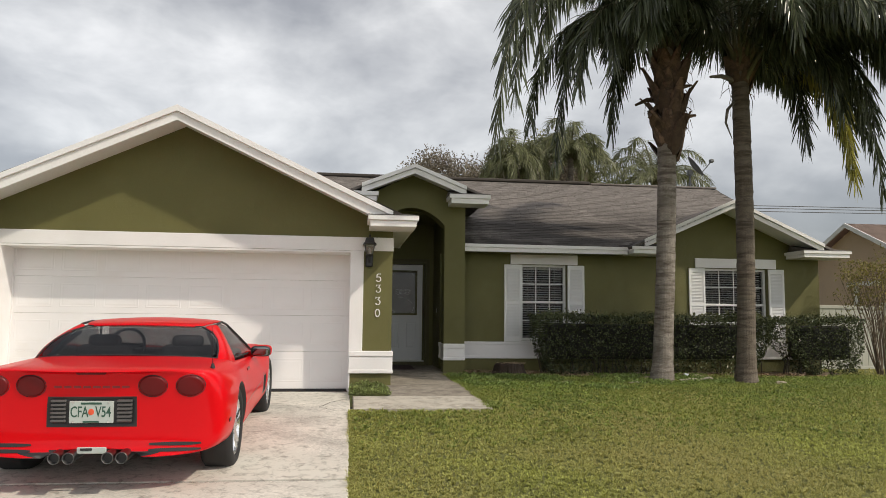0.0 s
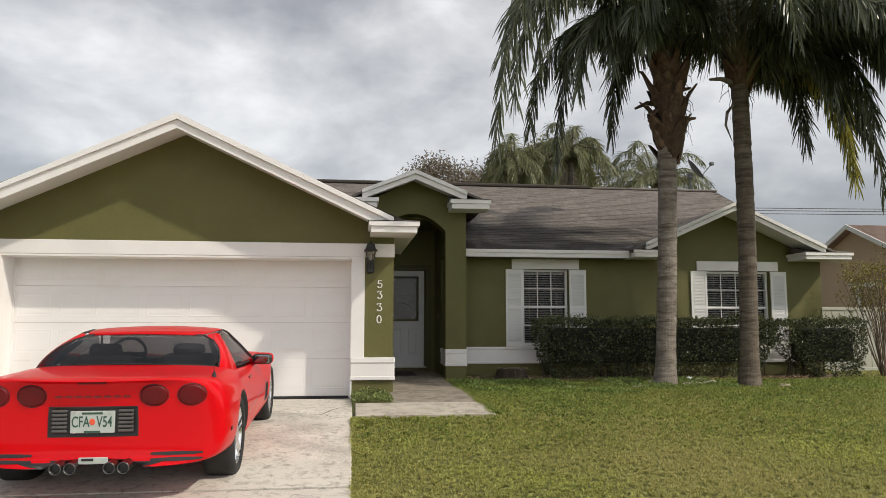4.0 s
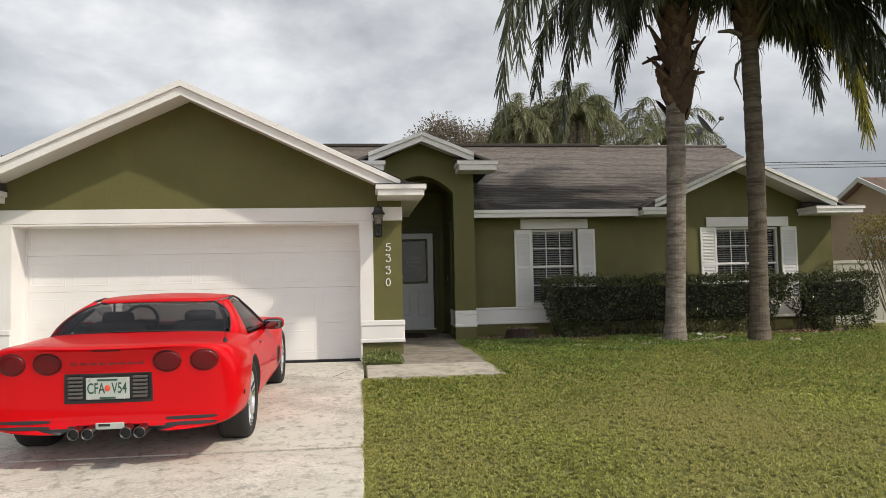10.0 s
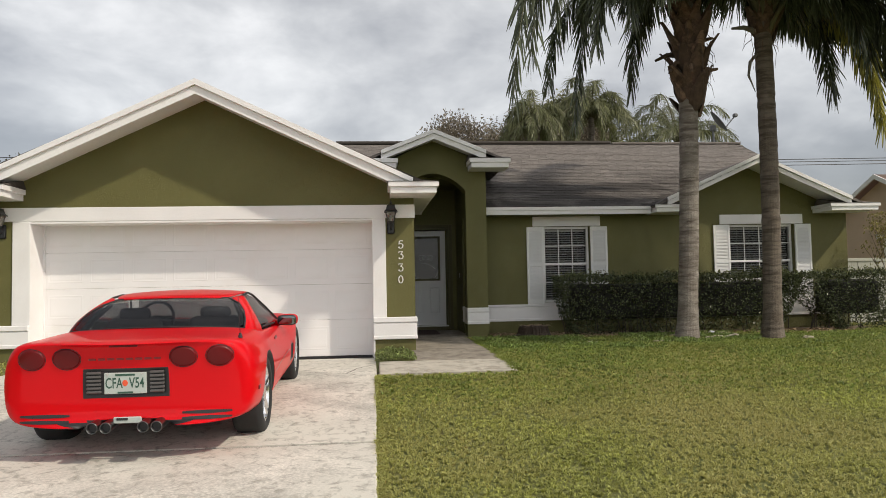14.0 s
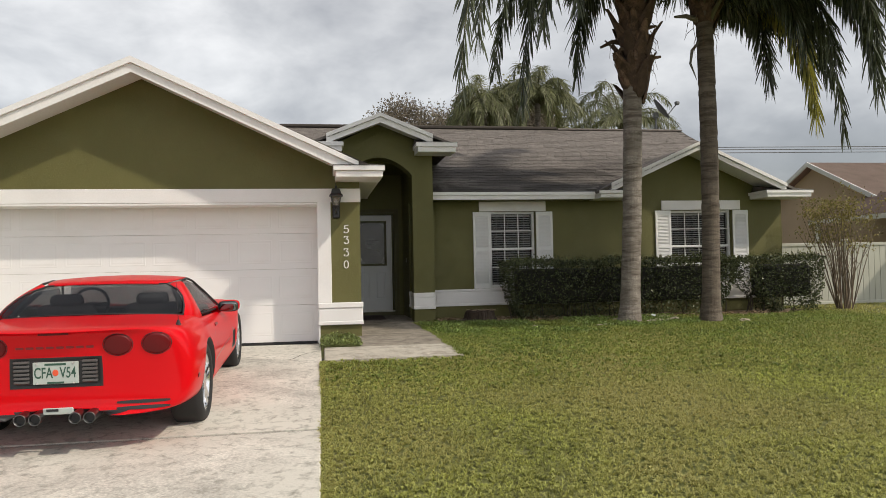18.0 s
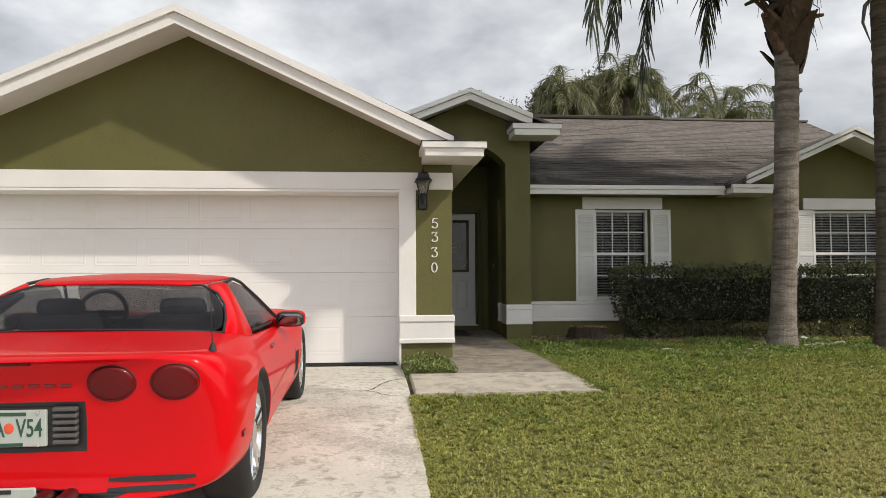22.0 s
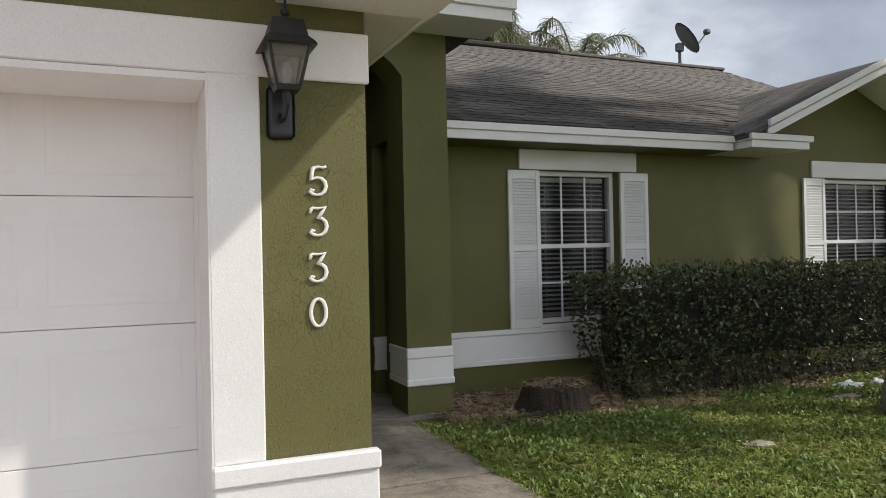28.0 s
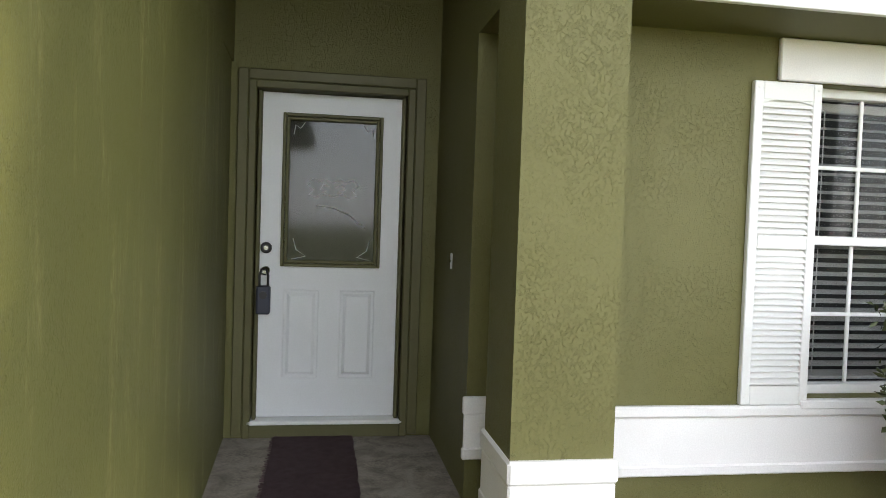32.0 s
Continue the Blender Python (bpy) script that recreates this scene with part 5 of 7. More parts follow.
for q, (a, b, y0_) in enumerate(((0.055, 0.0, 15.80), (0.0, -0.03, 15.84))):
    for r in ((D0 - a, D0 - b - 0.008, 0.70, DZ1 + a), (D1 + b + 0.008, D1 + a, 0.70, DZ1 + a), (D0 - b - 0.008, D1 + b + 0.008, DZ1 - b * 0 + 0.008, DZ1 + a)):
        if r[1] > r[0] and r[3] > r[2]:
            box(r[0], r[1], y0_, DY + 0.05, r[2], r[3], 0.006, bm)
part("door_frame", bm, OLIVE_WOOD, door, "olive painted door frame")
bm = bmesh.new()
for r in ((D0 - 0.12, D0 - 0.056, 0.72, DZ1 + 0.12), (D1 + 0.056, D1 + 0.12, 0.72, DZ1 + 0.12), (D0 - 0.056, D1 + 0.056, DZ1 + 0.056, DZ1 + 0.12)):
    box(r[0], r[1], 15.795, 15.82, r[2], r[3], 0.006, bm)
part("casing", bm, OLIVE_WOOD, door)
part("threshold", box(D0 - 0.03, D1 + 0.03, 15.80, 15.95, 0.785, 0.812, 0.006), VINYL, door, "worn metal threshold")
part("step_riser", box(D0 - 0.05, D1 + 0.05, 15.81, 15.95, 0.70, 0.785, 0.004), OLIVE_WOOD, door)
bolt = part("deadbolt", tube([(0.628, DY - 0.022, 1.878), (0.628, DY - 0.016, 1.878), (0.628, DY, 1.878)], [0.026, 0.034, 0.036], 20), DARKTRIM, door, "round deadbolt with a bright keyhole")
part("keyhole_plate", tube([(0.628, DY - 0.026, 1.878), (0.628, DY - 0.021, 1.878)], 0.014, 16), CHROME, bolt)
part("door_knob", tube([(0.628, DY - 0.055, 1.735), (0.628, DY - 0.045, 1.735), (0.628, DY - 0.02, 1.735), (0.628, DY, 1.735)], [0.016, 0.027, 0.012, 0.03], 18), CHROME, door)
lockbox = thing("lock_box", (0.622, DY - 0.05, 1.56), "dark blue-black key safe hanging on the door knob", "lock box")
LOCKMAT = material("dark_blue_vinyl", (0.02, 0.024, 0.045), rough=0.45, vary=0.1, bump=0.1)
part("case", box(-0.042, 0.042, -0.045, 0.03, -0.09, 0.085, 0.012, segments=2), LOCKMAT, lockbox)
part("shackle", tube([(-0.026, -0.008, 0.08), (-0.026, -0.008, 0.15), (-0.014, -0.008, 0.185), (0.014, -0.008, 0.185), (0.026, -0.008, 0.15), (0.026, -0.008, 0.08)], 0.008, 8), DARKTRIM, lockbox)
part("dial", tube([(0, -0.05, 0.03), (0, -0.044, 0.03)], 0.024, 16), DARKTRIM, lockbox)
bell = thing("doorbell", (1.68, 15.2, 1.86), "small pale doorbell button on the porch wall", "doorbell")
part("plate", box(-0.008, 0, -0.018, 0.018, -0.045, 0.045, 0.004), VINYL, bell)
part("button", box(-0.013, -0.007, -0.008, 0.008, -0.008, 0.008, 0.002), CHROME, bell)

MATFIBRE = material("maroon_door_mat", (0.13, 0.085, 0.092), rough=0.95, vary=0.25, scale=20, fine_scale=400, bump=0.8)
mat_ob = thing("door_mat", (0.95, 15.1, ground_z(15) + 0.012), "worn maroon runner mat on the porch floor", "door mat")
bm = bmesh.new()
g = [[bm.verts.new((-0.24 + 0.48 * i / 8 + (0.012 * noise.noise((j * 1.7, i, 0)) if i in (0, 8) else 0), -0.80 + 1.48 * j / 26, 0.010 + 0.004 * noise.noise((i * 0.6, j * 0.6, 4)))) for i in range(9)] for j in range(27)]
for a, b in zip(g, g[1:]):
    for k in range(8):
        bm.faces.new((a[k], a[k + 1], b[k + 1], b[k]))
bmesh.ops.solidify(bm, geom=bm.faces[:], thickness=0.01)
part("mat_body", bm, MATFIBRE, mat_ob)
bm = bmesh.new()
for j in range(90):
    y = -0.80 + 1.48 * j / 89
    l = random.uniform(0.008, 0.028)
    tube([(-0.236, y, 0.006), (-0.24 - l, y + random.uniform(-0.012, 0.012), 0.003)], 0.0025, 4, bm)
part("frayed_edge", bm, MATFIBRE, mat_ob)

# ---- lanterns and numbers ----
LAMPGLASS = glass("lantern_glass", (0.20, 0.185, 0.16), 0.2, 0.62)


def lantern(x):
    lamp = thing("wall_lantern", (x, GY, 2.547), "black metal coach lantern with tapered glass on the garage pier", "wall lamp", "lanterns on the garage")
    yc = -0.16
    bm = box(-0.058, 0.058, -0.026, 0.0, -0.12, 0.10, 0.024, segments=4)
    part("back_plate", bm, BLACK, lamp)
    part("arm", tube([(0, -0.02, -0.02), (0, -0.06, -0.045), (0, -0.11, -0.035), (0, yc, 0.005), (0, yc, 0.055)], [0.014, 0.012, 0.012, 0.013, 0.02], 8), BLACK, lamp)

    def frustum(w0, w1, z0, z1, bm):
        a = [bm.verts.new((sx * w0, yc + sy * w0, z0)) for sx, sy in ((-1, -1), (1, -1), (1, 1), (-1, 1))]
        b = [bm.verts.new((sx * w1, yc + sy * w1, z1)) for sx, sy in ((-1, -1), (1, -1), (1, 1), (-1, 1))]
        for k in range(4):
            bm.faces.new((a[k], a[(k + 1) % 4], b[(k + 1) % 4], b[k]))
        return a, b
    bm = bmesh.new()
    a, b = frustum(0.045, 0.052, 0.05, 0.072, bm)
    bm.faces.new(a[::-1]), bm.faces.new(b)
    part("base_cup", bm, BLACK, lamp)
    bm = bmesh.new()
    frustum(0.046, 0.078, 0.072, 0.225, bm)
    part("glass_panes", bm, LAMPGLASS, lamp, "clear tapered glass").visible_shadow = False
    for sx in (-1, 1):
        for sy in (-1, 1):
            part("corner_post", tube([(sx * 0.047, yc + sy * 0.047, 0.07), (sx * 0.08, yc + sy * 0.08, 0.228)], 0.0065, 6), BLACK, lamp)
    bm = bmesh.new()
    prof = ((0.106, 0.222), (0.100, 0.236), (0.076, 0.262), (0.068, 0.30), (0.060, 0.330), (0.030, 0.342))
    loops = [[bm.verts.new((sx * w_, yc + sy * w_, z)) for sx, sy in ((-1, -1), (1, -1), (1, 1), (-1, 1))] for w_, z in prof]
    for a, b in zip(loops, loops[1:]):
        for k in range(4):
            bm.faces.new((a[k], a[(k + 1) % 4], b[(k + 1) % 4], b[k]))
    bm.faces.new(loops[-1]), bm.faces.new(loops[0][::-1])
    part("roof", bm, BLACK, lamp)
    part("finial", tube([(0, yc, 0.335), (0, yc, 0.352), (0, yc, 0.362), (0, yc, 0.376), (0, yc, 0.388), (0, yc, 0.43)], [0.026, 0.012, 0.02, 0.02, 0.008, 0.004], 10), BLACK, lamp)
    lamp.scale = (0.92, 0.92, 0.92)
    part("bulb", tube([(0, yc, 0.07), (0, yc, 0.10), (0, yc, 0.14), (0, yc, 0.17)], [0.014, 0.018, 0.024, 0.01], 10), VINYL, lamp)
    return lamp


lantern(0.19)
lantern(-5.30)
NUM = material("white_numeral_metal", (0.78, 0.77, 0.74), rough=0.45, vary=0.05, bump=0.05)
HOOK = [(-0.04, -0.5), (-0.2, -0.47), (-0.30, -0.38), (-0.25, -0.31), (-0.18, -0.345), (-0.21, -0.385)]
BOWL = [(0.12, 0.09), (0.24, -0.02), (0.28, -0.18), (0.23, -0.36), (0.11, -0.47)]
STROKES = {
    "5": [[(0.30, 0.52), (0.20, 0.47), (0.02, 0.50), (-0.14, 0.46), (-0.18, 0.43), (-0.215, 0.25), (-0.25, 0.02), (-0.15, 0.085), (0.0, 0.115)] + BOWL + HOOK],
    "3": [[(-0.31, 0.27), (-0.27, 0.42), (-0.22, 0.47), (0.0, 0.45), (0.24, 0.49), (0.10, 0.29), (-0.04, 0.08), (0.03, 0.105)] + BOWL + HOOK],
    "0": [[(0.27 * math.sin(2 * math.pi * i / 24), 0.48 * math.cos(2 * math.pi * i / 24)) for i in range(25)]],
}


def numeral(ch, height, parent):
    """One cast numeral: a flat stroke that swells and thins, with curled ends."""
    bm = bmesh.new()
    for line in STROKES[ch]:
        pts = [Vector((x * height, 0, z * height)) for x, z in line]
        rad = []
        for i, p in enumerate(pts):
            d = (pts[min(i + 1, len(pts) - 1)] - pts[max(i - 1, 0)]).normalized()
            rad.append(height * (0.045 + 0.032 * abs(d.z)) if len(line) > 24 or 0 < i < len(pts) - 1 else height * 0.05)
        tube(pts, rad, 8, bm)
    for v in bm.verts:
        v.co.y *= 0.75
    return part("numeral", bm, NUM, parent, smooth=True)


for k, ch in enumerate("5330"):
    holder = thing("house_number", (0.333 - 0.004 * max(0, k - 1), GY - 0.007, (2.281, 2.122, 1.941, 1.763)[k]), "white metal house numeral %s screwed to the olive pier" % ch, "house number", "house numerals")
    numeral(ch, 0.112, holder)

# ---- small things on the roof and by the wall ----
GREYMETAL = material("grey_dish_metal", (0.16, 0.165, 0.17), rough=0.5, vary=0.15, scale=8, bump=0.05)
dish = thing("satellite_dish", (9.12, 19.1, 5.0), "grey satellite dish on a short mast above the roof ridge", "satellite dish")
part("mast", tube([(0, 0, -0.1), (0, 0, 0.72), (0.02, 0, 0.80)], 0.028, 8), GREYMETAL, dish)
bm = bmesh.new()
rings = []
for q in (0.12, 0.45, 0.75, 1.0):
    rings.append([bm.verts.new((0.30 * q * math.cos(a), 0.34 * q * math.sin(a), 0.085 * q * q)) for a in (2 * math.pi * k / 24 for k in range(24))])
for a, b in zip(rings, rings[1:]):
    for k in range(24):
        bm.faces.new((a[k], a[(k + 1) % 24], b[(k + 1) % 24], b[k]))
bm.faces.new(rings[0][::-1])
bmesh.ops.solidify(bm, geom=bm.faces[:], thickness=0.01)
facing = Vector((0.75, -0.30, 0.60)).normalized()
dm = Matrix.Translation((0.10, 0, 0.92)) @ facing.to_track_quat("Z", "Y").to_matrix().to_4x4()
bmesh.ops.transform(bm, matrix=dm, verts=bm.verts[:])
part("reflector", bm, GREYMETAL, dish, smooth=True)
part("mount", box(-0.07, 0.07, -0.06, 0.06, 0.70, 0.86, 0.02), GREYMETAL, dish)
part("feed_arm", tube([dm @ Vector((0.0, -0.33, 0.06)), (0.32, -0.05, 0.78), (0.60, -0.06, 1.10)], 0.015, 6), GREYMETAL, dish)
part("feed_horn", box(0.55, 0.67, -0.12, 0.0, 1.07, 1.17, 0.025), GREYMETAL, dish)
part("stay", tube([(-0.22, 0.1, 0.02), (0.0, 0, 0.55)], 0.011, 6), GREYMETAL, dish)
part("stay", tube([(0.24, 0.1, 0.02), (0.0, 0, 0.6)], 0.011, 6), GREYMETAL, dish)

# ---- plants ----
LEAFLET = material("palm_leaflet", (0.086, 0.10, 0.056), rough=0.25, vary=0.3, scale=1.5, fine_scale=30, bump=0, island=0.5, through_light=0.25)
LEAFLET_DRY = material("yellowing_palm_leaflet", (0.34, 0.32, 0.07), rough=0.5, vary=0.3, scale=1.5, fine_scale=30, bump=0, island=0.4, through_light=0.35)
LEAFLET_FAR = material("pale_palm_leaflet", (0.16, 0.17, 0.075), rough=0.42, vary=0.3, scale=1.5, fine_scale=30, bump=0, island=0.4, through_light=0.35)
RACHIS = material("palm_rachis", (0.09, 0.085, 0.04), rough=0.6, vary=0.2, bump=0.1)
BARK = material("ringed_palm_bark", (0.27, 0.24, 0.208), rough=0.92, vary=0.4, scale=9, fine_scale=75, bump=0.8, depth=0.014, tint=(0.20, 0.172, 0.145), stain=(0.095, 0.074, 0.058), stain_scale=1.0, spread=(0.45, 0.66), streak=(2.6, 2.6, 15.0))
BARK_DARK = material("brown_palm_bark", (0.135, 0.108, 0.082), rough=0.92, vary=0.4, scale=9, fine_scale=75, bump=0.8, depth=0.014, tint=(0.175, 0.145, 0.115), stain=(0.06, 0.046, 0.034), stain_scale=1.0, spread=(0.45, 0.66), streak=(2.6, 2.6, 15.0))
BOOT = material("old_leaf_base", (0.125, 0.078, 0.05), rough=0.9, vary=0.35, scale=14, fine_scale=90, bump=0.7, stain=(0.055, 0.034, 0.022), stain_scale=9, spread=(0.44, 0.62), rnd=0.5)
BOOT_GREY = material("grey_leaf_stub", (0.17, 0.155, 0.13), rough=0.9, vary=0.3, scale=14, bump=0.5)


def palm_trunk(base, top, r0, r1, mat, parent, n=70):
    """A slightly swollen ringed trunk, with a step at every old leaf scar."""
    bm = bmesh.new()
    b, t = Vector(base), Vector(top)
    H = (t - b).length
    sides = 22
    rings = []
    for i in range(n + 1):
        f = i / n
        p = b.lerp(t, f) + Vector((0.03 * math.sin(f * 4 + b.x), 0.02 * math.cos(f * 3), 0))
        flare = 0.11 * math.exp(-f * H / 0.22)
        r = r0 + (r1 - r0) * f + flare + 0.010 * noise.noise((i * 0.47, b.x, 0)) + 0.006 * noise.noise((i * 1.3, b.x, 5))
        rings.append([bm.verts.new(p + Vector((r * math.cos(a) * (1 + 0.04 * noise.noise((math.cos(a) * 1.5, math.sin(a) * 1.5, i * 0.12))), r * math.sin(a), 0.022 * noise.noise((math.cos(a) * 2, math.sin(a) * 2, i * 0.4))))) for a in (2 * math.pi * k / sides for k in range(sides))])
    for a, c in zip(rings, rings[1:]):
        for k in range(sides):
            bm.faces.new((a[k], a[(k + 1) % sides], c[(k + 1) % sides], c[k]))
    bm.faces.new(rings[-1])
    return part("trunk", bm, mat, parent)


def frond(parent, base, tip, rise, mat, rng, leaflets=185, width=0.74, blade=0.0112, hook=0.9, sag=(0.8, 2.8), bare=0.2):
    """A feather leaf that rises from base, arches over and hangs to tip."""
    a, d = Vector(base), Vector(tip)
    flat = Vector((d.x - a.x, d.y - a.y, 0))
    top = max(a.z, d.z) + rise
    b = Vector((a.x, a.y, top)) + flat * 0.22
    c = Vector((a.x, a.y, top)) + flat * hook
    n = 24
    pts = []
    for i in range(n + 1):
        f = i / n
        g = 1 - f
        pts.append(a * g ** 3 + b * 3 * g * g * f + c * 3 * g * f * f + d * f ** 3)
    dirs = [(pts[min(i + 1, n)] - pts[max(i - 1, 0)]).normalized() for i in range(n + 1)]
    rib = part("frond", tube(pts, [0.006 + 0.026 * (1 - i / n) ** 1.3 + 0.02 * max(0.0, 1 - i / 3) for i in range(n + 1)], 6), RACHIS, parent)
    level = flat.cross(Vector((0, 0, 1)))
    level = level.normalized() if level.length > 0.01 else Vector((1, 0, 0))
    V, F = [], []
    for k in range(leaflets):
        f = bare + (1 - bare) * (k + rng.random() * 0.7) / leaflets
        x = f * n
        i = min(int(x), n - 1)
        p = pts[i].lerp(pts[i + 1], x - i)
        e = dirs[i]
        up = level.cross(e)
        for s in (-1, 1):
            size = width * (0.45 + 0.55 * math.sin(math.pi * min(1, f * 0.88 + 0.08)) ** 0.8) * rng.uniform(0.7, 1.15)
            q = (level * s * rng.uniform(0.55, 1.0) * (1 - 0.25 * f) * (1 - 0.62 * max(0.0, -e.z)) + e * (rng.uniform(0.15, 0.6) + 0.35 * f * f) + up * rng.uniform(-0.5, 0.5)).normalized()
            across = (e - q * e.dot(q)).normalized() * blade * rng.uniform(0.7, 1.3)
            c0, prev, steps = p, None, 5
            droop = rng.uniform(*sag)
            for j in range(steps + 1):
                g = j / steps
                wj = across * (0.5 + 0.5 * math.sin(math.pi * min(1, 0.2 + 0.7 * g))) if j < steps else across * 0.06
                V += [c0 - wj, c0 + wj]
                m = len(V)
                if prev is not None:
                    F.append((prev, prev + 1, m - 1, m - 2))
                prev = m - 2
                c0 = c0 + (q + Vector((0, 0, -1)) * droop * (0.30 + 1.2 * g)).normalized() * size / steps
    shape("leaflet_mass", V, F, mat, rib)["kind"] = "stuff"
    return rib


def palm(base, lean, height, r0, r1, bark, rng, tips, label, far=False, spread=(0.15, 0.7)):
    """A ringed trunk and a crown of fronds, each given by its hanging tip, the rise of its arch and its leaflets."""
    tree = thing("palm_tree", base, label, "palm tree", "feathery palms")
    top = Vector((lean[0], lean[1], height))
    palm_trunk((0, 0, -0.15), top + Vector((0, 0, spread[1] * 0.6)), r0, r1, bark, tree, 30 if far else 120)
    for tip, rise, mat in tips:
        to = Vector(tip) - Vector(base)
        a = math.atan2(to.y - top.y, to.x - top.x)
        start = top + Vector((0.10 * math.cos(a), 0.10 * math.sin(a), rng.uniform(*spread)))
        if far:
            frond(tree, start, to, rise, mat, rng, 90, 0.46, 0.0085, 0.8, (0.4, 1.6), 0.1)
        else:
            frond(tree, start, to, rise, mat, rng)
    return tree, top


rng = random.Random(11)


def ring_of(centre, count, radius, low, high, rise, mat, first=0.0):
    """Frond tips all round a crown: the outer ones hang low, the inner ones stand high."""
    out_ = []
    for k in range(count):
        f = k / (count - 1)
        a = radians(first + k * 137.5 + rng.uniform(-10, 10))
        r = radius * (1 - 0.45 * f) * rng.uniform(0.85, 1.1)
        y = centre[1] + r * math.sin(a)
        back = max(0.0, y - centre[1]) * 0.55
        out_.append(((centre[0] + r * math.cos(a), y, low + back + (high - low) * f + rng.uniform(-0.15, 0.15)), rise * (0.6 + 0.6 * f), mat))
    return out_


C1, C2 = (5.30, 11.98), (6.53, 11.8)
# the three tips near y 9.1 to 9.5, z 7 are unseen fronds added to shade the garage wall
one, top1 = palm((5.09, 11.98, 0.70), (0.21, 0.0), 5.28, 0.162, 0.150, BARK, rng,
                 ring_of(C1, 12, 3.0, 6.6, 8.6, 1.3, LEAFLET) + ring_of(C1, 3, 1.5, 6.3, 6.6, 0.9, LEAFLET, 40)
                 + [((1.78, 9.48, 4.10), 1.6, LEAFLET), ((3.62, 13.15, 4.61), 1.5, LEAFLET), ((4.85, 13.55, 5.32), 1.1, LEAFLET), ((3.32, 10.81, 5.27), 1.1, LEAFLET), ((2.65, 10.60, 5.67), 1.4, LEAFLET), ((3.98, 11.11, 5.83), 0.9, LEAFLET), ((2.25, 11.22, 5.98), 1.6, LEAFLET), ((4.38, 10.70, 6.08), 0.8, LEAFLET), ((3.47, 12.13, 5.98), 1.1, LEAFLET), ((4.69, 9.17, 7.01), 1.0, LEAFLET), ((5.72, 9.07, 6.90), 1.0, LEAFLET), ((6.43, 9.48, 7.01), 1.1, LEAFLET), ((3.0, 12.6, 5.1), 1.4, LEAFLET), ((2.2, 10.3, 4.9), 1.6, LEAFLET)],
                 "tall queen palm with a grey ringed trunk and drooping fronds")
two, top2 = palm((6.47, 11.78, 0.70), (0.06, 0.02), 4.95, 0.147, 0.140, BARK_DARK, rng,
                 ring_of(C2, 13, 2.9, 6.3, 8.3, 1.3, LEAFLET, 60) + ring_of(C2, 4, 1.3, 5.8, 6.2, 0.9, LEAFLET, 20)
                 + [((8.45, 11.6, 4.1), 0.95, LEAFLET_DRY), ((9.2, 11.9, 3.95), 1.15, LEAFLET), ((8.55, 10.3, 5.3), 1.4, LEAFLET), ((8.0, 11.2, 5.2), 0.9, LEAFLET), ((8.9, 12.3, 4.6), 1.0, LEAFLET), ((7.6, 10.9, 5.5), 0.9, LEAFLET), ((9.0, 10.6, 6.0), 1.5, LEAFLET), ((8.8, 10.6, 4.75), 1.3, LEAFLET), ((8.4, 11.0, 5.0), 1.0, LEAFLET), ((8.7, 12.0, 5.3), 1.25, LEAFLET), ((7.9, 12.1, 4.9), 0.85, LEAFLET), ((8.7, 9.8, 4.65), 1.5, LEAFLET), ((8.9, 10.7, 4.35), 1.4, LEAFLET), ((8.4, 9.0, 5.2), 1.4, LEAFLET), ((9.1, 10.3, 5.45), 1.6, LEAFLET), ((8.2, 8.9, 5.8), 1.3, LEAFLET), ((7.4, 9.0, 5.6), 1.0, LEAFLET), ((6.6, 8.9, 5.9), 1.0, LEAFLET), ((5.9, 9.2, 5.7), 1.0, LEAFLET), ((9.5, 11.3, 4.7), 1.3, LEAFLET), ((9.3, 12.4, 5.1), 1.2, LEAFLET), ((9.7, 10.5, 5.7), 1.6, LEAFLET), ((9.7, 11.6, 5.5), 1.5, LEAFLET)],
                 "tall queen palm with a brown ringed trunk and drooping fronds", spread=(0.1, 0.6))


def boots(tree, top, lo, hi, r0, r1, count, mat, seed, droop=0):
    """Old leaf bases that clasp the trunk below the crown."""
    q = random.Random(seed)
    for k in range(count):
        f = k / (count - 1)
        a = k * 2.399 + q.uniform(-0.2, 0.2)
        z = lo + (hi - lo) * f
        r = r0 + (r1 - r0) * math.sin(math.pi * min(1, f * 0.75 + 0.15))
        n = Vector((math.cos(a), math.sin(a), 0))
        t = Vector((-math.sin(a), math.cos(a), 0))
        p = Vector((top.x, top.y, z))
        L, w = q.uniform(0.36, 0.60), q.uniform(0.11, 0.16)
        tip = q.uniform(0.0, 0.05) + (q.uniform(0.03, 0.14) if q.random() < 0.3 else 0.0)
        bm = bmesh.new()
        rows_ = []
        for j in range(5):
            g = j / 4
            c = p + n * (r * 0.55 + (r * 0.45 + tip) * g ** 1.1) + Vector((0, 0, L * g))
            ww = w * (0.45, 0.95, 1.0, 0.66, 0.30)[j]
            th = 0.035 * (1 - 0.5 * g)
            rows_.append([bm.verts.new(c + t * x * ww + n * y * th) for x, y in ((-1, -1), (-0.6, 0.7), (0, 1.0), (0.6, 0.7), (1, -1))])
        for x, y in zip(rows_, rows_[1:]):
            for i in range(4):
                bm.faces.new((x[i], x[i + 1], y[i + 1], y[i]))
        bm.faces.new(rows_[-1])
        bmesh.ops.recalc_face_normals(bm, faces=bm.faces[:])
        part("leaf_base", bm, mat, tree)


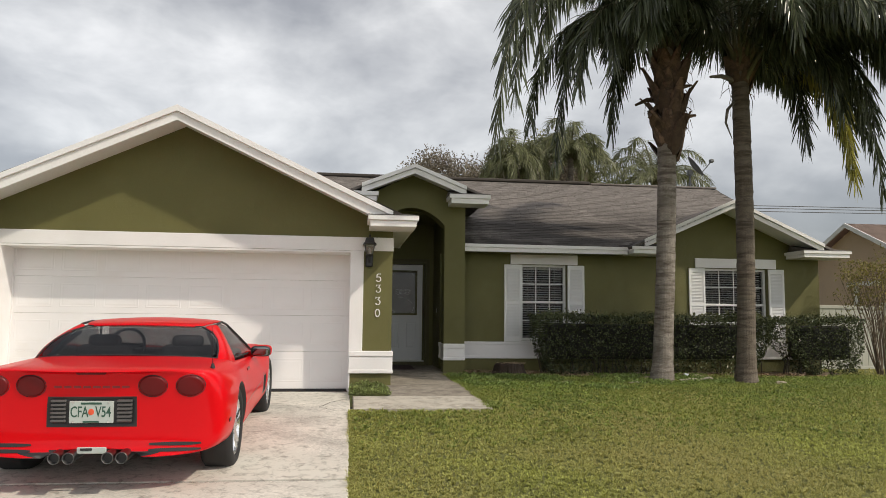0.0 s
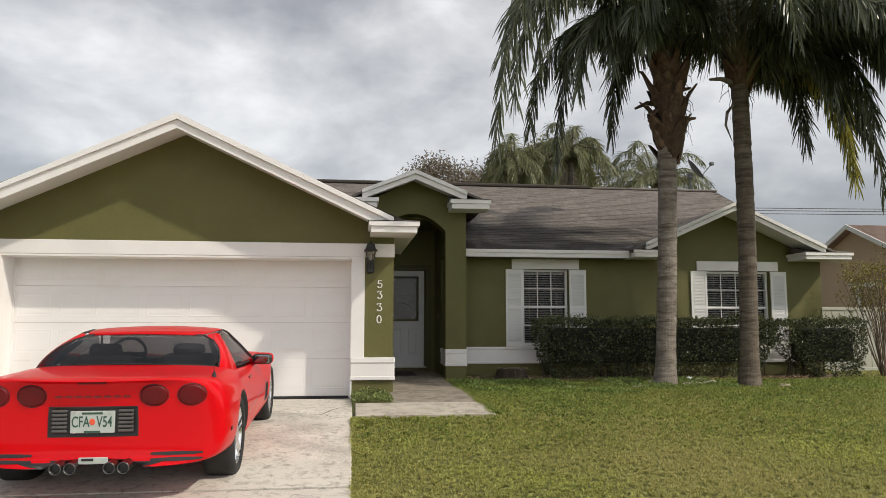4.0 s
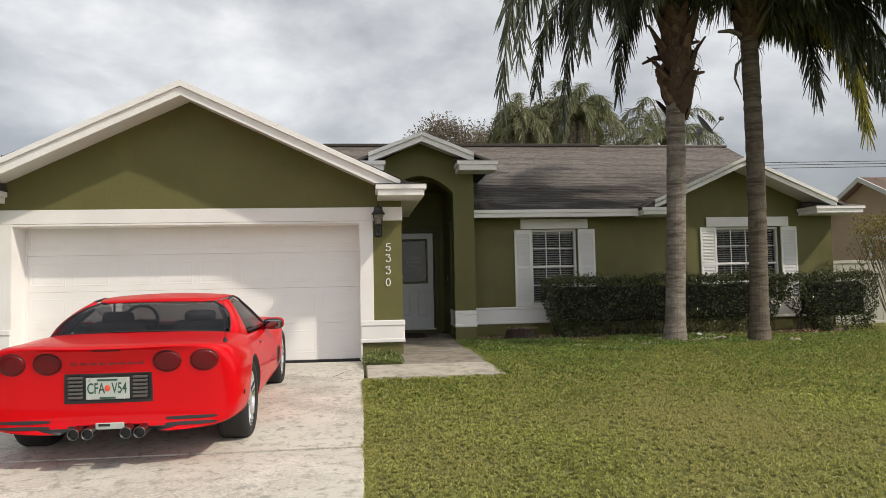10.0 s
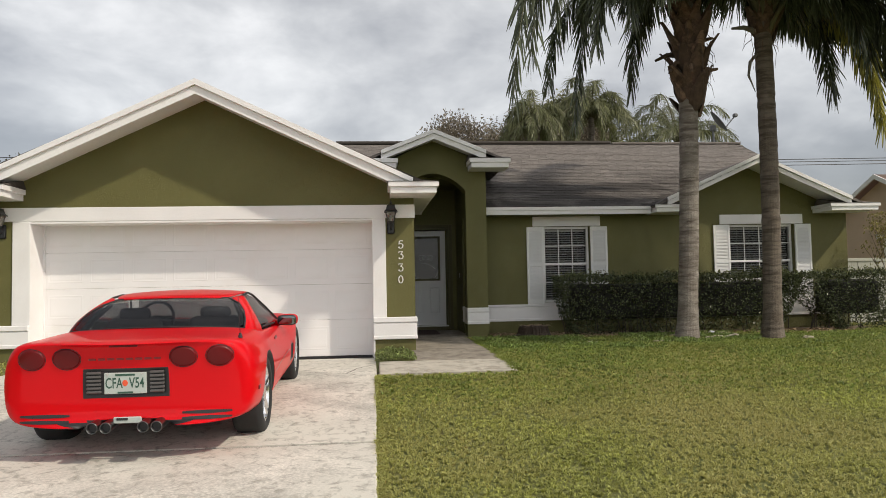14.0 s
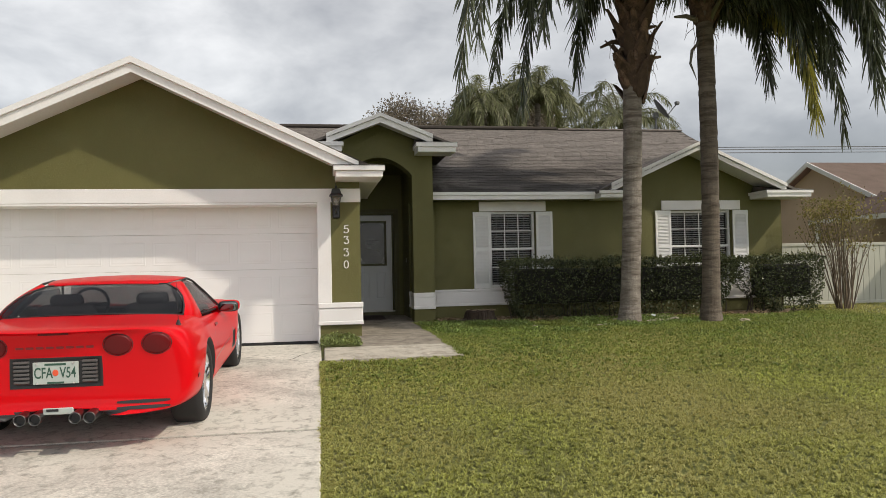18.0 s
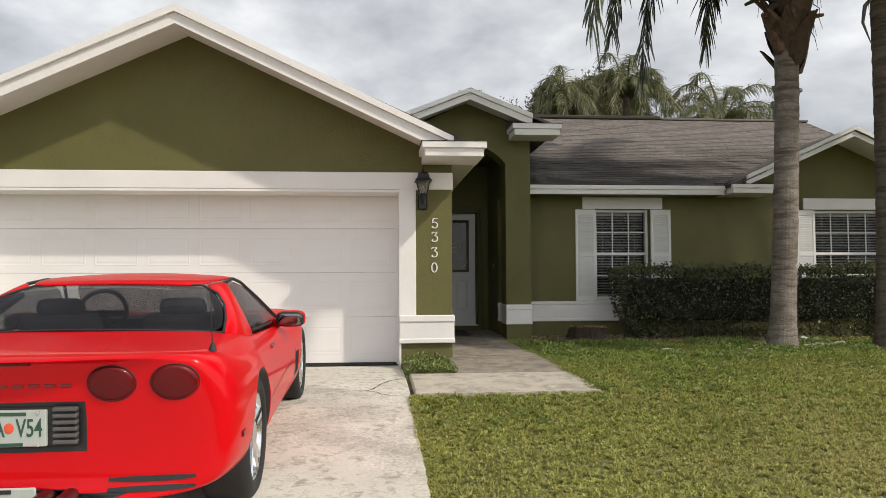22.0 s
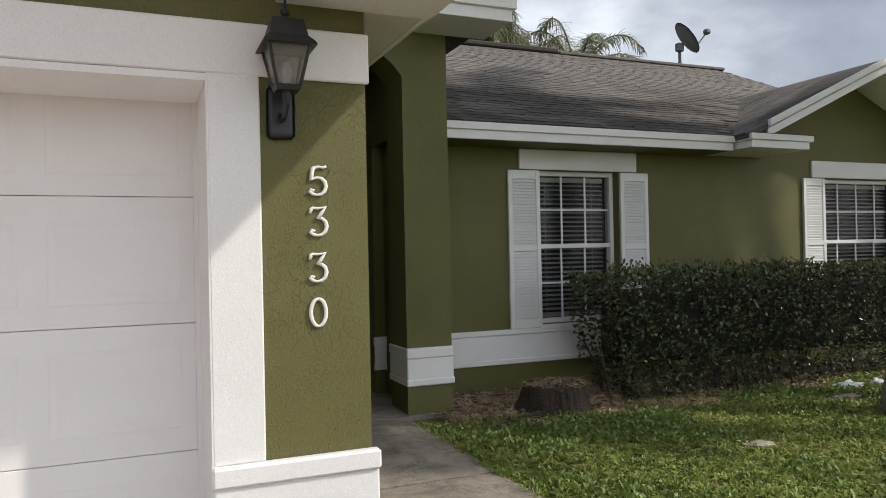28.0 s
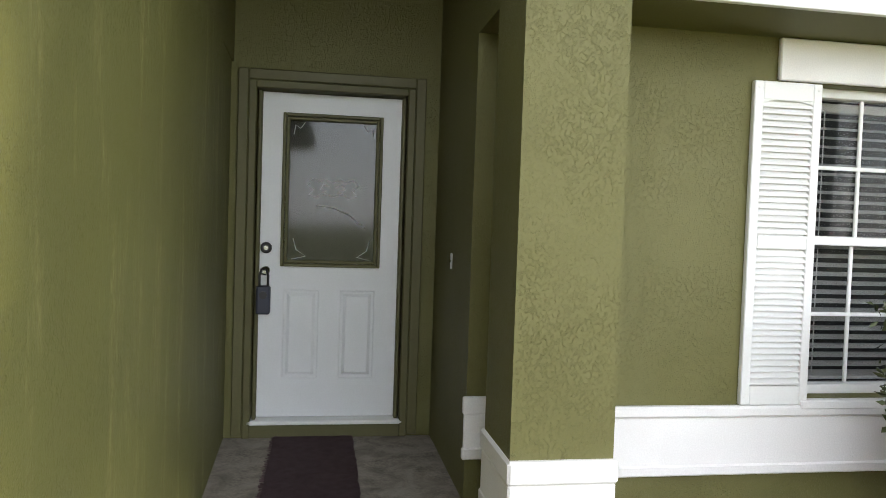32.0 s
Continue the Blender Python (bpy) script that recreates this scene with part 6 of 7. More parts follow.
boots(one, top1, 3.72, 5.48, 0.13, 0.35, 50, BOOT, 3)
boots(two, top2, 4.85, 5.5, 0.13, 0.20, 20, BOOT, 4)
for tree, top, az, z, l, fall in ((one, top1, 205, 4.62, 0.34, 0.22), (one, top1, 350, 4.42, 0.30, -0.10), (one, top1, 160, 4.78, 0.40, 0.05), (one, top1, 15, 4.98, 0.34, -0.14), (one, top1, 250, 4.52, 0.26, 0.16), (two, top2, 190, 5.12, 0.46, -0.02)):
    a = radians(az)
    n = Vector((math.cos(a), math.sin(a), 0))
    p = Vector((top.x, top.y, z)) + n * 0.16
    part("dead_stub", tube([p - n * 0.06, p + n * l * 0.5 + Vector((0, 0, 0.05 - fall * 0.3)), p + n * l + Vector((0, 0, -fall))], [0.055, 0.038, 0.02], 6), BOOT_GREY if tree is two else BOOT, tree)
q = random.Random(21)
for tree, top, lo, hi, r, count in ((one, top1, 4.3, 5.3, 0.30, 26), (two, top2, 4.85, 5.5, 0.20, 14)):
    for k in range(count):
        a = q.uniform(0, 2 * math.pi)
        n = Vector((math.cos(a), math.sin(a), 0))
        p = Vector((top.x, top.y, q.uniform(lo, hi))) + n * r
        e_ = p + n * q.uniform(0.02, 0.14) + Vector((q.uniform(-0.05, 0.05), 0, -q.uniform(0.15, 0.5)))
        part("fibre_strand", tube([p, p.lerp(e_, 0.4) + n * 0.05, e_], [0.007, 0.005, 0.002], 4), BOOT, tree)
p = Vector((top2.x - 0.15, top2.y - 0.05, 4.75))
part("dead_frond_stalk", tube([p, p + Vector((-0.13, 0, -0.15)), p + Vector((-0.17, 0, -0.38)), p + Vector((-0.06, 0, -0.66))], [0.02, 0.028, 0.02, 0.006], 6), BOOT_GREY, two)

# hedge
HEDGE = material("glossy_hedge_leaf", (0.074, 0.087, 0.042), rough=0.26, vary=0.35, scale=2, fine_scale=40, bump=0, island=0.75, through_light=0.06)
HEDGE_NEW = material("pale_hedge_shoot", (0.115, 0.125, 0.04), rough=0.4, vary=0.3, scale=2, bump=0, island=0.5, through_light=0.35)
TWIG = material("dark_twig", (0.06, 0.048, 0.035), rough=0.9, vary=0.3, bump=0.3)
# near-black colour that stands in for the shade between the hedge leaves
CORE = material("hedge_gap_shade", (0.012, 0.012, 0.008), rough=0.95, vary=0.3, bump=0)


def leaf_cloud(points, normals, size, rng, squash=0.5):
    """One small folded leaf at every point."""
    V, F = [], []
    for p, n in zip(points, normals):
        d = (Vector((rng.gauss(0, 1), rng.gauss(0, 1), rng.gauss(0, 1))).normalized() + n * 0.8).normalized()
        s = d.cross(Vector((rng.gauss(0, 1), rng.gauss(0, 1), rng.gauss(0, 1)))).normalized()
        up = s.cross(d)
        l, w = size * rng.uniform(0.7, 1.25), size * squash * rng.uniform(0.8, 1.2)
        m = len(V)
        V += [p, p + d * l * 0.5 + s * w * 0.5 + up * w * 0.12, p + d * l, p + d * l * 0.5 - s * w * 0.5 + up * w * 0.12]
        F += [(m, m + 1, m + 2), (m, m + 2, m + 3)]
    return V, F


def hedge(x0, x1, y0, y1, z0, z1, seed, label, tuck=(0.22, 0.22), per=1650):
    """A clipped hedge, fuller above than at its foot; tuck: how far each end draws in towards the ground."""
    q = random.Random(seed)
    ob = thing("hedge", ((x0 + x1) / 2, (y0 + y1) / 2, z0), label, "hedge")
    o = Vector(((x0 + x1) / 2, (y0 + y1) / 2, z0))
    # a plain dark box, no branches: it paints the deep shade behind the foliage
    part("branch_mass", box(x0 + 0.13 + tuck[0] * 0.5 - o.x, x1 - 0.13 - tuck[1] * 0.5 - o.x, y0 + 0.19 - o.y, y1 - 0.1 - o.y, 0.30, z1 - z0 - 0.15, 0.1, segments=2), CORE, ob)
    faces_ = [((x0, y0, z0), (x1 - x0, 0, 0), (0, 0, z1 - z0), (0, -1, 0)), ((x0, y0, z1), (x1 - x0, 0, 0), (0, y1 - y0, 0), (0, 0, 1)),
              ((x0, y0, z0), (0, y1 - y0, 0), (0, 0, z1 - z0), (-1, 0, 0)), ((x1, y0, z0), (0, y1 - y0, 0), (0, 0, z1 - z0), (1, 0, 0))]
    P, N, P2, N2 = [], [], [], []
    for a, u, v, n in faces_:
        a, u, v, n = Vector(a), Vector(u), Vector(v), Vector(n)
        for _ in range(int(u.length * v.length * per)):
            p = a + u * q.random() + v * q.random()
            low = (p.z - z0) / (z1 - z0)
            if low < 0.10 and q.random() > low / 0.10 * 0.8 + 0.2:
                continue
            bulge = 0.10 * noise.noise((p.x * 2.1, p.z * 2.1 + p.y * 2, seed)) + 0.06 * noise.noise((p.x * 7, p.z * 7, seed + p.y * 6))
            c = p - Vector(((x0 + x1) / 2, (y0 + y1) / 2, z0 + (z1 - z0) * 0.5))
            edge = max(0, abs(c.x) - (x1 - x0) / 2 + 0.14) + max(0, c.z - (z1 - z0) / 2 + 0.12) * 0.6
            p = p + n * (bulge - abs(q.gauss(0, 0.06)) - edge * 0.25 * (1 if n.y < 0 else 0.5)) - o
            foot = (1 - low) ** 1.5
            near0, near1 = max(0.0, 1 - (p.x + o.x - x0) / 0.7), max(0.0, 1 - (x1 - p.x - o.x) / 0.7)
            p.x += foot * (tuck[0] * near0 - tuck[1] * near1)
            p.y += foot * 0.13 * max(0.0, 1 - (p.y + o.y - y0) / 0.5)
            if n.z > 0 and q.random() < 0.25:
                P2.append(p + Vector((0, 0, q.uniform(0, 0.09))))
                N2.append(n)
            else:
                (P2 if q.random() < 0.02 else P).append(p)
                (N2 if len(P2) > len(N2) else N).append(n)
    for nm, pp, nn, mm in (("foliage", P, N, HEDGE), ("shoot_growth", P2, N2, HEDGE_NEW)):
        V, F = leaf_cloud(pp, nn, 0.047, q, 0.58)
        s_ = shape(nm, V, F, mm, ob)
        s_["kind"] = "stuff"
    bm = bmesh.new()
    for k in range(int((x1 - x0) * 7)):
        x, y = q.uniform(x0 + 0.1, x1 - 0.1) - o.x, q.uniform(y0 + 0.1, y1 - 0.15) - o.y
        tube([(x, y, -0.05), (x + q.uniform(-0.08, 0.08), y + q.uniform(-0.06, 0.06), 0.22), (x + q.uniform(-0.16, 0.16), y + q.uniform(-0.1, 0.1), 0.5)], [0.014, 0.010, 0.006], 5, bm)
    s_ = part("stem_growth", bm, TWIG, ob)
    s_["kind"] = "stuff"
    return ob


hedge(3.30, 7.98, 13.22, 14.02, 0.68, 1.78, 5, "long clipped dark green hedge below the windows", (0.30, 0.55))
hedge(8.04, 9.72, 13.15, 13.95, 0.68, 1.78, 6, "short clipped dark green hedge by the house corner", (0.62, 0.12))

# twiggy half-bare bush by the corner
STEM = material("bare_brown_stem", (0.16, 0.12, 0.085), rough=0.85, vary=0.3, bump=0.2)
YLEAF = material("yellow_green_leaf", (0.235, 0.20, 0.055), rough=0.5, vary=0.3, bump=0, island=0.5, through_light=0.35)
bush = thing("twiggy_bush", (10.5, 13.7, 0.68), "half-bare bush of brown stems with yellowing leaves on top", "bush")
bm = bmesh.new()
tips = []
for k in range(46):
    a, s_ = rng.uniform(0, 6.28), rng.uniform(0.1, 0.95)
    h = rng.uniform(1.2, 2.2)
    p1_ = Vector((0.15 * math.cos(a), 0.12 * math.sin(a), 0))
    p2_ = Vector((s_ * 0.5 * math.cos(a) + rng.uniform(-0.1, 0.1), s_ * 0.4 * math.sin(a), h * 0.5))
    p3_ = Vector((s_ * math.cos(a) + rng.uniform(-0.15, 0.15), s_ * 0.7 * math.sin(a), h))
    tube([p1_, p2_, p3_], [0.011, 0.008, 0.004], 5, bm)
    tips.append(p3_)
    for j in range(3):
        b_ = p2_.lerp(p3_, rng.random())
        e_ = b_ + Vector((rng.uniform(-0.25, 0.25), rng.uniform(-0.2, 0.2), rng.uniform(0.1, 0.4)))
        tube([b_, e_], [0.005, 0.002], 4, bm)
        tips.append(e_)
part("stem_growth", bm, STEM, bush)["kind"] = "stuff"
P = [t + Vector((rng.gauss(0, 0.09), rng.gauss(0, 0.09), rng.gauss(0, 0.06))) for t in tips for _ in range(20 if t.z > 1.75 else 7) if t.z > 1.2]
V, F = leaf_cloud(P, [Vector((0, 0, 1))] * len(P), 0.06, rng)
shape("foliage", V, F, YLEAF, bush)["kind"] = "stuff"

# weeds in the little bed by the pier
WEED = material("weed_leaf", (0.19, 0.23, 0.075), rough=0.5, vary=0.3, bump=0, island=0.6, through_light=0.35)
weeds = thing("weed_patch", (0.18, 10.5, ground_z(10.5) - 0.03), "low patch of green weeds in the bed by the garage pier", "weeds", kind="stuff")
P = []
for _ in range(3600):
    x, y = rng.uniform(-0.23, 0.31), rng.uniform(-0.53, 0.5)
    h = max(0.0, 0.125 * (1 - (x / 0.36) ** 2) * (0.5 + 1.0 * noise.noise((x * 6, y * 6, 2))))
    if h < 0.02 and rng.random() < 0.7:
        continue
    P.append(Vector((x, y, 0.02 + h * rng.random() ** 0.6)))
V, F = leaf_cloud(P, [Vector((0, 0, 1))] * len(P), 0.034, rng, 0.55)
shape("foliage", V, F, WEED, weeds)

# broad-leaved weeds in the turf near the house
CLOVERLEAF = material("bright_clover_leaf", (0.17, 0.235, 0.055), rough=0.5, vary=0.3, bump=0, island=0.5, through_light=0.3)
clover = thing("clover_patch", (3.4, 12.2, 0.69), "bright green clover and broad-leaved weeds in the turf by the bed", "weeds", kind="stuff")
P = []
for _ in range(26000):
    x, y = rng.uniform(-1.75, 3.6), rng.uniform(-1.6, 1.05)
    if noise.noise((x * 1.1, y * 1.3, 7)) + 0.5 * noise.noise((x * 3.3, y * 3.3, 2)) + 0.12 * y < 0.05:
        continue
    P.append(Vector((x, y, rng.uniform(0.0, 0.05))))
V, F = leaf_cloud(P, [Vector((0, 0, 1))] * len(P), 0.032, rng, 0.75)
shape("foliage", V, F, CLOVERLEAF, clover)

# stump, litter
STUMPBARK = material("weathered_stump", (0.040, 0.027, 0.019), rough=0.95, vary=0.35, scale=9, fine_scale=70, bump=0.9, depth=0.02, stain=(0.05, 0.038, 0.03), stain_scale=5, spread=(0.5, 0.72))
STUMPTOP = material("grey_cut_wood", (0.055, 0.038, 0.027), rough=0.95, vary=0.35, scale=12, fine_scale=90, bump=0.8, depth=0.01)
stump = thing("tree_stump", (2.82, 13.45, 0.66), "low weathered tree stump in the bed by the house", "stump")
bm = bmesh.new()
rings = []
N = 84
for z, r in ((-0.08, 0.40), (0.0, 0.35), (0.05, 0.315), (0.10, 0.29), (0.16, 0.275), (0.205, 0.265), (0.235, 0.24)):
    ring_ = []
    for k in range(N):
        a = 2 * math.pi * k / N
        c, s_ = math.cos(a), math.sin(a)
        ridge = 0.10 * noise.noise((c * 2.2, s_ * 2.2, 1)) + 0.09 * noise.noise((c * 7, s_ * 7, z * 2)) + 0.05 * noise.noise((c * 16, s_ * 16, z * 7))
        root = 0.16 * max(0, math.sin(a * 5 + 0.7)) * max(0, 0.12 - z)
        ring_.append(bm.verts.new((r * c * (1 + ridge) + root * c, r * 0.86 * s_ * (1 + ridge) + root * s_, z + (0.035 * noise.noise((c * 4, s_ * 4, 9)) if z > 0.15 else 0))))
    rings.append(ring_)
for a, b in zip(rings, rings[1:]):
    for k in range(N):
        bm.faces.new((a[k], a[(k + 1) % N], b[(k + 1) % N], b[k]))
part("bark", bm, STUMPBARK, stump)
bm = bmesh.new()
v0 = bm.verts.new((0, 0, 0.18))
mid_ = [bm.verts.new((0.16 * math.cos(a), 0.135 * math.sin(a), 0.195 + 0.03 * noise.noise((math.cos(a) * 3, math.sin(a) * 3, 4)))) for a in (2 * math.pi * k / 42 for k in range(42))]
rim_ = [bm.verts.new((0.25 * math.cos(a), 0.213 * math.sin(a), 0.226 + 0.03 * noise.noise((math.cos(a) * 4, math.sin(a) * 4, 9)))) for a in (2 * math.pi * k / 42 for k in range(42))]
for k in range(42):
    bm.faces.new((mid_[k], mid_[(k + 1) % 42], v0))
    bm.faces.new((rim_[k], rim_[(k + 1) % 42], mid_[(k + 1) % 42], mid_[k]))
part("cut_top", bm, STUMPTOP, stump)

STRAW = material("tan_pine_straw", (0.54, 0.40, 0.26), rough=0.8, vary=0.3, scale=6, bump=0, island=0.5)
straw = thing("pine_straw", (2.9, 13.5, 0.68), "loose tan and brown straw strewn over the bed and the stump", "straw", kind="stuff")
V, F = [], []
for k in range(7000):
    x, y = rng.uniform(-0.95, 1.6), rng.uniform(-0.55, 0.8)
    if rng.random() > 0.75 + 0.9 * noise.noise((x * 2.2, y * 2.2, 3)):
        continue
    on_top = (x + 0.04) ** 2 + ((y + 0.05) * 1.15) ** 2 < 0.27 ** 2
    if not on_top and (x + 0.04) ** 2 + ((y + 0.05) * 1.1) ** 2 < 0.38 ** 2:
        continue
    a, l, w = rng.uniform(0, 6.28), rng.uniform(0.04, 0.15), rng.uniform(0.0015, 0.0035)
    d = Vector((math.cos(a), math.sin(a), rng.uniform(-0.1, 0.2)))
    s_ = Vector((-math.sin(a), math.cos(a), 0)) * w
    p = Vector((x, y, (0.20 if on_top else 0.005) + rng.uniform(0, 0.025)))
    m = len(V)
    V += [p - s_, p + s_, p + d * l * 0.5 + s_ + Vector((0, 0, 0.008)), p + d * l * 0.5 - s_ + Vector((0, 0, 0.008)), p + d * l]
    F += [(m, m + 1, m + 2, m + 3), (m + 3, m + 2, m + 4)]
shape("strand_mass", V, F, STRAW, straw)

DEADLEAF = material("dead_brown_leaf", (0.29, 0.20, 0.125), rough=0.85, vary=0.4, scale=20, bump=0.1, island=0.5)
litter = thing("leaf_litter", (3.2, 13.4, 0.68), "scatter of brown dead leaves and twigs on bare soil by the wall", "leaf litter", kind="stuff")
V, F = [], []
for _ in range(2600):
    x, y = rng.uniform(-1.35, 5.6), rng.uniform(-0.55, 0.98)
    if x > 0.3 and y > 0.1 and rng.random() < 0.9:
        continue
    if y < -0.2 and rng.random() < 0.6:
        continue
    a = rng.uniform(0, 6.28)
    l, w = rng.uniform(0.03, 0.11), rng.uniform(0.012, 0.03)
    d, s_ = Vector((math.cos(a), math.sin(a), rng.uniform(-0.1, 0.3))), Vector((-math.sin(a), math.cos(a), rng.uniform(-0.3, 0.3)))
    p = Vector((x, y, rng.uniform(0.0, 0.035)))
    m = len(V)
    V += [p, p + d * l * 0.5 + s_ * w + Vector((0, 0, 0.012)), p + d * l, p + d * l * 0.5 - s_ * w + Vector((0, 0, 0.012))]
    F += [(m, m + 1, m + 2), (m, m + 2, m + 3)]
shape("foliage", V, F, DEADLEAF, litter)
BEDSOIL = material("bare_brown_soil", (0.25, 0.185, 0.12), rough=0.95, vary=0.35, scale=8, fine_scale=90, bump=0.8, depth=0.02, tint=(0.31, 0.235, 0.16), stain=(0.11, 0.08, 0.052), stain_scale=3, spread=(0.5, 0.7))
bm = bmesh.new()
g = [[bm.verts.new((1.9 + 7.9 * i / 60, 12.95 + 0.12 * noise.noise((i * 0.5, 3, 0)) + 1.45 * j / 12, 0.668 + 0.014 * noise.noise((i * 0.8, j * 0.8, 0)) + (0.01 if j else -0.03))) for i in range(61)] for j in range(13)]
for a, b in zip(g, g[1:]):
    for k in range(60):
        bm.faces.new((a[k], a[k + 1], b[k + 1], b[k]))
plain("bed_soil", bm, BEDSOIL, "bare brown soil bed along the house wall", "soil bed")

PALE = material("pale_dry_wood", (0.42, 0.37, 0.29), rough=0.8, vary=0.2, scale=8, bump=0.3)
for pts, r in (([(5.40, 12.0, 0.70), (5.58, 11.96, 0.73), (5.76, 12.0, 0.715), (5.9, 11.93, 0.76), (5.98, 11.98, 0.74)], 0.022), ([(4.35, 11.6, 0.70), (4.5, 11.55, 0.715), (4.72, 11.6, 0.705)], 0.014), ([(2.1, 13.05, 0.70), (2.35, 13.15, 0.72), (2.5, 13.1, 0.76)], 0.018)):
    st = thing("fallen_stick", pts[0], "pale dry fallen stick on the grass", "stick")
    part("wood", tube([Vector(p_) - Vector(pts[0]) for p_ in pts], [r, r, r * 0.9, r * 0.8, r * 0.5][:len(pts)], 7), PALE if r != 0.018 else TWIG, st)
PAPER = material("crumpled_plastic", (0.55, 0.57, 0.60), rough=0.5, vary=0.2, scale=12, bump=0.3)
TANROCK = material("tan_chip", (0.33, 0.29, 0.21), rough=0.9, vary=0.3, scale=10, bump=0.6)


def crumple(name, at, sx, sy, sz, mat, label, category, seed):
    ob = thing(name, at, label, category)
    bm = bmesh.new()
    bmesh.ops.create_icosphere(bm, subdivisions=3, radius=1)
    for v in bm.verts:
        k = 1 + 0.45 * noise.noise(v.co * 2.3 + Vector((seed, 0, 0)))
        v.co = Vector((v.co.x * sx * k, v.co.y * sy * k, max(0, v.co.z * sz * k + sz * 0.35)))
    part("body", bm, mat, ob)
    return ob


crumple("plastic_scrap", (5.62, 12.95, 0.685), 0.15, 0.09, 0.05, PAPER, "crumpled grey-white plastic scrap under the hedge", "litter", 1)
crumple("plastic_scrap", (5.95, 12.9, 0.685), 0.07, 0.05, 0.05, PAPER, "small white plastic scrap under the hedge", "litter", 2)
crumple("husk", (5.2, 12.62, 0.69), 0.16, 0.05, 0.03, TANROCK, "tan palm husk lying on the grass", "palm husk", 3)
crumple("husk", (3.42, 11.85, 0.685), 0.10, 0.08, 0.02, TANROCK, "flat tan patch of dry thatch in the lawn", "palm husk", 4)
crumple("husk", (6.05, 12.75, 0.69), 0.15, 0.06, 0.04, TANROCK, "tan palm husk near the hedge", "palm husk", 5)
crumple("husk", (6.9, 11.5, 0.70), 0.09, 0.05, 0.03, TANROCK, "tan palm husk by the palm trunk", "palm husk", 7)

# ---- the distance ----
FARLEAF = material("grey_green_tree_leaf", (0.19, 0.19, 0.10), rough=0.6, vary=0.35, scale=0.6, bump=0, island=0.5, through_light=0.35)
DRYLEAF = material("brown_grey_tree_leaf", (0.20, 0.168, 0.125), rough=0.7, vary=0.4, scale=0.6, bump=0, island=0.5, through_light=0.3)
OAKLEAF = material("dark_oak_leaf", (0.068, 0.064, 0.038), rough=0.6, vary=0.35, scale=0.4, bump=0, island=0.5, through_light=0.35)
FARBARK = material("dark_tree_bark", (0.07, 0.06, 0.05), rough=0.95, vary=0.3, bump=0.3)


def broad_tree(at, height, spread, count, leaf, mat, seed, label, low=0.3, flat=0.6, limbs=9):
    q = random.Random(seed)
    tree = thing("broad_tree", at, label, "tree")
    bm = tube([(0, 0, -0.2), (0.1, 0, height * low * 0.5), (0, 0.1, height * low)], [spread * 0.075, spread * 0.06, spread * 0.055], 9)
    ends = []
    for k in range(limbs):
        a = k * 2.4 + q.uniform(-0.3, 0.3)
        r = spread * q.uniform(0.45, 0.85)
        mid = Vector((r * 0.45 * math.cos(a), r * 0.45 * math.sin(a), height * (low + 0.18)))
        end = Vector((r * math.cos(a), r * math.sin(a), height * q.uniform(low + 0.2, 0.85)))
        tube([(0, 0, height * low * 0.9), mid, end], [spread * 0.035, spread * 0.022, spread * 0.006], 6, bm)
        ends += [mid.lerp(end, 0.5), end]
        for j in range(3):
            b_ = mid.lerp(end, q.random())
            e_ = b_ + Vector((q.gauss(0, 1), q.gauss(0, 1), q.uniform(0, 1))) * spread * 0.2
            tube([b_, e_], [spread * 0.01, spread * 0.003], 5, bm)
            ends.append(e_)
    part("trunk", bm, FARBARK, tree)
    P, N = [], []
    for _ in range(count):
        c = q.choice(ends)
        g = Vector((q.gauss(0, 1), q.gauss(0, 1), q.gauss(0, 1) * flat))
        g *= spread * 0.15 * min(1.0, 1.7 / g.length)
        P.append(c + g)
        N.append(g.normalized())
    V, F = leaf_cloud(P, N, leaf, q, 0.6)
    shape("crown", V, F, mat, tree)["kind"] = "stuff"
    return tree


broad_tree((7.3, 30, 0.7), 9.9, 2.7, 26000, 0.10, DRYLEAF, 12, "grey-brown half-bare tree behind the roof", 0.4, 0.6)
broad_tree((5.0, 33, 0.7), 10.0, 3.0, 22000, 0.11, DRYLEAF, 1, "sparse grey-brown tree behind the roof", 0.4, 0.6)
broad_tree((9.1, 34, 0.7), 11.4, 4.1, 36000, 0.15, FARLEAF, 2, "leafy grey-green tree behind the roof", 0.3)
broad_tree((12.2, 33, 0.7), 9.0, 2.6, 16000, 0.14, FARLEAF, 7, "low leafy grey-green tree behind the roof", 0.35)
broad_tree((-28, 46, 0.7), 10.0, 9.0, 48000, 0.19, OAKLEAF, 3, "wide spreading dark oak beyond a chain-link fence", 0.2, 0.6, 18)
broad_tree((-38, 60, 0.7), 11, 9, 16000, 0.28, OAKLEAF, 4, "wide dark oak in the distance", 0.22, 0.45, 11)
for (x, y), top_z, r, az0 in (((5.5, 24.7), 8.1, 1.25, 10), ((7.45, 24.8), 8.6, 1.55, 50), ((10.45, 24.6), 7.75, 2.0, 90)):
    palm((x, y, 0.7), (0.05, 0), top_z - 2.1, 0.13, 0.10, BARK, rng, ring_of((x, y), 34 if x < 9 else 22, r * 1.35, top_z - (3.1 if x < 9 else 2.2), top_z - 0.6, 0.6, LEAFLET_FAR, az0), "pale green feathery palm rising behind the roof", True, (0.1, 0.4))

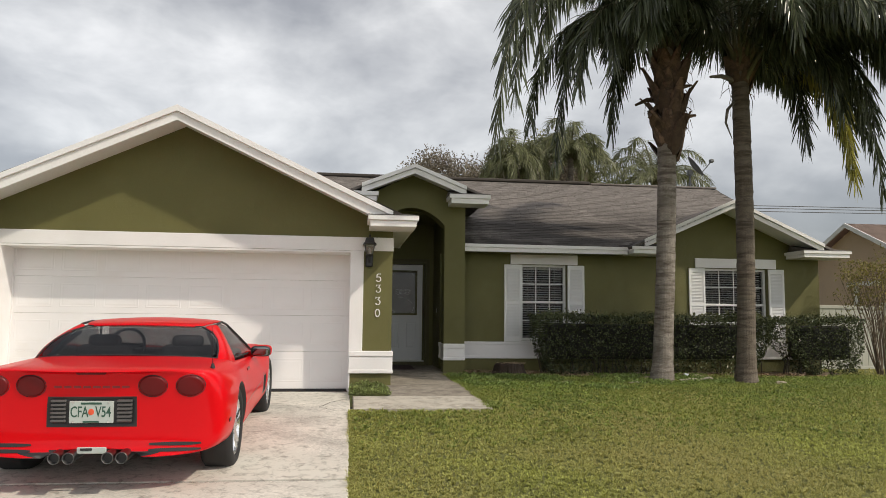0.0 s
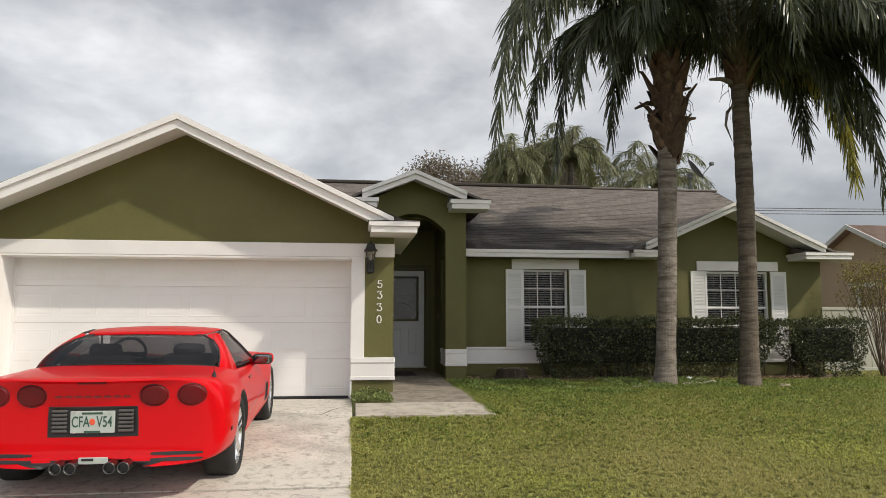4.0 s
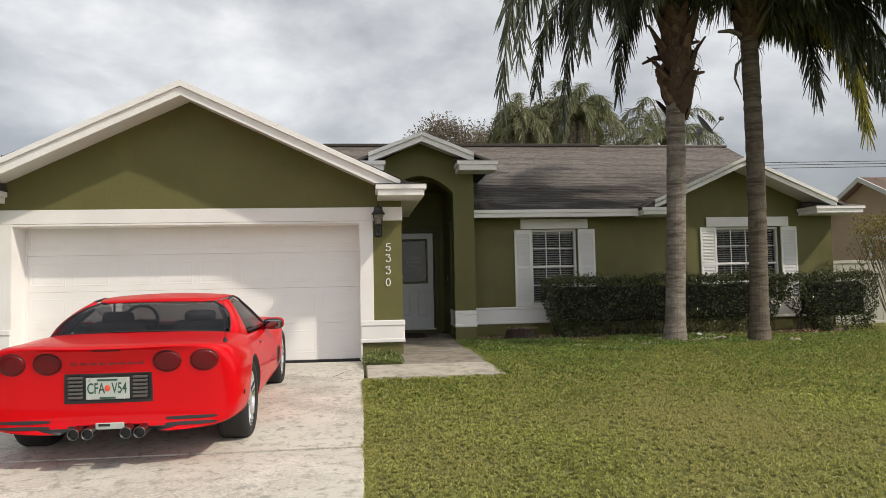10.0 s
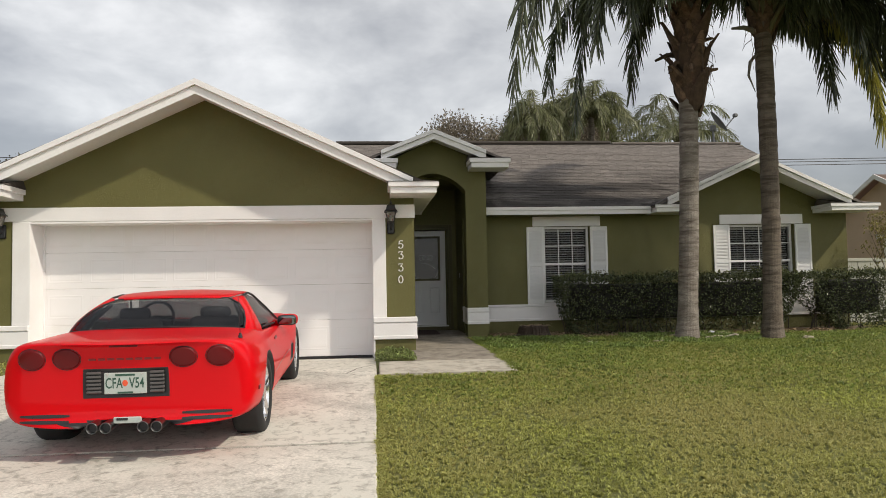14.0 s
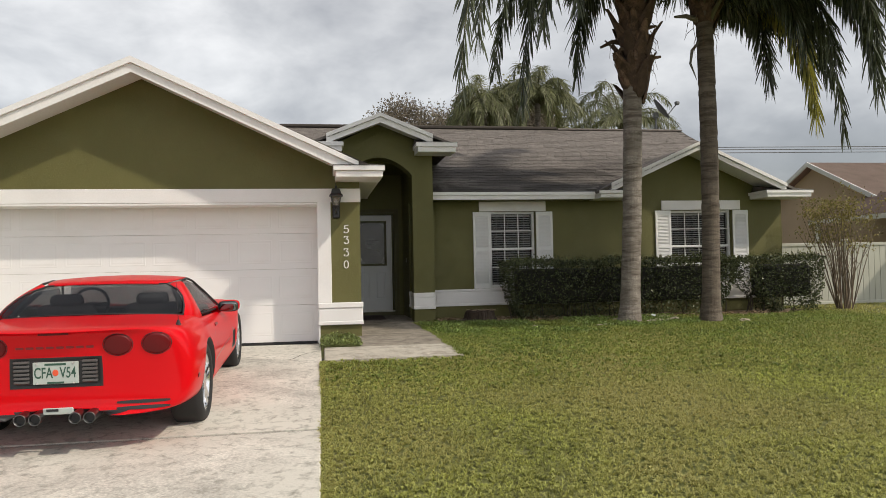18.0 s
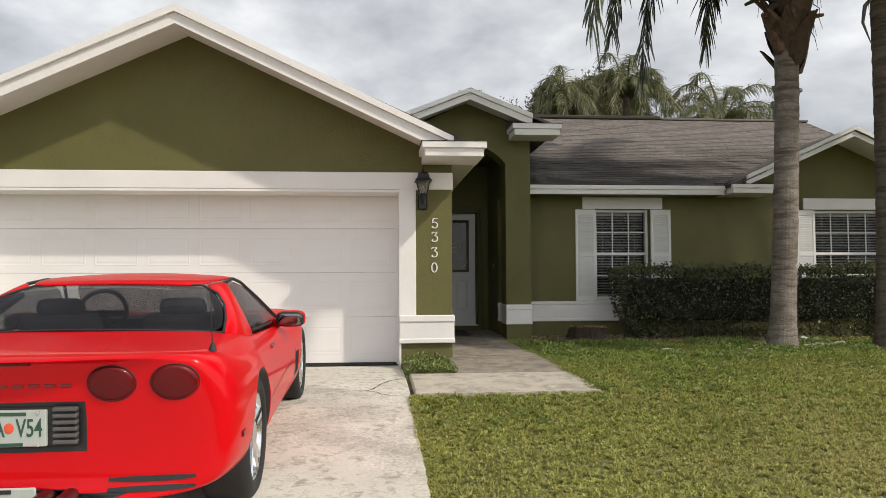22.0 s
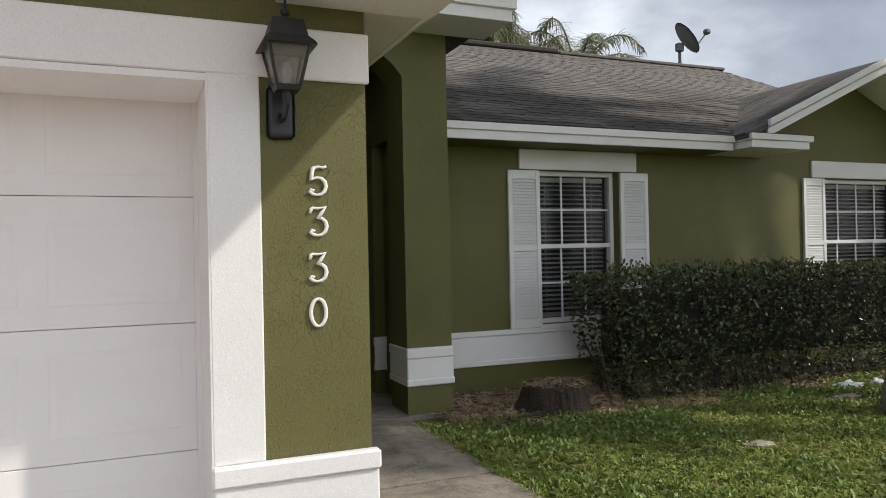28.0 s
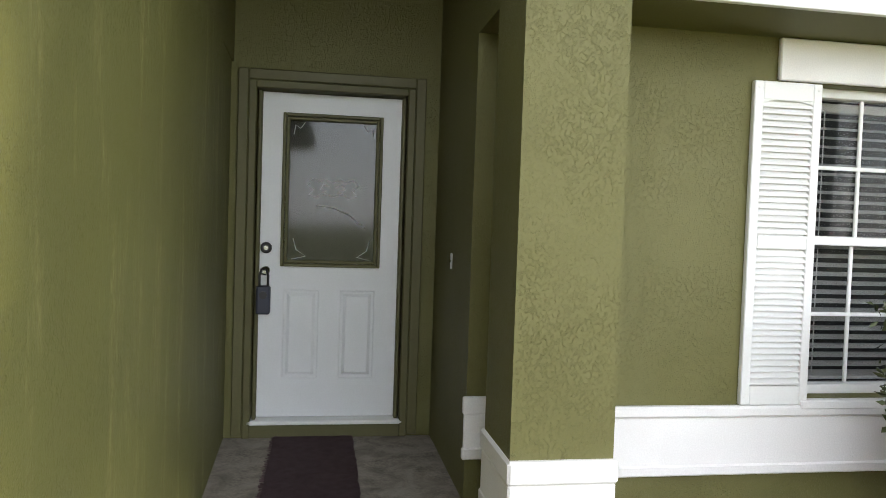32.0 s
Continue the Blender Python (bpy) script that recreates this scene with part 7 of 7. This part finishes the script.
TAN = stucco("tan_stucco", (0.58, 0.43, 0.31), (0.52, 0.38, 0.27), 0.2)
DARKROOF = material("dark_brown_far_shingle", (0.075, 0.045, 0.035), rough=0.9, vary=0.2, scale=3, fine_scale=40, bump=0.3)
TANROOF = material("tan_shingle_far", (0.29, 0.215, 0.18), rough=0.9, vary=0.15, scale=3, fine_scale=40, bump=0.3)
nb = thing("neighbour_house", (0, 0, 0), "tan stucco house with a brown gabled roof beyond the fence", "house")
NX, NY, NZ, NP = 15.7, 21.83, 4.9, 0.47
wall_ = prism([(NY - 5.0, 0.6), (NY + 5.0, 0.6), (NY + 5.0, NZ - 0.12 - 5.0 * NP), (NY, NZ - 0.12), (NY - 5.0, NZ - 0.12 - 5.0 * NP)], NX + 0.28, NX + 0.5)
for v in wall_.verts:
    v.co = (v.co.y, v.co.x, v.co.z)
bmesh.ops.recalc_face_normals(wall_, faces=wall_.faces[:])
part("wall", wall_, TAN, nb)
part("wall", box(NX + 0.5, 32, NY - 5.0, NY - 4.78, 0.6, NZ - 0.15 - 4.9 * NP), TAN, nb)
for s in (-1, 1):
    bm = bmesh.new()
    bm.faces.new([bm.verts.new(p) for p in ((NX, NY, NZ), (33, NY, NZ), (33, NY + s * 5.5, NZ - 5.5 * NP), (NX, NY + s * 5.5, NZ - 5.5 * NP))])
    bmesh.ops.solidify(bm, geom=bm.faces[:], thickness=0.06)
    part("roof", bm, TANROOF, nb)
    bm = prism([(NY, NZ + 0.01), (NY + s * 5.5, NZ + 0.01 - 5.5 * NP), (NY + s * 5.5, NZ - 0.14 - 5.5 * NP), (NY, NZ - 0.14)], NX - 0.05, NX - 0.01)
    for v in bm.verts:
        v.co = (v.co.y, v.co.x, v.co.z)
    bmesh.ops.recalc_face_normals(bm, faces=bm.faces[:])
    part("rake_board", bm, WOOD_WHITE, nb)
bm = prism([(14.0, 2.86), (15.97, 3.62), (15.97, 3.55), (14.0, 2.79)], 13.5, 19.5)
part("lean_to_roof", bm, DARKROOF, nb)
part("fascia", box(13.96, 14.0, 13.5, 19.52, 2.72, 2.85), WOOD_WHITE, nb)
for y in (13.7, 16.5, 19.3):
    part("lean_to_post", box(14.05, 14.15, y - 0.05, y + 0.05, 0.5, 2.80), WOOD_WHITE, nb)

FENCE = material("pale_vinyl_fence", (0.42, 0.42, 0.36), rough=0.6, vary=0.08, scale=2, bump=0.05)
fence = thing("board_fence", (9.7, 15.3, 0.68), "pale vinyl board fence between the houses", "fence")
bm = box(0, 0.145, 0, 0.03, 0.03, 1.33, 0.004)
me = None
for k in range(58):
    if me is None:
        o = part("board", bm, FENCE, fence)
        me = o.data
    else:
        linked("board", me, fence, (k * 0.15, 0, 0))
part("top_rail", box(0, 8.7, -0.02, 0.05, 1.33, 1.40, 0.006), FENCE, fence)
part("bottom_rail", box(0, 8.7, -0.02, 0.05, 0.0, 0.07, 0.006), FENCE, fence)
for k in range(5):
    part("post", box(k * 2.1 - 0.05, k * 2.1 + 0.05, -0.06, 0.04, -0.05, 1.44, 0.008), FENCE, fence)
    part("post_cap", box(k * 2.1 - 0.065, k * 2.1 + 0.065, -0.075, 0.055, 1.44, 1.475, 0.01), VINYL, fence)

WIRE = material("black_wire", (0.03, 0.03, 0.03), rough=0.6, bump=0)
wires = thing("overhead_wires", (0, 41, 9), "thin overhead utility wires crossing behind the houses", "wire")
for z in (0.18, 0.02, -0.18):
    part("wire", tube([(x, 0.3 * z, z - 0.6 + (x / 80) ** 2 * 1.2) for x in range(-100, 101, 20)], 0.022, 5), WIRE, wires)
wires = thing("overhead_wires", (-30, 31, 6), "thin overhead utility wires beside the house", "wire")
for z in (1.0, 0.6, -1.2):
    part("wire", tube([(x, 0, z + (x / 40) ** 2) for x in range(-40, 41, 10)], 0.016, 5), WIRE, wires)

GALV = material("galvanised_steel", (0.40, 0.41, 0.41), rough=0.5, metal=0.6, vary=0.1, bump=0)
cl = thing("chain_link_fence", (-24, 35, 0.68), "low chain-link fence at the far edge of the side lawn", "fence")
for k in range(9):
    part("post", tube([(k * 2.6 - 10, 0, 0), (k * 2.6 - 10, 0, 1.05)], 0.03, 6), GALV, cl)
part("rail", tube([(-10.5, 0, 1.03), (11, 0, 1.03)], 0.022, 6), GALV, cl)
V, F = [], []
for k in range(150):
    for s in (-1, 1):
        x = -10 + k * 0.14
        m = len(V)
        V += [(x, 0, 0.02), (x + 0.012, 0, 0.02), (x + s * 0.98 + 0.012, 0, 1.0), (x + s * 0.98, 0, 1.0)]
        F.append((m, m + 1, m + 2, m + 3))
shape("mesh", V, F, GALV, cl)["kind"] = "stuff"
plain("pavement_far", box(-60, -8, 31.0, 32.2, 0.5, 0.70), CONCRETE, "pale far pavement beyond the side lawn", "pavement")
WH = material("far_white_wall", (0.62, 0.62, 0.60), rough=0.7, vary=0.05, bump=0)
fh = thing("far_house", (0, 0, 0), "white house with a grey roof beyond the side lawn", "house")
part("wall", box(-42, -31.0, 60, 68, 0.0, 2.4), WH, fh)
part("roof", prism([(-43, 2.35), (-30.4, 2.35), (-36.5, 4.6)], 59.4, 68.5), TANROOF, fh)
part("fascia", box(-43, -30.4, 59.3, 59.4, 2.2, 2.4), WOOD_WHITE, fh)
part("window", box(-33.0, -31.8, 59.95, 60.0, 0.9, 2.0), DARKTRIM, fh)
shrub = thing("bare_shrub", (-11.9, 22, 0.66), "small bare grey shrub on the side lawn", "shrub")
bm = bmesh.new()
for k in range(16):
    a = k * 2.4
    e_ = Vector((0.5 * math.cos(a) * rng.random(), 0.4 * math.sin(a), rng.uniform(0.7, 1.25)))
    m_ = Vector((0.12 * math.cos(a), 0.1 * math.sin(a), 0.4))
    tube([(0, 0, 0), m_, e_], [0.03, 0.02, 0.008], 5, bm)
    for j in range(3):
        b_ = m_.lerp(e_, rng.uniform(0.4, 1))
        tube([b_, b_ + Vector((rng.uniform(-0.25, 0.25), rng.uniform(-0.2, 0.2), rng.uniform(0.1, 0.3)))], [0.008, 0.004], 4, bm)
part("branch_growth", bm, material("pale_grey_bark", (0.34, 0.31, 0.28), rough=0.9, vary=0.2, bump=0.2), shrub)

# ---- grass ----
GRASS = material("mown_grass", (0.375, 0.395, 0.105), rough=0.55, vary=0.26, scale=1.1, fine_scale=45, bump=0, tint=(0.45, 0.42, 0.15), island=0.42, through_light=0.35)
CLOVER = material("green_weedy_turf", (0.20, 0.26, 0.055), rough=0.5, vary=0.3, scale=1.2, fine_scale=12, bump=0, tint=(0.26, 0.29, 0.065), island=0.45, through_light=0.35)


def blades(name, count, x0, x1, y0, y1, hi, wide, mat, label, keep=None, seed=0, per=6):
    """Tufts of bent grass blades that fan out from one root, strewn over a rectangle of the lawn."""
    g = np.random.default_rng(seed)
    count //= per
    x, y = g.uniform(x0, x1, count), g.uniform(y0, y1, count)
    if keep is not None:
        ok = keep(x, y, g)
        x, y = x[ok], y[ok]
    n = len(x)
    z = np.interp(y, PROFILE_Y, PROFILE_Z) - 0.035
    tall = hi * g.uniform(0.55, 1.15, n)
    co = np.empty((n, per * 3 + 1, 3))
    co[:, 0] = np.stack([x, y, z], 1)
    turn = g.uniform(0, 2 * np.pi, n)
    tris = []
    for k in range(per):
        a = turn + k * 2 * np.pi / per + g.uniform(-0.5, 0.5, n)
        lean, h, w = g.uniform(0.3, 1.15, n), tall * g.uniform(0.7, 1.15, n), wide * g.uniform(0.7, 1.3, n)
        b = a + np.pi / 2 + g.uniform(-0.7, 0.7, n)
        mx, my, mz = x + np.cos(a) * lean * h * 0.45, y + np.sin(a) * lean * h * 0.45, z + h * 0.7
        co[:, 1 + k * 3] = np.stack([mx - np.cos(b) * w, my - np.sin(b) * w, mz], 1)
        co[:, 2 + k * 3] = np.stack([mx + np.cos(b) * w, my + np.sin(b) * w, mz], 1)
        co[:, 3 + k * 3] = np.stack([x + np.cos(a) * lean * h * 1.1, y + np.sin(a) * lean * h * 1.1, z + h * (1.05 - 0.4 * lean)], 1)
        tris += [0, 1 + k * 3, 2 + k * 3, 1 + k * 3, 3 + k * 3, 2 + k * 3]
    m = per * 3 + 1
    me = bpy.data.meshes.new(name)
    me.vertices.add(n * m)
    me.vertices.foreach_set("co", co.ravel())
    idx = np.arange(n)[:, None] * m + np.array(tris)[None]
    me.loops.add(n * per * 6)
    me.loops.foreach_set("vertex_index", idx.ravel())
    me.polygons.add(n * per * 2)
    me.polygons.foreach_set("loop_start", np.arange(n * per * 2) * 3)
    me.update(calc_edges=True)
    me.materials.append(mat)
    return tagged(new(name, me), label, "grass", kind="stuff")


def on_lawn(x, y, g):
    walk_ = ((x < 1.64) & (y > 8.84) & (y < 9.95)) | ((x > 0.45) & (x < 1.61) & (y > 9.9) & (y < 14)) | ((x < 0.46) & (y > 9.9))
    return ~walk_ & (y < 13.15 + 0.25 * np.sin(x * 2.1) + g.uniform(-0.3, 0.3, len(x)))


blades("lawn_grass", 840000, -0.03, 9.8, 3.6, 13.6, 0.040, 0.0040, GRASS, "mown lawn grass with dry yellow patches", on_lawn, 1)
blades("lawn_turf", 210000, 0.0, 9.8, 6.8, 13.6, 0.060, 0.0075, CLOVER, "green broad-leaved turf near the house", lambda x, y, g: on_lawn(x, y, g) & (g.uniform(0, 1, len(x)) < np.clip((y - 7.0) / 4, 0, 1)), 2, 5)
blades("lawn_edge", 16000, -0.06, 0.03, 3.4, 8.85, 0.04, 0.004, GRASS, "ragged grass edge along the driveway", None, 3)
blades("walk_edge", 9000, 1.575, 1.70, 8.9, 13.4, 0.07, 0.005, CLOVER, "ragged grass edge along the walk", None, 4)
blades("side_grass", 100000, -15, -4.74, 7.0, 24, 0.075, 0.009, GRASS, "mown side lawn grass", None, 5)
blades("lawn_near", 160000, -0.03, 9.8, -5.0, 3.7, 0.044, 0.006, GRASS, "mown lawn grass beside the driveway", lambda x, y, g: g.uniform(0, 1, len(x)) < np.clip((y + 6) / 9, 0, 1), 6)
blades("lawn_beyond", 100000, 9.7, 16.0, -2.0, 16.0, 0.05, 0.008, GRASS, "mown lawn grass towards the neighbour", lambda x, y, g: g.uniform(0, 1, len(x)) < np.clip((17 - x) / 7, 0, 1), 7)
blades("side_near", 80000, -15, -4.74, -5.0, 7.1, 0.06, 0.009, GRASS, "mown side lawn grass by the driveway", lambda x, y, g: g.uniform(0, 1, len(x)) < np.clip((x + 16) / 8, 0, 1), 8)

# ---- shingles ----
roof_front = bpy.data.objects["roof_main_front"]
EX, TAB = 0.112, 0.205
slope = Vector((0, RIDGE_Y - EAVE_Y, RIDGE_Z - EAVE_Z))
SL = slope.length
su = slope.normalized()
sn = Vector((1, 0, 0)).cross(su)


def left_edge(y):
    if y < 16.2:
        return 1.95
    return 1.2 - (y - 14.6) * 0.6 if y < 16.6 else -4.0 - (y - 16.6) * 1.05


top = [(0.004, -0.012, 0.010), (TAB - 0.004, -0.012, 0.010), (TAB - 0.003, EX + 0.03, 0.004), (0.003, EX + 0.03, 0.004)]
low = [(0.004, -0.012, 0.002), (TAB - 0.004, -0.012, 0.002), (TAB - 0.003, EX + 0.03, -0.004), (0.003, EX + 0.03, -0.004)]
TAB_FACES = [(0, 1, 2, 3), (7, 6, 5, 4), (4, 5, 1, 0), (5, 6, 2, 1), (6, 7, 3, 2), (7, 4, 0, 3)]
basis = Matrix((Vector((1, 0, 0)), su, sn)).transposed().to_4x4()
singles = []
V, F = [], []
tab_me = bpy.data.meshes.new("shingle")
tab_me.from_pydata([tuple(p) for p in top + low], [], TAB_FACES)
tab_me.materials.append(SHINGLE_ONE)
rs = random.Random(9)
rows_n = int(SL / EX)
for r in range(rows_n):
    v = r * EX + 0.012
    o = Vector((0, EAVE_Y, EAVE_Z)) + su * v
    xl, xr = left_edge(o.y), (9.3 if o.y > 14.53 else 5.08 + (o.y - EAVE_Y) * 1.1)
    x = xl - rs.random() * TAB
    while x < xr:
        at = Vector((x, o.y, o.z)) + sn * rs.uniform(0.0, 0.004) + su * rs.uniform(-0.006, 0.006)
        if r < 17 and 2.0 < x < 6.9 and len(singles) < 290:
            s_ = new("shingle", tab_me)
            s_.parent = roof_front
            s_.matrix_local = Matrix.Translation(at) @ basis @ Matrix.Rotation(rs.uniform(-0.006, 0.006), 4, "Z")
            singles.append(s_)
        else:
            m = len(V)
            mm = Matrix.Translation(at) @ basis
            V += [mm @ Vector(p) for p in top + low]
            F += [tuple(i + m for i in f) for f in TAB_FACES]
        x += TAB
shape("shingle_field", V, F, SHINGLE, roof_front)["kind"] = "stuff"


def clad(parent_name, corner, along, up, length, rise_rows, taper=0.0, flip=1, short=(0.0, 0)):
    """Rows of shingles on a smaller roof plane, as one mesh."""
    par = bpy.data.objects[parent_name]
    a, u = Vector(along).normalized(), Vector(up).normalized()
    n = a.cross(u)
    if n.z < 0:
        n = -n
    m4 = Matrix((a, u, n)).transposed().to_4x4()
    V, F = [], []
    for r in range(rise_rows):
        L = length - taper * r if r >= short[1] else short[0]
        x = -rs.random() * TAB
        while x < L:
            q = Matrix.Translation(Vector(corner) + a * (x + (taper * r if flip < 0 else 0)) + u * (r * EX + 0.012) + n * rs.uniform(-0.010, -0.008)) @ m4
            m = len(V)
            cut = max(0.0, 0.012 - x)
            V += [q @ Vector((max(p[0], cut), p[1], p[2])) for p in top + low]
            F += [tuple(i + m for i in f) for f in TAB_FACES]
            x += TAB
    shape("shingle_field", V, F, SHINGLE, par)["kind"] = "stuff"


clad("roof_wing_left", (WR0, WRY, WEZ), (0, 1, 0), (WA - WR0, 0, WZ - WEZ), 0.7, 20, -0.103)
clad("roof_garage_right", (GE1, GRY, GEZ - 0.03), (0, 1, 0), (APEX_X - GE1, 0, GRZ - GEZ + 0.03), 4.2, 32, 0.0, short=(2.95, 6))
clad("roof_porch_right", (PR1, PRY, PEZ), (0, 1, 0), (PA - PR1, 0, PZ - PEZ), 2.6, 12, 0.0)
part("ridge_vent", box(-1.0, 6.03, RIDGE_Y - 0.12, RIDGE_Y + 0.12, RIDGE_Z - 0.02, RIDGE_Z + 0.06, 0.02), UNDERLAY, roof_front, "dark ridge vent")
part("ridge_cap", box(6.05, 9.51, RIDGE_Y - 0.13, RIDGE_Y + 0.13, RIDGE_Z - 0.03, RIDGE_Z + 0.02, 0.012), SHINGLE, roof_front)
